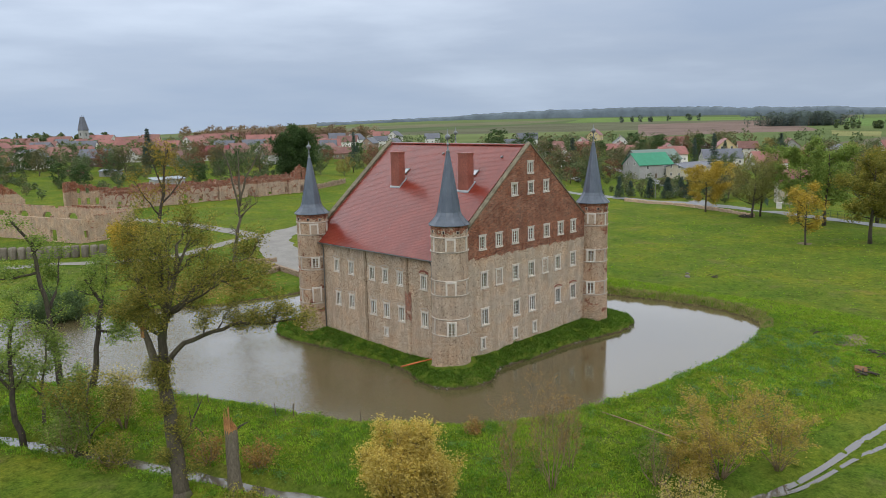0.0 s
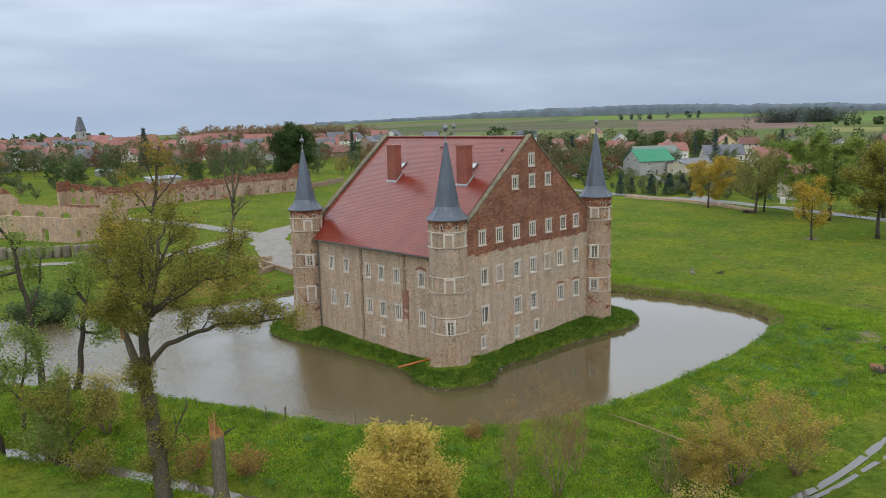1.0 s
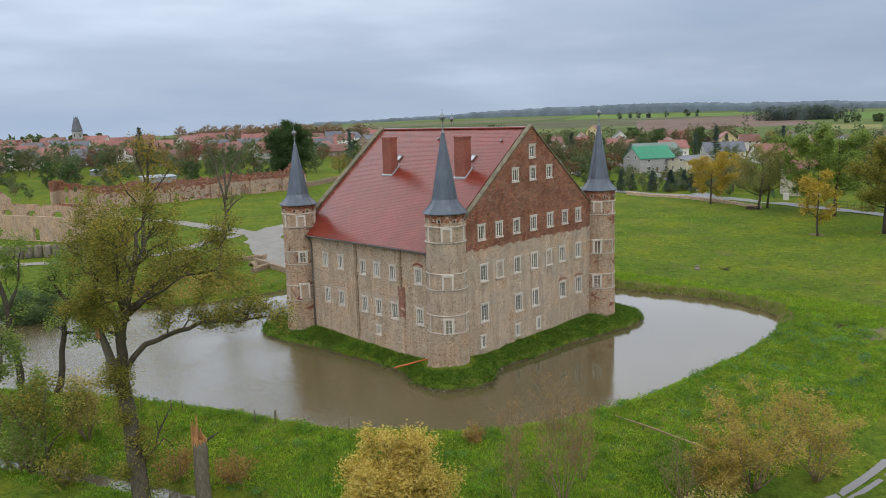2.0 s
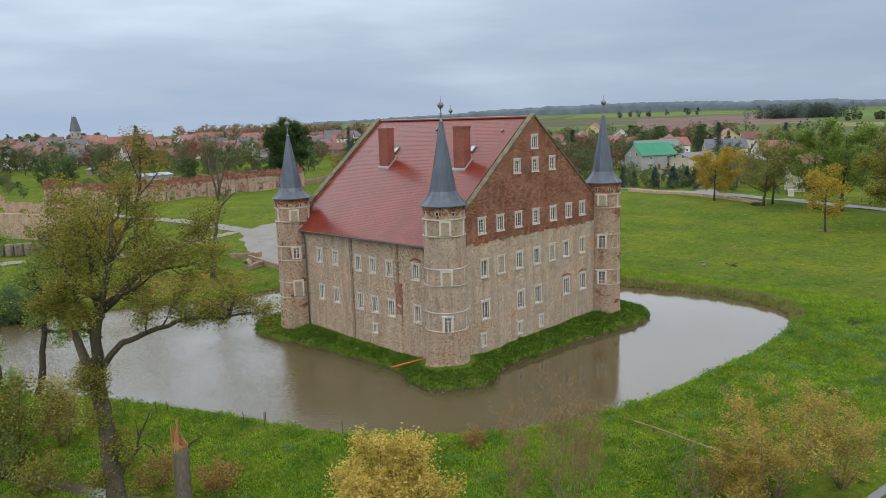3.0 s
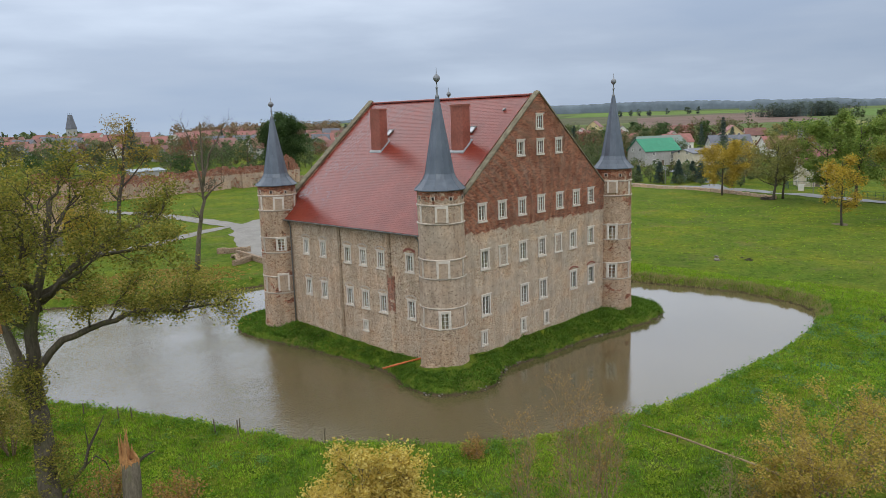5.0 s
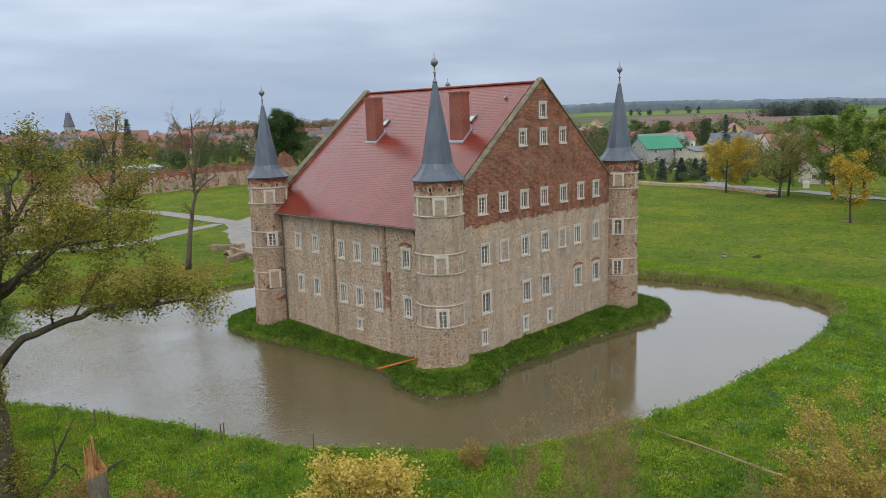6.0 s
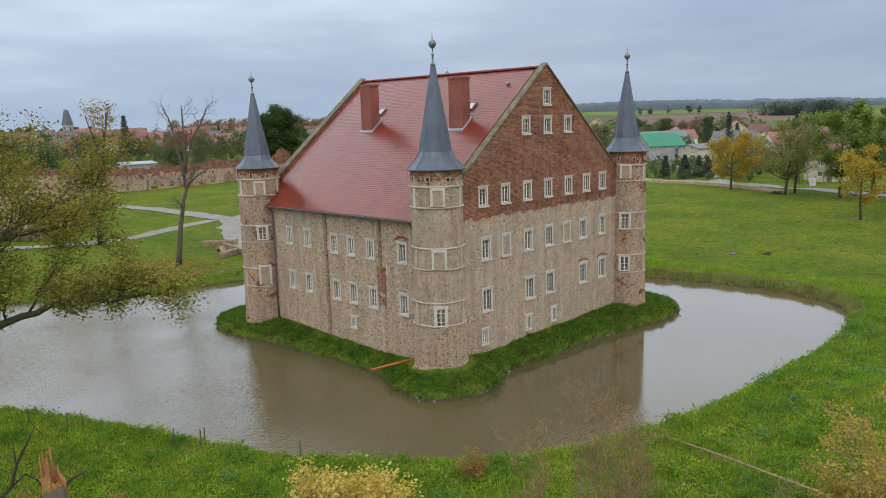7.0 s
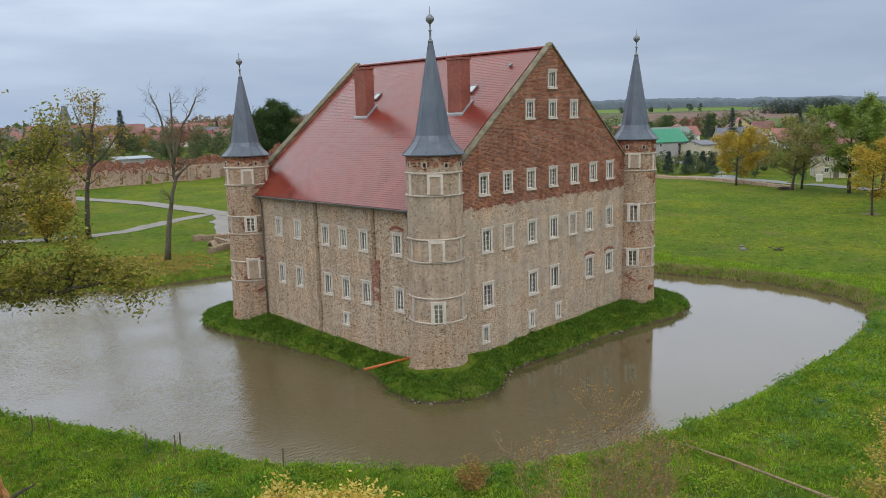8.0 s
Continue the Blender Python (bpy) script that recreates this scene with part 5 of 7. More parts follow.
bush("yellow_maple", -20.7, -15.9, 6.7, 5.0, 15, "yellow", 6, 0.075, 31, "dense bright yellow young maple on the ditch bank", "tree", 3, 0.20, bark=BARK)
bush("yellow_maple", -20.0, -17.2, 5.9, 4.0, 11, "yellow", 5, 0.070, 30, "thinner pale yellow young maple on the ditch bank", "tree", 3, 0.20, bark=BARK)
bush("golden_birch", -4.0, -28.8, 7.9, 6.4, 8, "rusty_gold", 3, 0.062, 32, "airy young tree with ochre-yellow leaves", "tree", 3, 0.13, stem=0.07)
bush("golden_birch", -0.6, -31.2, 6.4, 5.2, 7, "rusty_gold", 2, 0.060, 33, "airy young tree with olive-brown leaves", "tree", 3, 0.13, stem=0.06)
bush("golden_birch", -6.6, -27.6, 4.0, 3.0, 6, "rusty_gold", 3, 0.062, 29, "small airy tree with ochre-yellow leaves", "tree", 3, 0.13, stem=0.05)
bush("bare_shrub", -12.8, -21.6, 8.8, 3.6, 6, "orange", 1, 0.040, 34, "tall almost leafless reddish shrub by the moat", "shrub", 3, 0.10, up=1.3, stem=0.045)
bush("bare_shrub", -15.0, -19.8, 7.8, 2.4, 3, "orange", 1, 0.040, 35, "tall almost leafless reddish shrub by the moat", "shrub", 3, 0.10, up=1.3, stem=0.04)
bush("bare_shrub", -9.6, -20.8, 5.6, 2.0, 3, "orange", 1, 0.040, 50, "tall almost leafless reddish shrub by the moat", "shrub", 3, 0.10, up=1.3, stem=0.04)
bush("bare_shrub", -7.6, -26.2, 4.2, 3.0, 7, "dull", 2, 0.06, 36, "thin grey-green shrub in the grass", "shrub", 2, 0.15, up=0.9)
bush("rusty_shrub", -14.6, -26.6, 2.2, 4.0, 9, "oak", 8, 0.07, 37, "low shrub with yellowing leaves", "shrub", 1, 0.25)
bush("rusty_shrub", -9.4, -29.2, 3.2, 4.4, 11, "straw", 9, 0.07, 38, "low shrub with yellowing leaves", "shrub", 1, 0.25)
bush("rusty_shrub", -26.3, -1.6, 2.8, 3.0, 9, "orange", 8, 0.07, 39, "low reddish-brown shrub at the oak", "shrub", 1, 0.22)
bush("ochre_shrub", -28.2, -9.4, 1.9, 3.0, 8, "oak", 8, 0.08, 49, "low olive shrub by the ditch", "shrub", 1, 0.25)
bush("rusty_shrub", -24.2, -5.0, 2.4, 3.0, 8, "orange", 8, 0.08, 40, "low rusty shrub beside the snapped trunk", "shrub", 1, 0.22)
bush("green_shrub", -31.3, 3.0, 2.6, 4.0, 10, "oak", 9, 0.09, 41, "olive shrub under the oak", "shrub", 1, 0.45)
bush("green_shrub", -32.4, 8.0, 4.4, 4.2, 8, "green", 3, 0.085, 42, "olive shrub along the ditch", "shrub", 2, 0.30)
bush("green_shrub", -36.8, 14.6, 3.2, 3.6, 8, "green", 5, 0.085, 43, "green shrub along the ditch", "shrub", 2, 0.30)
bush("ochre_shrub", -28.0, 9.0, 5.2, 4.0, 8, "straw", 4, 0.075, 47, "tall olive-yellow shrub by the ditch trees", "shrub", 2, 0.3)
bush("green_shrub", -30.6, 12.2, 5.2, 4.0, 9, "green", 8, 0.085, 48, "leafy green shrub by the ditch", "shrub", 2, 0.28)
bush("rusty_shrub", -9.8, -12.0, 1.3, 1.6, 7, "orange", 8, 0.06, 44, "tuft of dry rusty stalks on the bank", "shrub", 1, 0.15)
bush("green_shrub", -18.5, 54.5, 6.2, 9.0, 13, "willow", 10, 0.12, 45, "dark green willow hanging over the moat", "shrub", 2, 0.4, bark=BARK_DARK)
bush("red_shrub", 2.0, 82.0, 8.0, 9.0, 10, "gold", 12, 0.17, 46, "wide golden-green shrub by the ruin", "shrub", 2, 0.4, bark=BARK_DARK)


def wild_tree(seed, high, wide, leaf, per, size, label, trunk=0.3, clear=0.25, level=2, keep=1.0, n1=11, spread=0.45, bark=None, sprays=6):
    """A free-standing tree at the origin with an uneven crown."""
    w = Wood(seed)
    g = w.rnd
    q = refine(path((0, 0, -0.3), (g.uniform(-0.3, 0.3), g.uniform(-0.3, 0.3), high * 0.35), (g.uniform(-0.6, 0.6), g.uniform(-0.6, 0.6), high * 0.85)), g, 0.02)
    w.limb(q, trunk, trunk * 0.2, 8)
    for k in range(n1):
        t = clear + (0.98 - clear) * (k + 0.5 * g.random()) / n1
        p = along(q, t)
        a = k * 2.4 + g.uniform(-0.4, 0.4)
        ln = wide * 0.5 * (0.55 + 0.75 * math.sin(math.pi * min(1, (t - clear) / (1 - clear) * 0.85 + 0.15))) * g.uniform(0.7, 1.1)
        end = p + Vector((math.cos(a) * ln, math.sin(a) * ln, ln * g.uniform(0.35, 0.95)))
        end.z = min(end.z, high)
        b = refine([p, p.lerp(end, 0.5) + Vector((0, 0, -0.06 * ln)), end], g, 0.05)
        w.limb(b, trunk * 0.42 * (1.1 - 0.6 * t), 0.02, 5)
        w.spread(b, trunk * 0.2, ln * 0.5, sprays, level, 0.2, 0.35)
    return tree_from("tree", w, (0, 0, 0), leaf, per, spread, size, seed, label, "tree", bark=bark, keep=keep)


def conifer(seed, high, wide, label):
    """A spruce: whorls of drooping branches set with needle sprays."""
    w, g = Wood(seed), random.Random(seed)
    w.limb(path((0, 0, -0.2), (0, 0, high * 0.5), (0, 0, high)), high * 0.018, 0.02, 6)
    z = high * 0.08
    while z < high * 0.97:
        ln = wide * 0.5 * (1 - z / high) ** 0.85
        for k in range(7):
            a = g.uniform(0, 6.28)
            e = Vector((math.cos(a) * ln, math.sin(a) * ln, z - 0.12 * ln))
            w.limb([Vector((0, 0, z + 0.1)), e], 0.03, 0.01, 3)
            w.tips += [Vector((0, 0, z)).lerp(e, t) for t in (0.3, 0.5, 0.68, 0.84, 1.0)]
        z += high * 0.05
    return tree_from("spruce", w, (0, 0, 0), "conifer", 7, 0.16 * wide / 4, 0.13 * wide / 4, seed, label, "tree", bark=BARK_DARK)


# single trees of the meadow and the road
def at(tree, x, y, size=1.0, turn=0.0, tall=1.0):
    tree.matrix_world = pose(x, y, gz(x, y) - 0.05, 0, 0, turn) @ Matrix.Diagonal((size, size, size * tall, 1))
    return tree


# ---- trees of the meadow, the road and the village ----
at(wild_tree(61, 12.5, 8.5, "gold", 18, 0.16, "golden-yellow tree at the roadside wall", 0.28, 0.3, bark=BARK_DARK), 130.8, 36.6)
at(wild_tree(62, 14.5, 9.5, "dull", 9, 0.15, "thin olive tree at the roadside wall", 0.34, 0.25, bark=BARK_DARK), 125.4, 22.6)
at(wild_tree(63, 14.0, 8.0, "dull", 8, 0.15, "thin olive tree beside the wet road", 0.3, 0.25, bark=BARK_DARK), 129.0, 22.0)
at(wild_tree(64, 17.7, 11.5, "green", 26, 0.19, "tall fresh green tree beside the wet road", 0.4, 0.3, bark=BARK_DARK), 126.7, 12.3)
at(wild_tree(65, 18.3, 9.5, "green", 22, 0.19, "tall green tree with a forked trunk at the road", 0.42, 0.3, bark=BARK_DARK), 121.8, 5.4)
at(wild_tree(66, 16.8, 10.0, "oak", 18, 0.18, "olive and gold tree with an ivy-grown trunk", 0.42, 0.35, bark=BARK_DARK), 102.4, -8.9)
at(wild_tree(67, 15.6, 9.0, "oak", 12, 0.16, "olive tree on the meadow's edge", 0.38, 0.35, bark=BARK_DARK), 105.0, -11.4)
at(wild_tree(68, 12.8, 5.2, "gold", 5, 0.17, "slender meadow tree with yellow leaves", 0.22, 0.3, bark=BARK_DARK), 94.0, -0.4)
at(wild_tree(69, 17.0, 11.0, "oak", 14, 0.17, "broad olive tree beside the wet road", 0.42, 0.3, bark=BARK_DARK), 133.0, -2.0)
for k, (x, y, tall, wide) in enumerate(((151.4, 64.1, 6.2, 3.8), (153.8, 59.6, 6.4, 4.6), (153.8, 72.1, 5.0, 3.2), (148.6, 72.9, 6.8, 3.6), (158.0, 55.0, 5.6, 4.2), (163.0, 60.0, 6.0, 4.0))):
    at(conifer(80 + k, tall, wide, "blue-green garden spruce behind the field wall"), x, y)
KINDS = [
    wild_tree(91, 11, 9, "garden", 10, 0.36, "grey-green village tree among the houses", 0.3, 0.15, 1, n1=11, spread=0.75, sprays=4),
    wild_tree(92, 12, 9, "fading", 10, 0.36, "dull olive village tree among the houses", 0.3, 0.15, 1, n1=11, spread=0.75, sprays=4),
    wild_tree(93, 10, 8, "amber", 9, 0.34, "golden village tree among the houses", 0.3, 0.15, 1, n1=11, spread=0.7, sprays=4),
    wild_tree(94, 11, 9, "red", 9, 0.34, "reddish-brown village tree among the houses", 0.3, 0.15, 1, n1=11, spread=0.7, sprays=4),
    wild_tree(95, 13, 7, "dark", 11, 0.38, "dark green village tree among the houses", 0.3, 0.1, 1, n1=12, spread=0.75, sprays=4),
]
at(KINDS[0], 165.0, 225.0, 0.75), at(KINDS[1], 152.6, 43.6, 0.65), at(KINDS[2], 151.0, 214.0, 0.8), at(KINDS[3], 109.0, 268.0, 0.9), at(KINDS[4], 268.9, 226.7, 1.42)
at(wild_tree(98, 22.8, 10.0, "dark", 40, 0.30, "tall round dark green tree behind the ruin", 0.5, 0.2, n1=20, spread=0.95), 106.8, 184.7)
SPRUCE = conifer(97, 16, 6, "dark spruce among the village houses")
at(SPRUCE, 102.4, 303.1, 1.3)


def clear_of(x, y, spots, gap):
    return all((x - a) ** 2 + (y - b) ** 2 > gap * gap for a, b in spots)


HOMES = []
ROOFS = {
    "red": plain("red_clay_roof", (0.265, 0.112, 0.094), 0.6, 0.2, 1.2, 0.02, each=0.15),
    "crimson": plain("crimson_metal_roof", (0.22, 0.045, 0.052), 0.5, 0.15, 1.2, 0.02),
    "brick": plain("old_brown_tile_roof", (0.225, 0.112, 0.092), 0.7, 0.25, 1.2, 0.02, each=0.15),
    "slate": plain("dark_grey_roof", (0.125, 0.130, 0.150), 0.55, 0.2, 1.2, 0.02, each=0.15),
    "green": plain("green_sheet_roof", (0.035, 0.235, 0.130), 0.5, 0.12, 0.8, 0.01),
    "slategreen": plain("grey_green_roof", (0.16, 0.21, 0.18), 0.6, 0.12, 0.8, 0.01),
    "pink": plain("faded_pink_roof", (0.32, 0.140, 0.120), 0.6, 0.15, 1.2, 0.02),
}
WALLS = {
    "white": plain("white_render", (0.70, 0.67, 0.62), 0.9, 0.1, 1.5, 0.01, each=0.12),
    "grey": plain("grey_render", (0.36, 0.35, 0.33), 0.9, 0.14, 1.5, 0.01, each=0.12),
    "brown": plain("brown_render", (0.30, 0.21, 0.15), 0.9, 0.18, 1.5, 0.01, each=0.15),
    "yellow": plain("cream_yellow_render", (0.60, 0.48, 0.26), 0.9, 0.1, 1.5, 0.01),
    "cream": plain("cream_render", (0.52, 0.46, 0.35), 0.9, 0.12, 1.5, 0.01),
    "dark": plain("dark_timber_cladding", (0.13, 0.095, 0.075), 0.85, 0.25, 3, 0.01),
}
PALEROOF = plain("pale_blue_sheet_roof", (0.27, 0.31, 0.34), 0.5, 0.1, 1, 0.01)
DARKPANE = plain("far_window_pane", (0.05, 0.055, 0.06), 0.15, 0.2, 2, 0.001, 0.5)
SAY = {"red": "red tiled roof", "crimson": "crimson metal roof", "brick": "old brown tiled roof", "slate": "dark grey roof", "green": "bright green sheet roof", "slategreen": "grey-green roof", "pink": "faded pink tiled roof"}


def house(x, y, yaw, length, depth, wall_high, roof, wall_kind, steep=0.85, far_off=False):
    """A gabled house: walls, two roof slabs, chimney, door and windows with frames."""
    z = gz(x, y) - 0.4
    HOMES.append((x, y))
    barn = roof in ("green", "slategreen") or steep < 0.4
    root = tagged(empty("barn" if barn else "house", x, y, z, yaw), f"{wall_kind} rendered {'barn' if barn else 'village house'} with a {SAY[roof]}", "barn" if barn else "house", "village houses")
    depth = min(depth, 11.0)
    a, b, h = length / 2, depth / 2, wall_high + 0.4
    top = h + b * steep
    s = Shape()
    s.rings([[(-a, -b, 0), (-a, b, 0), (-a, b, h), (-a, 0, top), (-a, -b, h)], [(a, -b, 0), (a, b, 0), (a, b, h), (a, 0, top), (a, -b, h)]])
    s.f = [f[::-1] for f in s.f]
    s.make("wall", WALLS[wall_kind], root)
    o, th = 0.45, 0.16
    s = Shape()
    for q in (-1, 1):
        e = q * (b + o)
        ze = h - o * steep
        s.rings([[(u, e, ze + 0.02), (u, 0, top + 0.02), (u, 0, top + 0.02 + th), (u, e, ze + 0.02 + th)] for u in (-a - o, a + o)])
    rf = s.make("roof", ROOFS[roof], root)
    if not barn:
        c = Shape().box(a * 0.3 - 0.3, 0.5, top - 1.2, a * 0.3 + 0.3, 1.1, top + 0.9)
        c.make("chimney", WALLS["brown"], rf)
    rnd = random.Random(int(x * 7 + y))
    for q in (-1,) if far_off else (-1, 1):
        n = max(2, int(length / (6.5 if barn else 3.2)))
        for i in range(n):
            u = -a + length * (i + 0.5) / n
            for lev in range(2 if h > 5.2 else 1):
                v = 1.5 + lev * 2.7
                window_far(root, pose(u, q * (b + 0.02), v, 0, 0, 0 if q < 0 else 180))
        for v in (1.5, h - 0.3):
            for u in (-b * 0.42, b * 0.42):
                window_far(root, pose(q * (a + 0.02), u, v, 0, 0, 90 * q))
    Shape().box(-0.5, -b - 0.05, 0.3, 0.5, -b + 0.02, 2.4).make("door", DARKWOOD, root)
    return root


FAR_WINDOW = {}


def window_far(root, m):
    if not FAR_WINDOW:
        f = Shape()
        for q in ((-0.55, -0.05, 0, -0.45, 0.05, 1.3), (0.45, -0.05, 0, 0.55, 0.05, 1.3), (-0.45, -0.05, 0, 0.45, 0.05, 0.1), (-0.45, -0.05, 1.2, 0.45, 0.05, 1.3), (-0.04, -0.04, 0.1, 0.04, 0.04, 1.2)):
            f.box(*q)
        p = Shape().box(-0.45, -0.015, 0.1, 0.45, 0.01, 1.2)
        for key, s, mt in (("window", f, SASH), ("pane", p, DARKPANE)):
            ob = s.make(key, mt)
            FAR_WINDOW[key] = ob.data
            bpy.data.objects.remove(ob)
    w = part("window", FAR_WINDOW["window"], root, m)
    part("pane", FAR_WINDOW["pane"], w)


house(207.9, 467.2, 30, 20.0, 16.0, 5.2, "red", "white")
house(284.6, 570.5, -35, 31.8, 25.4, 4.5, "red", "grey")
house(161.4, 349.2, -38, 15.7, 12.6, 3.6, "crimson", "white")
house(170.0, 300.2, -20, 12.7, 10.2, 5.6, "red", "grey")
house(96.0, 349.9, -40, 17.0, 13.6, 4.0, "slate", "dark")
house(95.8, 399.7, -45, 18.5, 14.8, 3.5, "brick", "brown")
house(144.3, 508.1, 20, 13.3, 10.6, 4.5, "red", "white")
house(193.7, 598.7, -60, 16.6, 13.3, 5.0, "red", "white")
house(186.4, 535.0, -40, 16.8, 13.4, 4.2, "red", "brown")
house(237.5, 610.1, -30, 15.1, 12.1, 4.2, "brick", "white")
house(148.9, 449.7, -20, 15.5, 12.4, 4.0, "red", "white")
house(109.6, 563.5, -40, 15.1, 12.1, 4.5, "red", "grey")
house(131.9, 590.7, -35, 14.6, 11.7, 4.0, "brick", "white")
house(103.4, 465.6, -50, 13.1, 10.5, 4.0, "slate", "grey")
house(134.6, 361.2, -20, 10.6, 8.5, 4.0, "brick", "brown")
house(277.6, 496.1, -25, 17.8, 14.2, 4.8, "red", "yellow")
house(301.5, 499.0, -30, 17.6, 14.1, 4.6, "red", "white")
house(324.8, 605.4, -38, 27.4, 21.9, 4.6, "red", "white")
house(146.0, 566.5, -30, 14.4, 11.5, 4.4, "red", "white")
house(175.4, 435.0, -50, 11.4, 9.1, 4.4, "red", "brown")
house(114.9, 369.5, 30, 7.8, 6.2, 4.0, "brick", "white")
house(76.0, 424.4, -40, 10.7, 8.6, 3.8, "brick", "grey")
house(164.2, 332.8, -35, 10.6, 8.5, 3.4, "brick", "brown")
house(124.0, 366.9, 20, 9.5, 7.6, 4.2, "red", "white")
house(265.1, 380.7, -30, 16.6, 13.3, 4.2, "red", "white")
house(355.0, 489.8, -35, 14.3, 11.4, 4.6, "slate", "grey")
house(348.6, 455.6, 20, 16.9, 13.5, 4.6, "slate", "white")
house(444.3, 554.4, -30, 12.7, 10.2, 4.4, "red", "white")
house(407.4, 490.1, -40, 15.1, 12.1, 4.6, "red", "white")
house(415.9, 480.1, 25, 13.3, 10.6, 4.8, "slate", "white")
house(395.5, 409.0, -40, 12.1, 9.7, 4.6, "slate", "white")
house(223.8, 310.4, -30, 10.2, 8.2, 3.6, "brick", "brown")
house(330.5, 481.7, -20, 12.1, 9.7, 4.4, "brick", "grey")
house(415.4, 321.5, -50, 16.7, 13.4, 4.5, "slate", "white")
house(493.5, 309.0, 20, 13.3, 10.6, 4.6, "red", "yellow")
house(334.0, 190.4, -60, 9.2, 7.4, 3.4, "red", "brown")
house(354.8, 188.9, 25, 10.1, 8.1, 4.4, "red", "yellow")
house(271.4, 181.5, 35, 9.6, 7.7, 3.6, "brick", "white")
house(359.2, 148.7, 30, 11.1, 8.9, 5.0, "crimson", "dark")
house(322.6, 118.3, 32, 14.6, 11.7, 6.0, "pink", "yellow")
house(341.6, 114.7, -55, 9.7, 7.8, 5.0, "brick", "white")
house(374.3, 105.0, 30, 11.1, 8.9, 4.5, "red", "grey")
house(398.6, 63.0, -60, 8.3, 6.6, 3.6, "red", "brown")
house(214.0, 100.5, -22, 16.0, 10.4, 5.6, "green", "grey", 0.80)
house(240.0, 113.0, -22, 22.0, 11.0, 5.6, "slategreen", "grey", 0.70)
house(219.5, 86.0, -22, 13.0, 10.5, 4.4, "slate", "cream", 0.25)
house(246.0, 96.0, -22, 18.0, 7.0, 3.6, "slate", "grey", 0.25)
house(161.6, 26.2, -60, 8.7, 7.0, 6.0, "red", "cream")


def hamlet(count, seed, lo, hi, near, far):
    """More houses of the village, on their plots."""
    g, n, tries = random.Random(seed), 0, 0
    while n < count and tries < 2000:
        tries += 1
        a, d = radians(g.uniform(lo, hi)), g.uniform(near, far)
        x, y = -49 + d * math.cos(a), -48 + d * math.sin(a)
        if all((x - q) ** 2 + (y - p) ** 2 > 20 ** 2 for q, p in HOMES):
            house(x, y, g.choice((-40, -35, -48, 35, 28)), g.uniform(10, 19), g.uniform(8, 11), g.uniform(3.2, 5.0), g.choice(("red", "brick", "brick", "red", "slate", "slate")), g.choice(("white", "grey", "white", "brown", "yellow")), far_off=True)
            n += 1


hamlet(24, 5, 61, 79, 400, 680)
hamlet(14, 6, 47, 61, 440, 700)
hamlet(12, 7, 27, 40, 380, 520)
hamlet(6, 8, 12, 26, 330, 460)


def church():
    """A square tower of dark stone with a tapering, flat-topped roof, beyond the village."""
    x, y = 196.0, 655.0
    root = tagged(empty("church", x, y, gz(x, y) - 3, 20), "old grey stone church tower with a tapering dark roof", "church")
    s = Shape()
    s.rings([[(q * k, p * k, z) for q, p in ((-1, -1), (1, -1), (1, 1), (-1, 1))] for k, z in ((4.6, -1), (4.4, 18), (4.4, 18.1))])
    s.make("tower", WALLS["grey"], root)
    s = Shape()
    s.rings([[(q * k, p * k, z) for q, p in ((-1, -1), (1, -1), (1, 1), (-1, 1))] for k, z in ((4.9, 17.8), (4.9, 18.4), (1.9, 31.0), (1.9, 31.4))])
    s.make("roof", ROOFS["slate"], root)
    s = Shape()
    for q, p in ((-1, -1), (1, -1), (1, 1), (-1, 1)):
        s.tube([(q * 1.7, p * 1.7, 31), (q * 1.7, p * 1.7, 33)], 0.14, 5)
    s.make("corner_pinnacle", ROOFS["slate"], root)
    # belfry openings: dark slabs on the wall that paint the hollows' shade
    s = Shape()
    for k in range(4):
        m = pose(0, 0, 0, 0, 0, 90 * k)
        s.box(-0.7, -4.52, 12.5, 0.7, -4.35, 15.5, m=m)
    s.make("belfry_opening", DARKPANE, root)
    s = Shape()
    s.rings([[(4.4, -5, -1), (4.4, 5, -1), (4.4, 5, 8), (4.4, 0, 13), (4.4, -5, 8)], [(24, -5, -1), (24, 5, -1), (24, 5, 8), (24, 0, 13), (24, -5, 8)]])
    s.f = [f[::-1] for f in s.f]
    s.make("nave", WALLS["white"], root)
    s = Shape()
    for q in (-1, 1):
        s.rings([[(u, q * 5.5, 7.6), (u, 0, 13.1), (u, 0, 13.4), (u, q * 5.5, 7.9)] for u in (4.4, 24.4)])
    s.make("nave_roof", ROOFS["red"], root)
    root.scale = (0.68, 0.68, 0.90)


church()


def scatter(count, seed, kinds, spots, gap, group=""):
    """Copies of the village trees at places that the rule gives."""
    g, done = random.Random(seed), []
    tries = 0
    while len(done) < count and tries < count * 30:
        tries += 1
        x, y = spots(g)
        if clear_of(x, y, HOMES, gap) and clear_of(x, y, done, 4.0):
            done.append((x, y))
            src = kinds[int(g.random() ** 1.2 * len(kinds)) % len(kinds)]
            k = g.uniform(0.55, 1.0)
            ob = copy_thing(src, pose(x, y, gz(x, y) - 0.1, 0, 0, g.uniform(0, 360)))
            ob.scale = (k * g.uniform(0.85, 1.2), k * g.uniform(0.85, 1.2), k * g.uniform(0.8, 1.25))


def fan(lo, hi, near, far):
    """Places in a sector as seen from the south-west bank."""
    def rule(g):
        a, d = radians(g.uniform(lo, hi)), math.sqrt(g.uniform(near ** 2, far ** 2))
        return -49 + d * math.cos(a), -48 + d * math.sin(a)
    return rule


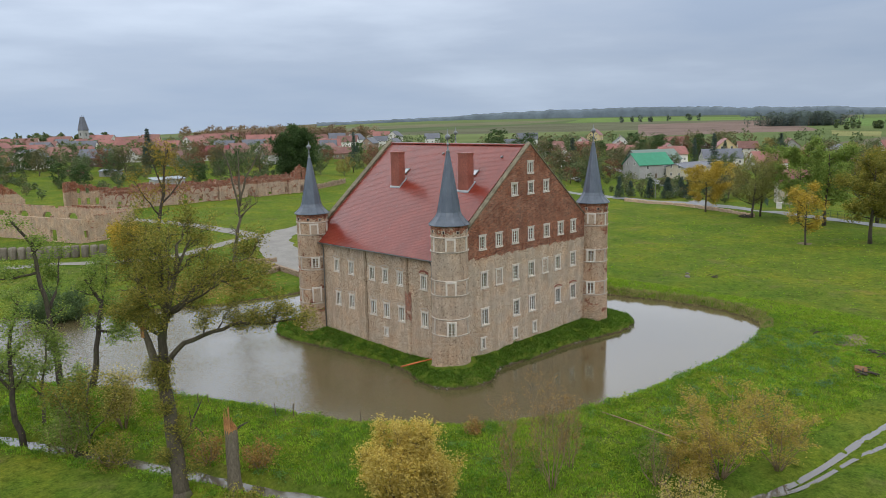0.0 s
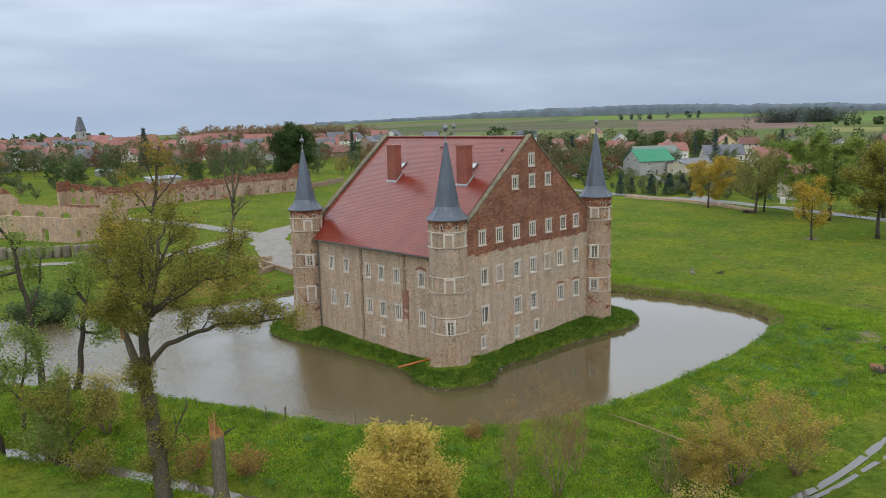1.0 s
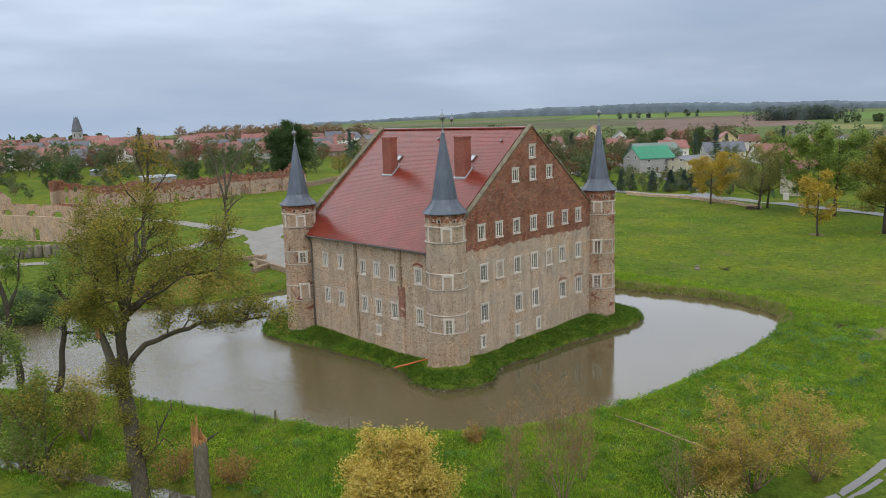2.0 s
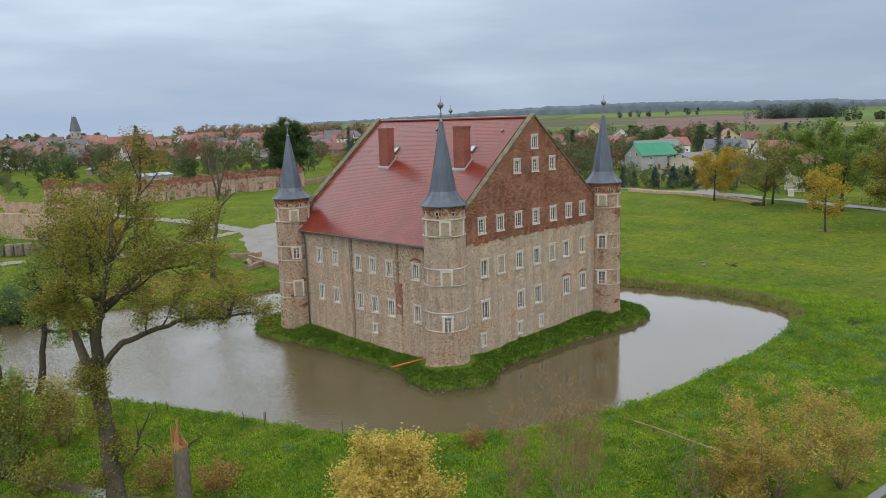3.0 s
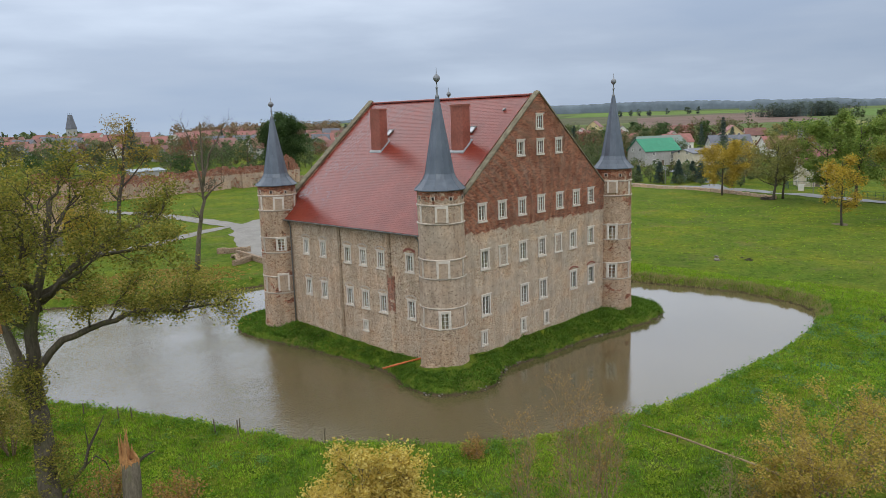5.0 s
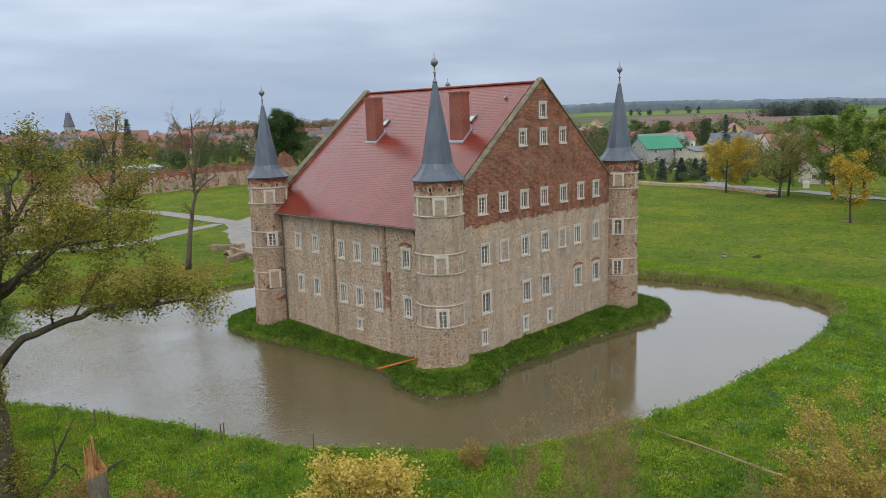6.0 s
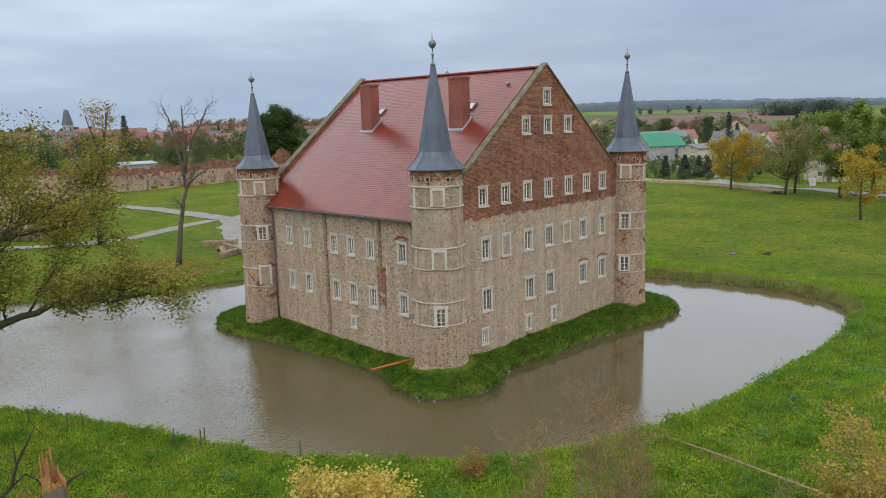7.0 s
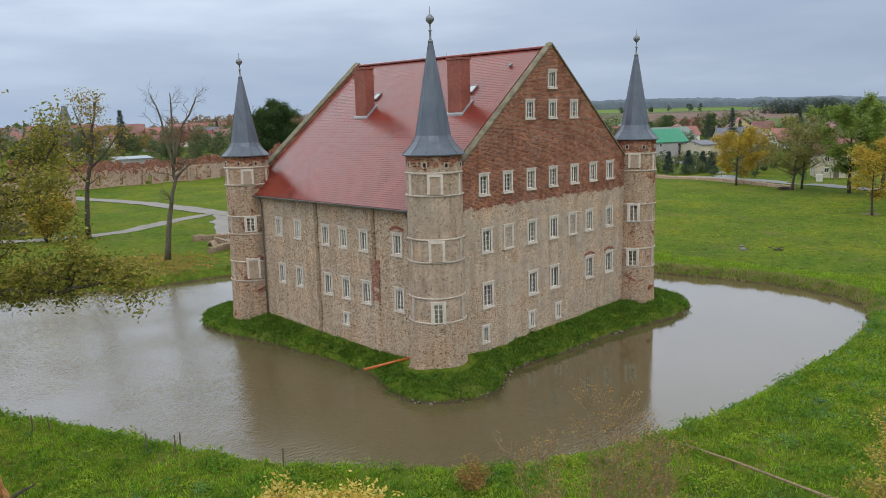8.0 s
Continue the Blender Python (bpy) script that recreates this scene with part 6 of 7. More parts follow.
MIXED = [KINDS[0], KINDS[1], KINDS[4], KINDS[0], KINDS[2], KINDS[3]]
scatter(34, 1, MIXED, fan(60, 77, 375, 450), 11)
scatter(26, 2, [KINDS[0], KINDS[1], KINDS[0], KINDS[4]], fan(60, 78, 300, 390), 9)
scatter(25, 3, MIXED, fan(46, 60, 330, 450), 11)
scatter(62, 4, [KINDS[1], KINDS[0], KINDS[0], KINDS[4], KINDS[3]], fan(24, 40, 300, 460), 11)
scatter(36, 5, [KINDS[1], KINDS[0], KINDS[2]], fan(11, 24, 225, 420), 11)
scatter(18, 6, [KINDS[1], KINDS[3], KINDS[0]], fan(33, 41, 228, 320), 9)
scatter(7, 7, [SPRUCE], fan(50, 76, 380, 600), 11)
scatter(6, 8, [SPRUCE], fan(18, 36, 300, 420), 11)


def far_grove(count, seed, spots, leaf, label, high=10.0, blade=0.85, thick=60):
    """The trees between the farther houses, too many to count."""
    g, cent, s = random.Random(seed), [], Shape()
    r = np.random.RandomState(seed)
    tries = 0
    while len(cent) < count and tries < count * 20:
        tries += 1
        x, y = spots(g)
        if not clear_of(x, y, HOMES, 10):
            continue
        z, h = gz(x, y), high * g.uniform(0.5, 1.1)
        w = h * g.uniform(0.28, 0.45)
        c = r.normal(0, 1, (thick, 3))
        c *= (r.uniform(0.45, 1, (thick, 1)) ** 0.5) / np.linalg.norm(c, axis=1)[:, None]
        cent.append(c * np.array([w, w, h * 0.42]) + np.array([x, y, z + h * 0.55]))
        s.tube([(x, y, z - 0.5), (x, y, z + h * 0.6)], [h * 0.018, h * 0.008], 4)
    tagged(leaf_mesh(np.concatenate(cent), 1, 0.3, blade, seed).make("village_greenery", LEAF[leaf]), label, "trees", kind="stuff")
    tagged(s.make("far_tree_trunks", BARK_DARK), "trunks of far village trees", "trees", kind="stuff")


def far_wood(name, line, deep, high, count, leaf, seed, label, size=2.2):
    """A distant wood of trunks and ragged crowns along a line: too many trees to count."""
    r = np.random.RandomState(seed)
    p, g = np.array(line, float), []
    seg = np.linalg.norm(np.diff(p, axis=0), axis=1)
    s = Shape()
    cent = []
    for k in range(count):
        i = r.choice(len(seg), p=seg / seg.sum())
        q = p[i] + (p[i + 1] - p[i]) * r.rand()
        q = q + r.uniform(-deep, deep, 2) * 0.5
        z, h = gz(q[0], q[1]), high * r.uniform(0.65, 1.15)
        w = h * r.uniform(0.22, 0.36)
        n = max(26, int(90 / size))
        c = r.normal(0, 1, (n, 3))
        c /= np.linalg.norm(c, axis=1)[:, None]
        c *= r.uniform(0.5, 1, (n, 1)) ** 0.5
        g.append(c * np.array([w, w, h * 0.5]) + np.array([q[0], q[1], z + h * 0.48]))
        s.tube([(q[0], q[1], z - 0.5), (q[0], q[1], z + h * 0.6)], [h * 0.016, h * 0.008], 4)
    ob = leaf_mesh(np.concatenate(g), 1, 0.3, size, seed).make(name, LEAF[leaf])
    tagged(ob, label, "woodland", kind="stuff")
    tagged(s.make("far_tree_trunks", BARK), "trunks of a distant wood", "woodland", kind="stuff")


LEAF["copse"] = leaf_mat("dull_green_copse", (0.070, 0.092, 0.085), (0.085, 0.108, 0.098), (0.105, 0.125, 0.108))
LEAF["rust"] = leaf_mat("rust_brown_wood", (0.170, 0.120, 0.085), (0.230, 0.150, 0.100), (0.210, 0.175, 0.110))
far_grove(95, 41, fan(60, 79, 440, 660), "garden", "grey-green trees between the far houses")
far_grove(70, 42, fan(60, 79, 440, 660), "fading", "fading olive trees between the far houses")
far_grove(16, 43, fan(58, 79, 440, 660), "red", "reddish trees between the far houses")
far_grove(90, 47, fan(57, 80, 268, 375), "garden", "rough scrub between the ruins and the village", 3.8, 0.34, 150)
far_grove(50, 48, fan(57, 80, 262, 385), "fading", "fading scrub between the ruins and the village", 4.2, 0.34, 150)
far_grove(70, 49, fan(12, 34, 232, 330), "garden", "garden hedges and bushes beyond the road", 4.0, 0.30, 150)
far_grove(46, 50, lambda g: (g.uniform(150, 200), g.uniform(40, 100)), "garden", "garden shrubs between the road and the barn", 3.4, 0.26, 170)
far_grove(20, 51, lambda g: (g.uniform(148, 195), g.uniform(25, 90)), "fading", "fading shrubs between the road and the barn", 4.4, 0.26, 170)
far_grove(60, 44, fan(44, 60, 440, 680), "garden", "grey-green trees between the far houses")
far_grove(60, 45, fan(22, 42, 440, 600), "fading", "fading olive trees between the far houses")
far_grove(40, 46, fan(8, 42, 420, 620), "garden", "grey-green trees between the far houses")
far_wood("far_wood", [(882, 318), (896, 281), (909, 241)], 40, 17, 90, "copse", 3, "dark copse on the rise beyond the fields", 0.9)
far_wood("far_wood", [(289, 633), (350, 599), (385, 576), (420, 548)], 40, 15, 200, "rust", 4, "rust-brown wood behind the village", 0.9)
far_wood("far_wood", [(1150, 700), (1330, 600)], 30, 14, 9, "copse", 5, "scattered trees far out in the fields", 2.4)
far_wood("far_wood", [(120, 640), (190, 700), (240, 720)], 40, 11, 26, "garden", 6, "trees behind the village church", 2.2)
far_wood("far_wood", [(760, 150), (790, 190), (800, 110), (840, 60)], 60, 11, 16, "garden", 8, "field trees beyond the village", 1.8)


def wood_ridge(line, high, seed, material, label, step=5.0, thick=1.0):
    """The canopy of a wood on the horizon: one ragged mass with a rounded edge."""
    r, p = np.random.RandomState(seed), [np.array(line[0], float)]
    for a, b in zip(line, line[1:]):
        n = int(math.hypot(b[0] - a[0], b[1] - a[1]) / step)
        p += [np.array(a) + (np.array(b) - np.array(a)) * (k + 1) / n for k in range(n)]
    p = np.array(p)
    n = len(p)
    h = np.interp(np.linspace(0, len(high) - 1, n), range(len(high)), high)
    swell = np.convolve(r.normal(0, 1, n + 40), np.ones(40) / 40, "same")[20:20 + n] * 6
    crown = np.convolve(r.normal(0, 1, n + 4), np.ones(3) / 3, "same")[2:2 + n] * 1.3
    h = np.maximum(h + swell + crown, 3)
    d = np.gradient(p, axis=0)
    side = np.column_stack([d[:, 1], -d[:, 0]]) / np.linalg.norm(d, axis=1)[:, None]
    foot = land(p[:, 0], p[:, 1])
    rows = []
    for out, up in ((-14 * thick, -0.1), (-13 * thick, 0.55), (-8 * thick, 0.9), (0, 1.0), (30 * thick, 0.9), (45 * thick, -0.1)):
        q = p - side * out
        rows.append(np.column_stack([q, foot + h * (up + (0.06 * r.normal(0, 1, n) if 0 < up < 1 else 0))]).tolist())
    ob = Shape().rings(rows, close=False, cap=False).make("backdrop", material, smooth=True)
    tagged(ob, label, "woodland", kind="structure")


# the horizon woods carry the distance haze in their blue-grey base colour
HAZED_WOOD = plain("haze_coloured_wood", (0.150, 0.182, 0.205), 0.95, 0.16, 0.05, 0.3, 0.05)
COPSEWOOD = plain("dull_green_pines", (0.085, 0.108, 0.100), 0.95, 0.35, 0.25, 0.3, 0.05)
RUSTWOOD = plain("rust_brown_canopy", (0.190, 0.130, 0.095), 0.95, 0.35, 0.3, 0.3, 0.05)
HORIZON = (13, 8, 11, 20, 26, 27, 24, 19)
wood_ridge([(1226, 1745), (1406, 1602), (1623, 1532), (1693, 1454), (1759, 1374), (1868, 1223), (1992, 1012), (1979, 806)], HORIZON, 3, HAZED_WOOD, "long wood on the horizon, haze put into its blue-grey colour")
wood_ridge([(1700, 700), (1756, 545), (1700, 395), (1700, 271), (1690, 100)], (21, 19, 13, 12, 14), 4, HAZED_WOOD, "wood on the ridge, haze put into its blue-grey colour")
wood_ridge([(884, 312), (896, 281), (909, 241)], (9, 15, 17, 14, 16, 11), 5, COPSEWOOD, "dark copse on the rise beyond the fields", 2.0, 0.6)
wood_ridge([(289, 633), (350, 599), (385, 576), (420, 548)], (6, 10, 12, 12, 11, 8), 6, RUSTWOOD, "rust-brown wood behind the village", 1.6, 0.6)


# ---- roads, paths and the bridge ----
strip("road", [(-80, 126), (-40, 108), (-15.2, 95.6), (-7.3, 91.4), (2.8, 84.4), (8.5, 82.4), (15.6, 84.3), (23.8, 89.0), (32.0, 92.0)], 3.2, GRAVEL, 0.07, label="pale gravel drive past the ruin", category="drive")
strip("road", [(60, 100), (44, 94), (36, 89), (30.5, 80), (25.5, 69), (21, 58), (18.5, 46), (16, 32), (15, 23)], 7.4, GRAVEL, 0.09, label="pale gravel forecourt leading to the bridge", category="drive")
strip("road", [(34.5, 87), (34.4, 97), (34.2, 106.2), (33.6, 120.5), (31.8, 132.5), (26, 150)], 4.4, GRAVEL, 0.11, label="pale gravel path across the lawn", category="path")
strip("road", [(160, 120), (150, 88), (145.0, 62), (145.0, 43), (139, 22), (128.5, -5), (116, -48), (98, -100)], 4.6, ASPHALT, 0.07, label="wet grey asphalt road along the meadow", category="road")
strip("road", [(142, 42), (160, 55), (185, 74), (230, 118), (260, 150)], 5.0, ASPHALT, 0.10, label="wet asphalt lane to the barn", category="road")


def rubble_wall(name, line, high, thick, material, label, category="wall", seed=1, step=0.6):
    """A low wall of field stones with an uneven top."""
    r, pts = random.Random(seed), []
    for a, b in zip(line, line[1:]):
        n = max(1, int(math.hypot(b[0] - a[0], b[1] - a[1]) / step))
        pts += [(a[0] + (b[0] - a[0]) * k / n, a[1] + (b[1] - a[1]) * k / n) for k in range(n)]
    pts.append(line[-1])
    rings = []
    for i, (x, y) in enumerate(pts):
        c, d = pts[max(i - 1, 0)], pts[min(i + 1, len(pts) - 1)]
        l = math.hypot(d[0] - c[0], d[1] - c[1])
        nx, ny = -(d[1] - c[1]) / l * thick / 2, (d[0] - c[0]) / l * thick / 2
        z, h = gz(x, y), high * r.uniform(0.82, 1.12)
        w = r.uniform(0.9, 1.1)
        rings.append([(x - nx * w, y - ny * w, z - 0.5), (x + nx * w, y + ny * w, z - 0.5), (x + nx * w, y + ny * w, z + h * 0.85), (x + nx * 0.5, y + ny * 0.5, z + h), (x - nx * 0.5, y - ny * 0.5, z + h), (x - nx * w, y - ny * w, z + h * 0.85)])
    ob = Shape().rings(rings).make(name, material)
    return tagged(ob, label, category)


rubble_wall("field_wall", [(140.5, 66), (139.2, 54), (137.0, 42), (132.5, 31), (127.5, 23)], 0.85, 0.6, RUIN, "low dry-stone wall between meadow and road")
rubble_wall("garden_wall", [(99, 169), (112, 176), (130, 186)], 1.9, 0.5, RUBBLE, "old rubble wall behind the lawn", seed=4)


def bridge():
    """An arched bridge with low rubble parapets and wing walls."""
    root = tagged(empty("bridge", 0, 0, 0), "small stone bridge with an arch and low rubble parapets", "bridge")
    a, b = Vector((20.4, 61.0, 0)), Vector((17.2, 37.0, 0))
    d = (b - a).normalized()
    n = Vector((-d.y, d.x, 0))
    for side in (-1, 1):
        rings, k = [], 20
        for i in range(k + 1):
            p = a.lerp(b, i / k) + n * side * 3.3
            rings.append([p + n * 0.22 + Vector((0, 0, z)) if w else p - n * 0.22 + Vector((0, 0, z)) for w, z in ((0, 0.2), (1, 0.2), (1, 1.75), (0, 1.75))])
        Shape().rings(rings).make("parapet", RUBBLE, root)
    deck = Shape()
    deck.rings([[p + n * 3.3 + Vector((0, 0, z)) if w else p - n * 3.3 + Vector((0, 0, z)) for w, z in ((0, 0.55), (1, 0.55), (1, 0.93), (0, 0.93))] for p in (a.lerp(b, i / 10) for i in range(11))])
    deck.make("deck", GRAVEL, root)
    # the arch ring that shows beside the drive
    c = Vector((19.0, 59.0, 0.15))
    s = Shape()
    rings = []
    for i in range(13):
        t = math.pi * i / 12
        rings.append([c + d * (q * math.cos(t)) - n * 3.5 * 1 + n * w + Vector((0, 0, q * math.sin(t))) for q, w in ((1.1, -0.2), (1.45, -0.2), (1.45, 0.5), (1.1, 0.5))])
    s.rings(rings)
    s.make("arch", RUBBLE, root)


bridge()
rubble_wall("wing_wall", [(16.0, 65.6), (18.0, 64.0), (20.0, 62.4)], 0.95, 0.5, RUBBLE, "low rubble wing wall at the bridge", seed=7)
rubble_wall("wing_wall", [(12.4, 54.2), (14.2, 54.8), (16.2, 55.8)], 0.85, 0.55, RUBBLE, "low rubble wing wall beside the moat", seed=8)


# ---- the ruined farm buildings ----
def ruin_wall(root, a, b, high, openings=(), ragged=0.5, thick=0.6, seed=1, cell=0.5, shape=None, stone=None):
    """A ragged wall from a to b: cells of masonry, with openings left out. openings: from, to, foot, head, arched."""
    r = random.Random(seed)
    length = math.hypot(b[0] - a[0], b[1] - a[1])
    nu, nv = int(length / cell), int(high * 1.5 / cell) + 1
    top, drift = [], 0.0
    for i in range(nu):
        drift = drift * 0.85 + r.uniform(-1, 1) * ragged * 0.5
        top.append((shape((i + 0.5) / nu) if shape else 1) * high + drift + r.uniform(-0.2, 0.2) * ragged)
    def gone(i, j):
        if not (0 <= i < nu and 0 <= j < nv):
            return True
        u, v = (i + 0.5) * cell, (j + 0.5) * cell
        if v > top[i]:
            return True
        for u0, u1, v0, v1, arched in openings:
            if u0 < u < u1 and v0 < v:
                lim = v1 + (math.sqrt(max(0, 1 - ((2 * u - u0 - u1) / (u1 - u0)) ** 2)) - 1) * (u1 - u0) / 2 if arched else v1
                if v < lim:
                    return True
        return False
    dx, dy = (b[0] - a[0]) / length, (b[1] - a[1]) / length
    z0 = min(gz(*a), gz(*b)) - 0.4
    s = Shape()
    def pt(u, v, d):
        return (a[0] + dx * u - dy * d, a[1] + dy * u + dx * d, z0 + v)
    for i in range(nu):
        for j in range(nv):
            if gone(i, j):
                continue
            u, v, c = i * cell, j * cell, cell
            s.face([pt(u, v, 0), pt(u + c, v, 0), pt(u + c, v + c, 0), pt(u, v + c, 0)])
            s.face([pt(u, v + c, thick), pt(u + c, v + c, thick), pt(u + c, v, thick), pt(u, v, thick)])
            if gone(i, j + 1):
                s.face([pt(u, v + c, 0), pt(u + c, v + c, 0), pt(u + c, v + c, thick), pt(u, v + c, thick)])
            if gone(i, j - 1):
                s.face([pt(u, v, thick), pt(u + c, v, thick), pt(u + c, v, 0), pt(u, v, 0)])
            if gone(i - 1, j):
                s.face([pt(u, v, thick), pt(u, v, 0), pt(u, v + c, 0), pt(u, v + c, thick)])
            if gone(i + 1, j):
                s.face([pt(u + c, v, 0), pt(u + c, v, thick), pt(u + c, v + c, thick), pt(u + c, v + c, 0)])
    s.weld().make("wall", stone or (RUIN_RED if root.name.startswith(("ruined_out", "ruined_gable.")) else RUIN), root)


def ruins():
    barn = tagged(empty("ruined_barn", 0, 0, 0), "roofless barn ruin of crumbling plastered brick walls", "ruin")
    ruin_wall(barn, (-15.0, 169.0), (4.7, 113.0), 5.7, [(9, 11.5, 0.5, 3.4, 0), (28, 29.5, 1.5, 3.5, 0), (50, 52, 0.5, 3.2, 0)], 0.25, seed=2)
    ruin_wall(barn, (4.7, 113.0), (18.0, 117.8), 5.6, [(1.0, 2.0, 1.6, 2.8, 0), (6.5, 8.5, 0.5, 3.6, 1)], 0.5, seed=3)
    ruin_wall(barn, (-1.0, 174.0), (18.0, 117.8), 6.0, [(10 + 9 * k, 13.5 + 9 * k, 0.8, 4.6, 1) for k in range(5)], 0.3, seed=4)
    ruin_wall(barn, (-15.0, 169.0), (-1.0, 174.0), 9.0, [], 0.2, seed=5, shape=lambda t: 1.0 - 0.55 * abs(2 * t - 1) ** 1.4)
    gable = tagged(empty("ruined_gable", 0, 0, 0), "free-standing plastered gable of a fallen barn", "ruin")
    ruin_wall(gable, (2.0, 198.0), (16.0, 190.0), 8.6, [], 0.15, seed=6, shape=lambda t: 1.0 - 0.62 * abs(2 * t - 1) ** 1.5)
    block = tagged(empty("ruined_house", 0, 0, 0), "ruined plastered house with empty windows", "ruin")
    wins = [(1.5, 2.6, 1.2, 3.0, 0), (4.0, 5.1, 1.2, 3.0, 0), (6.5, 7.6, 1.2, 3.0, 0), (1.5, 2.6, 4.4, 6.0, 0), (4.0, 5.1, 4.4, 6.0, 0)]
    ruin_wall(block, (27.5, 186.0), (36.5, 180.5), 7.6, wins, 0.7, seed=7, shape=lambda t: 1.1 - 0.35 * t)
    ruin_wall(block, (36.5, 180.5), (39.5, 186.0), 5.6, [], 0.6, seed=8)
    ruin_wall(block, (24.5, 182.0), (27.5, 186.0), 8.0, [], 0.4, seed=9)
    long_ = tagged(empty("ruined_outbuilding", 0, 0, 0), "long ruined outbuilding with blind arches and red brick patches", "ruin")
    ops = [(3 + 6.4 * k, 4.4 + 6.4 * k, 1.0, 3.2, 0) for k in range(11)] + [(22, 25, 0.5, 3.6, 1), (46, 48.5, 0.5, 3.4, 1)]
    ruin_wall(long_, (30.0, 166.0), (100.0, 168.5), 5.6, ops, 0.55, seed=10)
    ruin_wall(long_, (32.0, 175.0), (104.0, 178.0), 6.4, [(5 + 7 * k, 7 + 7 * k, 1.0, 3.4, 1) for k in range(9)], 0.8, seed=11)
    for k, u in enumerate((40, 53, 66, 80, 92)):
        ruin_wall(long_, (u, 166.6), (u + 0.5, 175.6), 5.4, [], 0.9, seed=20 + k)
    ruin_wall(long_, (100.0, 168.5), (104.0, 178.0), 5.0, [], 0.8, seed=12)
    end = tagged(empty("ruined_gable", 0, 0, 0), "tall brick gable fragment with a window opening", "ruin")
    ruin_wall(end, (95.0, 171.5), (103.0, 169.5), 10.0, [(3.5, 4.6, 5.5, 7.4, 1)], 0.8, seed=13, shape=lambda t: 0.72 + 0.28 * math.cos((t - 0.45) * 4.2))
    # blind arches in relief along the front
    for k in range(9):
        u = 34 + 3.4 * k
        s, rings = Shape(), []
        z = gz(u, 166.1) + 3.2
        for i in range(9):
            t = math.pi * i / 8
            rings.append([(u + q * math.cos(t), 166.15 - 0.12 * w, z + q * math.sin(t)) for q, w in ((1.15, 1), (1.4, 1), (1.4, 0), (1.15, 0))])
        s.rings(rings)
        s.make("blind_arch", CHIMNEY, long_)


ruins()


def bulk_bags():
    """Tall cloth sacks set in a row by the drive."""
    first = None
    spots = [(-11.9 + 10.1 * k / 8, 104.2 - 7.4 * k / 8) for k in range(9)] + [(-13.4, 105.6), (-14.9, 104.6), (-0.4, 95.8), (0.9, 94.9), (2.1, 93.9)]
    for k, (x, y) in enumerate(spots):
        m = pose(x, y, gz(x, y) - 0.03, 0, 0, 37 * k)
        if first is None:
            first = tagged(empty("bulk_bag"), "upright grey-brown cloth bulk bag in a row", "bulk bag", "bags by the drive")
            s, r = Shape(), random.Random(3)
            s.rings([[(q * (1 + r.uniform(-0.05, 0.05)) * math.cos(a), q * (1 + r.uniform(-0.05, 0.05)) * math.sin(a), z) for a in np.linspace(0, 2 * math.pi, 14, endpoint=False)] for q, z in ((0.6, 0), (0.68, 0.15), (0.70, 0.9), (0.69, 1.7), (0.66, 2.15), (0.5, 2.25))])
            s.make("sack", BAGCLOTH, first, smooth=True)
            s = Shape()
            for a in (0.6, 2.2, 3.8, 5.4):
                s.tube([(0.69 * math.cos(a), 0.69 * math.sin(a), 0.1), (0.72 * math.cos(a), 0.72 * math.sin(a), 1.2), (0.68 * math.cos(a), 0.68 * math.sin(a), 2.2), (0.3 * math.cos(a), 0.3 * math.sin(a), 2.42)], 0.025, 4)
            s.make("strap", DARKWOOD, first)
            first.matrix_world = m
        else:
            copy_thing(first, m)


BAGCLOTH = plain("grey_woven_cloth", (0.20, 0.172, 0.135), 0.95, 0.2, 3.0, 0.02, each=0.2)
bulk_bags()


# ---- small things on the near bank and the island ----
def post(x, y, high=1.2, lean=4):
    s, r = Shape(), random.Random(int(x * 100))
    s.tube([(0, 0, -0.2), (0.02, 0.01, high * 0.5), (0.03, 0.0, high)], [0.045, 0.042, 0.035], 7)
    root = s.make("fence_post", DARKWOOD)
    root.matrix_world = pose(x, y, gz(x, y), r.uniform(-lean, lean), r.uniform(-lean, lean), r.uniform(0, 360))
    tagged(root, "short weathered wooden fence post on the bank", "fence post", "posts on the bank")


for x, y, h in ((-18.1, 2.6, 1.35), (-17.3, 1.2, 1.4), (-16.5, 2.4, 1.2), (-21.3, 9.8, 1.2), (-20.6, 9.3, 1.1), (-14.3, -3.8, 1.3), (-22.6, 12.5, 1.2)):
    post(x, y, h * 0.75)


def rail():
    root = tagged(empty("fence_rail", 0, 0, 0), "long thin timber rail on short props over the grass", "rail")
    pts = [(1.00, -15.25, 0.60), (-0.75, -19.82, 1.35), (-2.6, -25.0, 1.95), (-4.2, -29.0, 2.35)]
    Shape().tube(pts, [0.045, 0.06, 0.065, 0.07], 7).make("rail", RAILWOOD, root, smooth=True)
    for x, y, z in ((-0.75, -19.82, 1.3), (-2.6, -25.0, 1.9), (-4.0, -28.6, 2.25)):
        Shape().tube([(x, y, gz(x, y) - 0.2), (x, y, z)], 0.04, 6).make("prop", DARKWOOD, root)


OLDWOOD = plain("dirty_sawn_wood", (0.24, 0.13, 0.065), 0.9, 0.35, 6, 0.01)
RAILWOOD = plain("peeled_timber", (0.27, 0.20, 0.11), 0.85, 0.25, 6, 0.004)
rail()
tagged(Shape().tube([(-2.70, 4.36, 0.70), (-1.3, 3.50, 0.96), (0.0, 2.70, 1.20)], 0.085, 10).make("drain_pipe", ORANGE, smooth=True), "orange plastic drain pipe lying on the island's grass", "pipe")


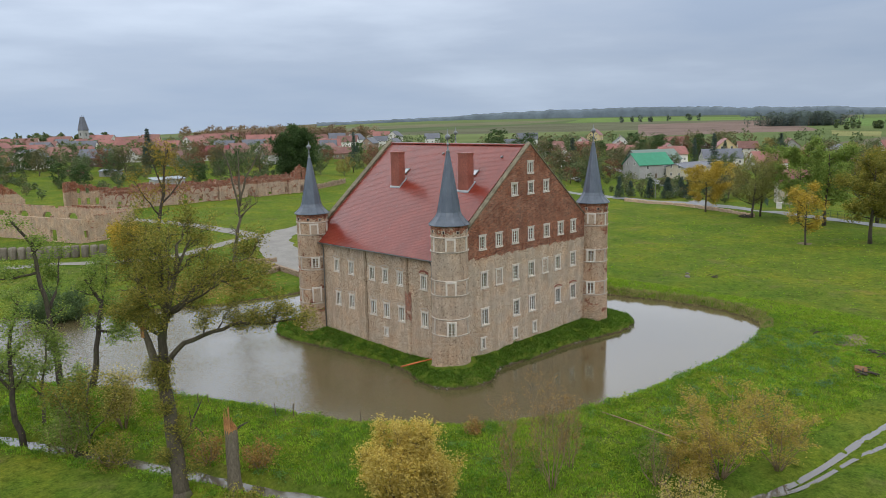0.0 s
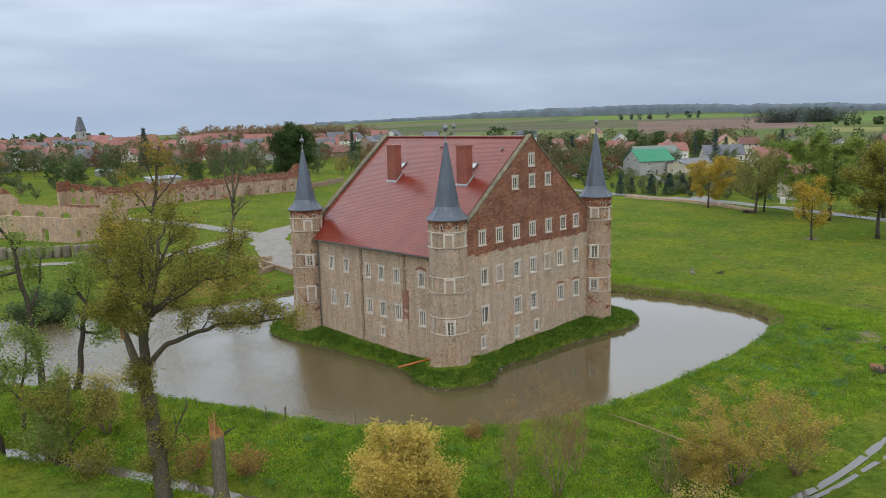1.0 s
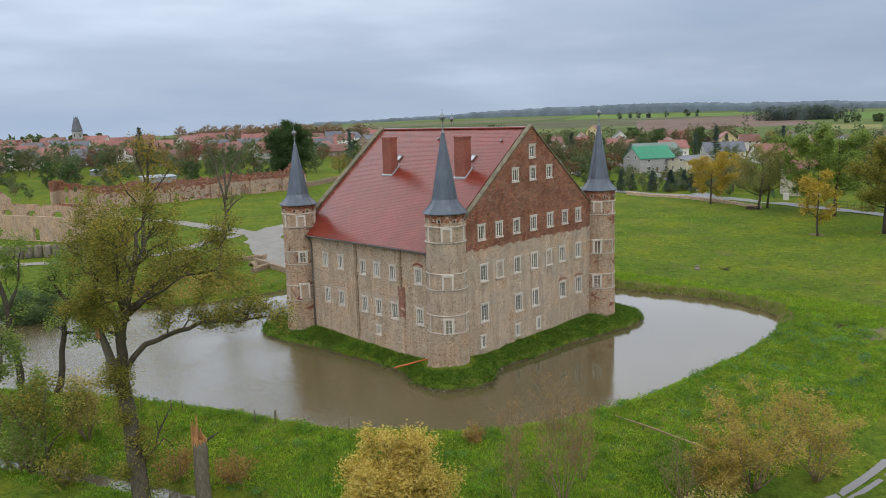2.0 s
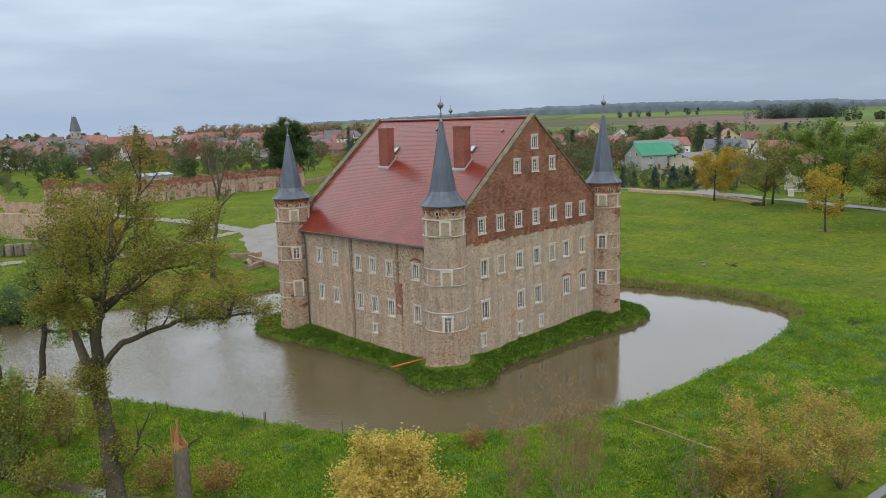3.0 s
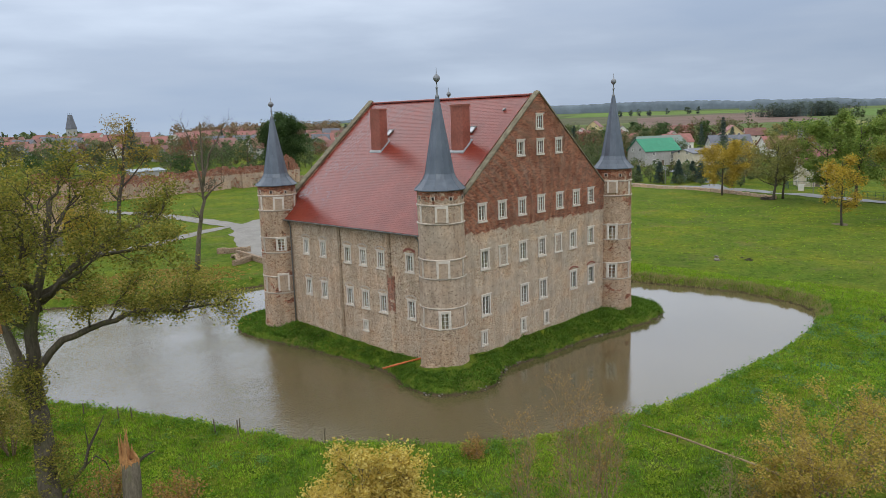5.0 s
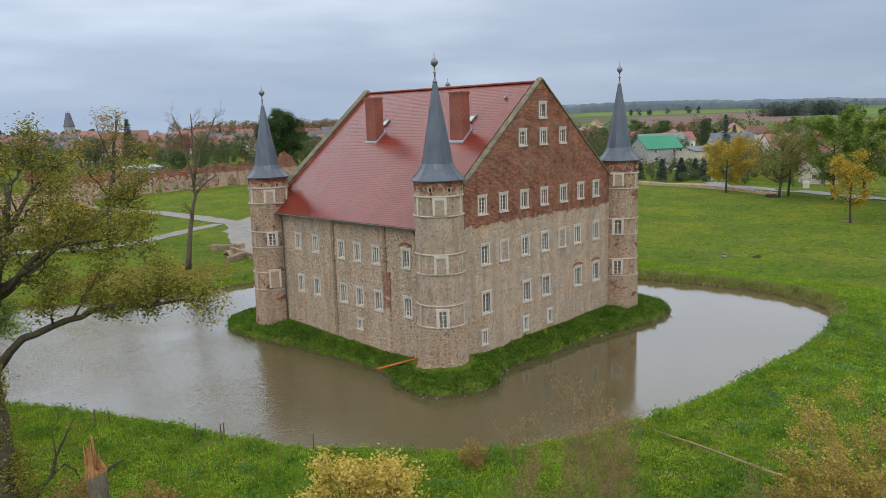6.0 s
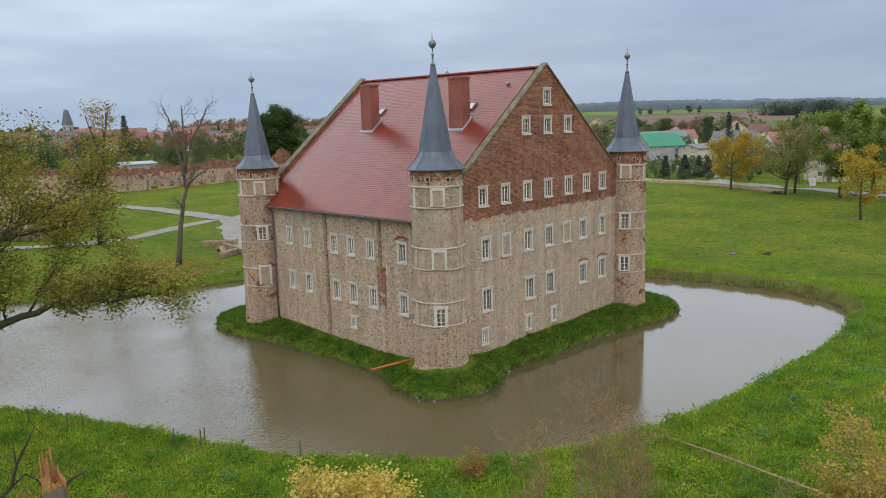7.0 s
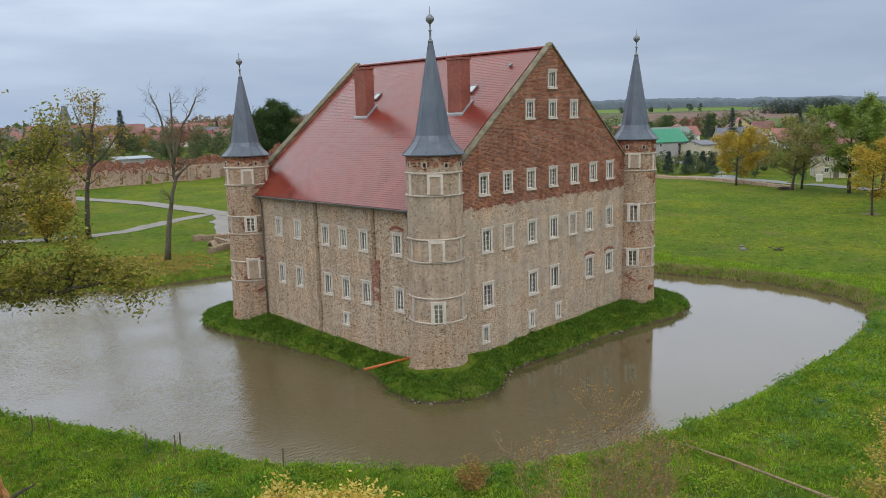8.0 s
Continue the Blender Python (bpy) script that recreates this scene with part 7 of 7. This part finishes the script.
def boulder(x, y, size, seed, label="pale boulder lying in the meadow"):
    r = np.random.RandomState(seed)
    bm = bmesh.new()
    bmesh.ops.create_icosphere(bm, subdivisions=2, radius=1)
    for v in bm.verts:
        k = 1 + 0.22 * noise.noise(v.co * 1.4 + Vector((seed, 0, 0)))
        v.co = Vector((v.co.x * size * k, v.co.y * size * 0.75 * k, v.co.z * size * 0.5 * k))
    me = bpy.data.meshes.new("boulder")
    bm.to_mesh(me)
    bm.free()
    me.materials.append(ROCK)
    ob = new("boulder", me)
    ob.matrix_world = pose(x, y, gz(x, y) + size * 0.15, 0, 0, seed * 50)
    tagged(ob, label, "boulder")


boulder(53.6, 2.6, 0.5, 1)
boulder(55.6, 3.6, 0.35, 2)


def low_heap(name, x, y, rx, ry, high, material, seed, label, category):
    """A low uneven mound."""
    s, rings = Shape(), []
    for q, h in ((1.0, -0.06), (0.85, 0.35), (0.6, 0.7), (0.3, 0.95), (0.02, 1.0)):
        ring = []
        for k in range(18):
            a = 2 * math.pi * k / 18
            w = 1 + 0.22 * noise.noise(Vector((math.cos(a) * 1.5 + seed, math.sin(a) * 1.5, q)))
            px, py = x + rx * q * w * math.cos(a), y + ry * q * w * math.sin(a)
            ring.append((px, py, gz(px, py) + high * h * (1 + 0.3 * noise.noise(Vector((px, py, seed))))))
        rings.append(ring)
    ob = s.rings(rings).make(name, material, smooth=True)
    tagged(ob, label, category)


low_heap("earth_patch", 34.6, -25.4, 3.0, 1.7, 0.12, EARTH, 3, "patch of bare brown earth in the meadow", "earth patch")
low_heap("earth_patch", 95.0, 0.2, 1.9, 1.4, 0.15, EARTH, 5, "bare earth round a meadow tree", "earth patch")


def brush_pile(x, y, size, n, seed, label):
    r, s = random.Random(seed), Shape()
    root = tagged(empty("brush_pile", x, y, gz(x, y)), label, "brush pile")
    for k in range(n):
        a, b = r.uniform(0, 6.28), r.uniform(0, 6.28)
        p = Vector((math.cos(a) * size * r.random(), math.sin(a) * size * r.random(), r.uniform(0.02, size * 0.35)))
        d = Vector((math.cos(b), math.sin(b), r.uniform(-0.15, 0.35))) * size * r.uniform(0.4, 1.0)
        Shape().tube([p - d * 0.5, p + d * 0.1 + Vector((0, 0, 0.05)), p + d * 0.5], [0.06 * size, 0.05 * size, 0.015], 5).make("branch", BARK_DARK, root)


brush_pile(23.8, -29.6, 1.2, 26, 1, "pile of cut logs and branches in the grass")
brush_pile(35.2, -21.8, 0.7, 18, 2, "small heap of dead branches in the meadow")
brush_pile(125.5, 24.4, 1.6, 30, 3, "heap of brushwood at the end of the field wall")
brush_pile(56.0, -0.5, 0.9, 12, 4, "dead brushwood in the meadow")
brush_pile(31.0, -29.5, 1.3, 14, 5, "fallen grey branch in the grass")
s, r = Shape(), random.Random(12)
for k in range(4):
    s.tube([(0.2 * k - 0.4, -0.5, 0.25 + 0.05 * k), (0.2 * k - 0.3, 0.5, 0.3 + 0.05 * k)], [0.16, 0.15], 9)
lg = tagged(s.make("cut_logs", OLDWOOD), "dirty brown sawn logs on a brush pile", "logs")
lg.matrix_world = pose(24.0, -29.3, gz(24.0, -29.3), 0, 0, 20)


# ---- green stuff: weeds, tufts, reeds, fallen leaves ----
def blades(name, spots, high, wide, leaf, seed, label, category, lean=0.5, per=5):
    """Upright blades in small tufts."""
    r = np.random.RandomState(seed)
    p = np.repeat(spots, per, 0)
    n = len(p)
    p = p + np.column_stack([r.normal(0, 0.10, (n, 2)), np.zeros(n)])
    a = r.uniform(0, 6.28, n)
    h = high * r.uniform(0.5, 1.25, n)
    tip = p + np.column_stack([np.cos(a) * h * lean * r.uniform(0.2, 1, n), np.sin(a) * h * lean * r.uniform(0.2, 1, n), h])
    b = r.uniform(0, 6.28, n)
    w = np.column_stack([np.cos(b), np.sin(b), np.zeros(n)]) * wide
    v = np.stack([p - w, p + w, (p + tip) / 2 + w * 0.8 + np.array([0, 0, 0.06]) * high, tip], 1).reshape(-1, 3)
    s = Shape()
    s.v, s.f = v.tolist(), np.arange(len(v)).reshape(-1, 4).tolist()
    tagged(s.make(name, LEAF[leaf]), label, category, kind="stuff")


def spread_spots(count, box, rule, seed):
    r = np.random.RandomState(seed)
    x, y = r.uniform(box[0], box[1], count * 4), r.uniform(box[2], box[3], count * 4)
    ok = rule(x, y)
    x, y = x[ok][:count], y[ok][:count]
    return np.column_stack([x, y, ground_z(x, y) - 0.02])


def on_island(x, y):
    return (to_loop(x, y, ISLAND) < -0.05) & ~((x > -0.1) & (x < 24.5) & (y > -0.1) & (y < 22.5)) & (np.hypot(x - 0.84, y - 0.78) > 2.5) & ((x + y < 30))


def on_bank(lo, hi):
    def rule(x, y):
        d = to_loop(x, y, MOAT)
        return (d > lo) & (d < hi) & (to_line(x, y, DITCH_LINE) > 1.1) & (to_line(x, y, RILL_LINE) > 0.6) & (to_line(x, y, RILL_SIDE) > 0.5)
    return rule


LEAF["butterbur"] = leaf_mat("blue_green_broad_leaves", (0.075, 0.170, 0.075), (0.110, 0.220, 0.105), (0.150, 0.265, 0.135))
LEAF["isle"] = leaf_mat("rank_island_weeds", (0.050, 0.110, 0.012), (0.085, 0.165, 0.020), (0.130, 0.215, 0.030))
LEAF["pale"] = leaf_mat("yellowing_grass", (0.175, 0.253, 0.021), (0.243, 0.323, 0.031), (0.321, 0.385, 0.055))
LEAF["turf"] = leaf_mat("meadow_grass", (0.130, 0.244, 0.016), (0.197, 0.331, 0.024), (0.297, 0.406, 0.044))
blades("island_grass", spread_spots(9000, (-5, 31, -5, 30), on_island, 1), 0.20, 0.032, "isle", 1, "rank green grass on the island", "grass", 0.8)
weeds = spread_spots(2600, (-5, 31, -5, 30), lambda x, y: on_island(x, y) & (waves(x, y, 3.0, 33) > -0.1), 2)
tagged(leaf_mesh(weeds + np.array([0, 0, 0.10]), 9, 0.11, 0.075, 3).make("island_weeds", LEAF["isle"]), "dark green nettles and weeds on the island", "weeds", kind="stuff")
blades("bank_grass", spread_spots(26000, (-40, 46, -36, 26), on_bank(0.1, 15), 3), 0.24, 0.028, "turf", 4, "tufted green grass on the moat banks", "grass", 0.8, 4)
weeds = spread_spots(5200, (-40, 40, -36, 26), lambda x, y: on_bank(0.4, 14)(x, y) & (waves(x, y, 4.5, 35) > 0.35), 5)
tagged(leaf_mesh(weeds + np.array([0, 0, 0.12]), 8, 0.15, 0.085, 6).make("bank_weeds", LEAF["weed"]), "dark green nettles and docks on the banks", "weeds", kind="stuff")


def clumps(name, spots, wide, high, leaf, seed, label, per=74):
    """Bushy tufts of broad-leaved weeds."""
    r = np.random.RandomState(seed)
    pts = []
    for x, y, z in spots:
        k = r.uniform(0.5, 1.25)
        c = r.normal(0, 0.45, (per, 3))
        c[:, 2] = np.abs(c[:, 2]) + 0.1
        d = np.clip(1.1 - np.hypot(c[:, 0], c[:, 1]) * 0.6, 0.1, 1)
        pts.append(np.column_stack([x + c[:, 0] * wide * k, y + c[:, 1] * wide * k, z + c[:, 2] * high * k * d]))
    tagged(leaf_mesh(np.concatenate(pts), 1, 0.03, 0.075, seed, 0.35).make(name, LEAF[leaf]), label, "weeds", kind="stuff")


clumps("dock_clumps", spread_spots(150, (-34, 40, -36, 24), lambda x, y: on_bank(0.8, 14)(x, y) & (waves(x, y, 5.0, 51) > 0.3), 61), 0.75, 0.40, "fern", 62, "light green dock and thistle clumps on the bank")
clumps("butterbur_clumps", spread_spots(46, (4, 36, -32, -14), lambda x, y: on_bank(0.8, 12)(x, y) & (waves(x, y, 5.5, 54) > 0.35), 71), 1.0, 0.45, "butterbur", 72, "blue-green broad-leaved clumps on the bank", 110)
clumps("nettle_clumps", spread_spots(900, (-36, 40, -36, 24), lambda x, y: on_bank(0.5, 15)(x, y) & (waves(x, y, 6.0, 52) > 0.1), 63), 0.8, 0.48, "weed", 64, "dark green nettle clumps on the bank")
clumps("pale_grass_clumps", spread_spots(800, (-36, 42, -36, 24), lambda x, y: on_bank(0.5, 15)(x, y) & (waves(x, y, 7.0, 53) > 0.15), 65), 0.8, 0.32, "pale", 66, "yellow-green tussocks on the bank")
clumps("island_nettles", spread_spots(420, (-5, 31, -5, 30), on_island, 67), 0.55, 0.34, "isle", 68, "nettle clumps on the island")
weeds = spread_spots(900, (2, 36, -30, -14), lambda x, y: on_bank(0.5, 9)(x, y) & (waves(x, y, 2.6, 36) > 0.75), 7)
tagged(leaf_mesh(weeds + np.array([0, 0, 0.16]), 14, 0.18, 0.09, 8).make("thistles", LEAF["fern"]), "blue-green thistle clumps on the bank", "weeds", kind="stuff")
blades("reeds", spread_spots(4200, (34, 46, -18, 24), lambda x, y: (to_loop(x, y, MOAT) > -0.1) & (to_loop(x, y, MOAT) < 1.3), 9), 0.38, 0.020, "reed", 10, "dry yellow reeds along the far bank", "reeds", 0.35)
blades("bank_sedge", spread_spots(2600, (-36, 40, -20, 60), lambda x, y: (np.abs(to_loop(x, y, MOAT) - 0.15) < 0.22) & (waves(x, y, 2.2, 37) > 0.0), 11), 0.42, 0.022, "reed", 12, "dry sedge at the water line", "reeds", 0.5)
fallen = spread_spots(5200, (-16, 14, 44, 72), lambda x, y: (to_loop(x, y, MOAT) > 0.2) & (np.hypot((x - 0) / 11, (y - 52) / 9) + 0.25 * waves(x, y, 3, 38) < 1), 13)
tagged(leaf_mesh(fallen + np.array([0, 0, 0.05]), 2, 0.06, 0.10, 14, 0.15).make("fallen_leaves", LEAF["orange"]), "brown fallen leaves on the far bank", "leaves", kind="stuff")
far_tufts = spread_spots(2200, (40, 115, -35, 50), lambda x, y: to_loop(x, y, MOAT) > 1, 15)
blades("meadow_tufts", far_tufts, 0.16, 0.05, "turf", 16, "tufted grass of the far meadow", "grass", 0.9, 4)


def shore_stones():
    """Small stones along the island's edge: too many to count."""
    r, s = random.Random(21), Shape()
    n = len(ISLAND)
    for k in range(60):
        i = r.randrange(int(n * 0.28), int(n * 0.80))
        p = ISLAND[i] + (ISLAND[(i + 1) % n] - ISLAND[i]) * r.random()
        q = r.uniform(0.05, 0.13)
        x, y = p[0] + r.uniform(-0.15, 0.15), p[1] + r.uniform(-0.15, 0.15)
        m = pose(x, y, max(0.0, gz(x, y)) + q * 0.3, r.uniform(-20, 20), r.uniform(-20, 20), r.uniform(0, 360))
        s.rings([[m @ Vector((q * w * math.cos(a), q * 0.7 * w * math.sin(a), z * q)) for a in np.linspace(0, 5.6, 7)] for w, z in ((0.6, -0.5), (1.0, 0.0), (0.85, 0.4), (0.35, 0.6))])
    tagged(s.make("shore_stones", ROCK), "small dark stones along the island's shore", "stones", kind="stuff")


shore_stones()


# ---- things by the road and in the village ----
def car(x, y, yaw, paint, label, van=False):
    root = tagged(empty("car", x, y, gz(x, y) + 0.05, yaw), label, "car", "parked cars")
    s = Shape()
    if van:
        prof = [(-2.6, 0.35), (2.6, 0.35), (2.6, 1.0), (2.2, 1.15), (1.6, 2.1), (-2.6, 2.2)]
    else:
        prof = [(-2.1, 0.3), (2.1, 0.3), (2.1, 0.75), (1.2, 0.9), (0.5, 1.45), (-1.4, 1.48), (-2.05, 0.95)]
    s.rings([[(u, -0.85, v) for u, v in prof], [(u, 0.85, v) for u, v in prof]])
    body = s.make("body", paint, root)
    g = Shape()
    if van:
        g.box(1.0, -0.87, 1.2, 1.6, 0.87, 1.8)
    else:
        g.box(-1.3, -0.87, 0.98, 0.45, 0.87, 1.36)
    g.make("window", DARKPANE, body)
    for u in (-1.35, 1.35):
        for v in (-0.8, 0.8):
            w = Shape()
            w.rings([[(u + 0.32 * math.cos(a), v + q, 0.32 + 0.32 * math.sin(a)) for a in np.linspace(0, 6.28, 14, endpoint=False)] for q in (-0.1, 0.1)])
            w.make("wheel", TYRE, root)


TYRE = plain("tyre_rubber", (0.03, 0.03, 0.03), 0.8, 0.2, 5)
WHITECAR = plain("white_car_paint", (0.72, 0.73, 0.74), 0.3, 0.05, 1, 0.0005, 0.5)
GREYCAR = plain("grey_car_paint", (0.18, 0.19, 0.21), 0.3, 0.05, 1, 0.0005, 0.5)
car(236.0, 157.0, 30, WHITECAR, "white car parked by a village house")
car(186.0, 114.0, 50, GREYCAR, "dark grey car parked on the lane")
car(192.0, 120.0, 50, WHITECAR, "white car parked on the lane")
car(345.0, 178.0, -40, WHITECAR, "white van parked in a farmyard", True)
car(352.0, 180.0, -40, WHITECAR, "white van parked in a farmyard", True)
car(392.0, 62.0, -50, WHITECAR, "white car parked at the village edge")


def fence(a, b, n, high):
    """A green metal mesh fence: posts, rails and bars."""
    root = tagged(empty("metal_fence", 0, 0, 0), "green metal mesh fence by the road", "fence")
    a, b = Vector((*a, 0)), Vector((*b, 0))
    z = gz(a.x, a.y)
    for k in range(n + 1):
        p = a.lerp(b, k / n)
        Shape().tube([p + Vector((0, 0, z)), p + Vector((0, 0, z + high))], 0.04, 5).make("post", FENCEGREEN, root)
    for h in (0.2, high * 0.5, high - 0.05):
        Shape().tube([a + Vector((0, 0, z + h)), b + Vector((0, 0, z + h))], 0.025, 4).make("rail", FENCEGREEN, root)
    bars = Shape()
    m = int((b - a).length / 0.35)
    for k in range(m):
        p = a.lerp(b, k / m)
        bars.tube([p + Vector((0, 0, z + 0.2)), p + Vector((0, 0, z + high - 0.05))], 0.012, 3)
    tagged(bars.make("mesh_panel", FENCEGREEN, root), kind="stuff")


FENCEGREEN = plain("dark_green_paint", (0.05, 0.09, 0.065), 0.6, 0.15, 3, 0.001)
fence((149.0, 28.0), (154.5, 17.5), 7, 2.0)
fence((149.0, 28.0), (158.0, 32.5), 6, 2.0)
fence((139.0, 14.0), (134.5, -4.0), 11, 1.6)
bx = Shape()
bx.box(-0.6, -0.4, 0, 0.6, 0.4, 1.5)
bx.box(-0.68, -0.48, 1.5, 0.68, 0.48, 1.62)
cab = tagged(bx.make("power_cabinet", WALLS["white"]), "white power cabinet by the roadside", "cabinet")
cab.matrix_world = pose(147.5, 24.6, gz(147.5, 24.6), 0, 0, -60)


def lamp_post(x, y):
    root = tagged(empty("street_lamp", x, y, gz(x, y)), "grey steel street lamp beside the road", "street lamp", "street lamps")
    Shape().tube([(0, 0, 0), (0, 0, 5.6), (0.3, 0.1, 6.0)], [0.08, 0.06, 0.05], 6).make("pole", GUTTER, root)
    Shape().box(0.1, -0.05, 5.95, 0.8, 0.2, 6.1).make("lamp_head", WALLS["grey"], root)


for x, y in ((151.0, 62.0), (148.5, 48.0), (142.0, 20.0)):
    lamp_post(x, y)
tr = tagged(empty("trailer", 66.0, 293.5, gz(66.0, 293.5), -40), "rust-orange farm trailer on the rough grass", "trailer")
Shape().box(-4, -1.2, 0.9, 4, 1.2, 3.0).make("body", ROOFS["red"], tr)
for u in (-2.6, 2.6):
    for v in (-1.1, 1.1):
        w = Shape()
        w.rings([[(u + 0.5 * math.cos(a), v + q, 0.5 + 0.5 * math.sin(a)) for a in np.linspace(0, 6.28, 12, endpoint=False)] for q in (-0.15, 0.15)])
        w.make("wheel", TYRE, tr)
sh = tagged(empty("shed", 77.6, 286.1, gz(77.6, 286.1), -40), "low shed with a pale blue metal roof", "shed")
Shape().box(-4.5, -2, -0.3, 4.5, 2, 2.2).make("wall", WALLS["grey"], sh)
Shape().rings([[(u, -2.4, 2.2), (u, 2.4, 2.7), (u, 2.4, 2.85), (u, -2.4, 2.35)] for u in (-4.8, 4.8)]).make("roof", PALEROOF, sh)
sh = tagged(empty("shed", 62.0, 196.0, gz(62.0, 196.0), 2), "low shed with a pale blue metal roof", "shed")
Shape().box(-5.5, -2, -0.3, 5.5, 2, 5.4).make("wall", WALLS["grey"], sh)
Shape().rings([[(u, -2.4, 5.4), (u, 2.4, 6.1), (u, 2.4, 6.25), (u, -2.4, 5.55)] for u in (-5.8, 5.8)]).make("roof", PALEROOF, sh)
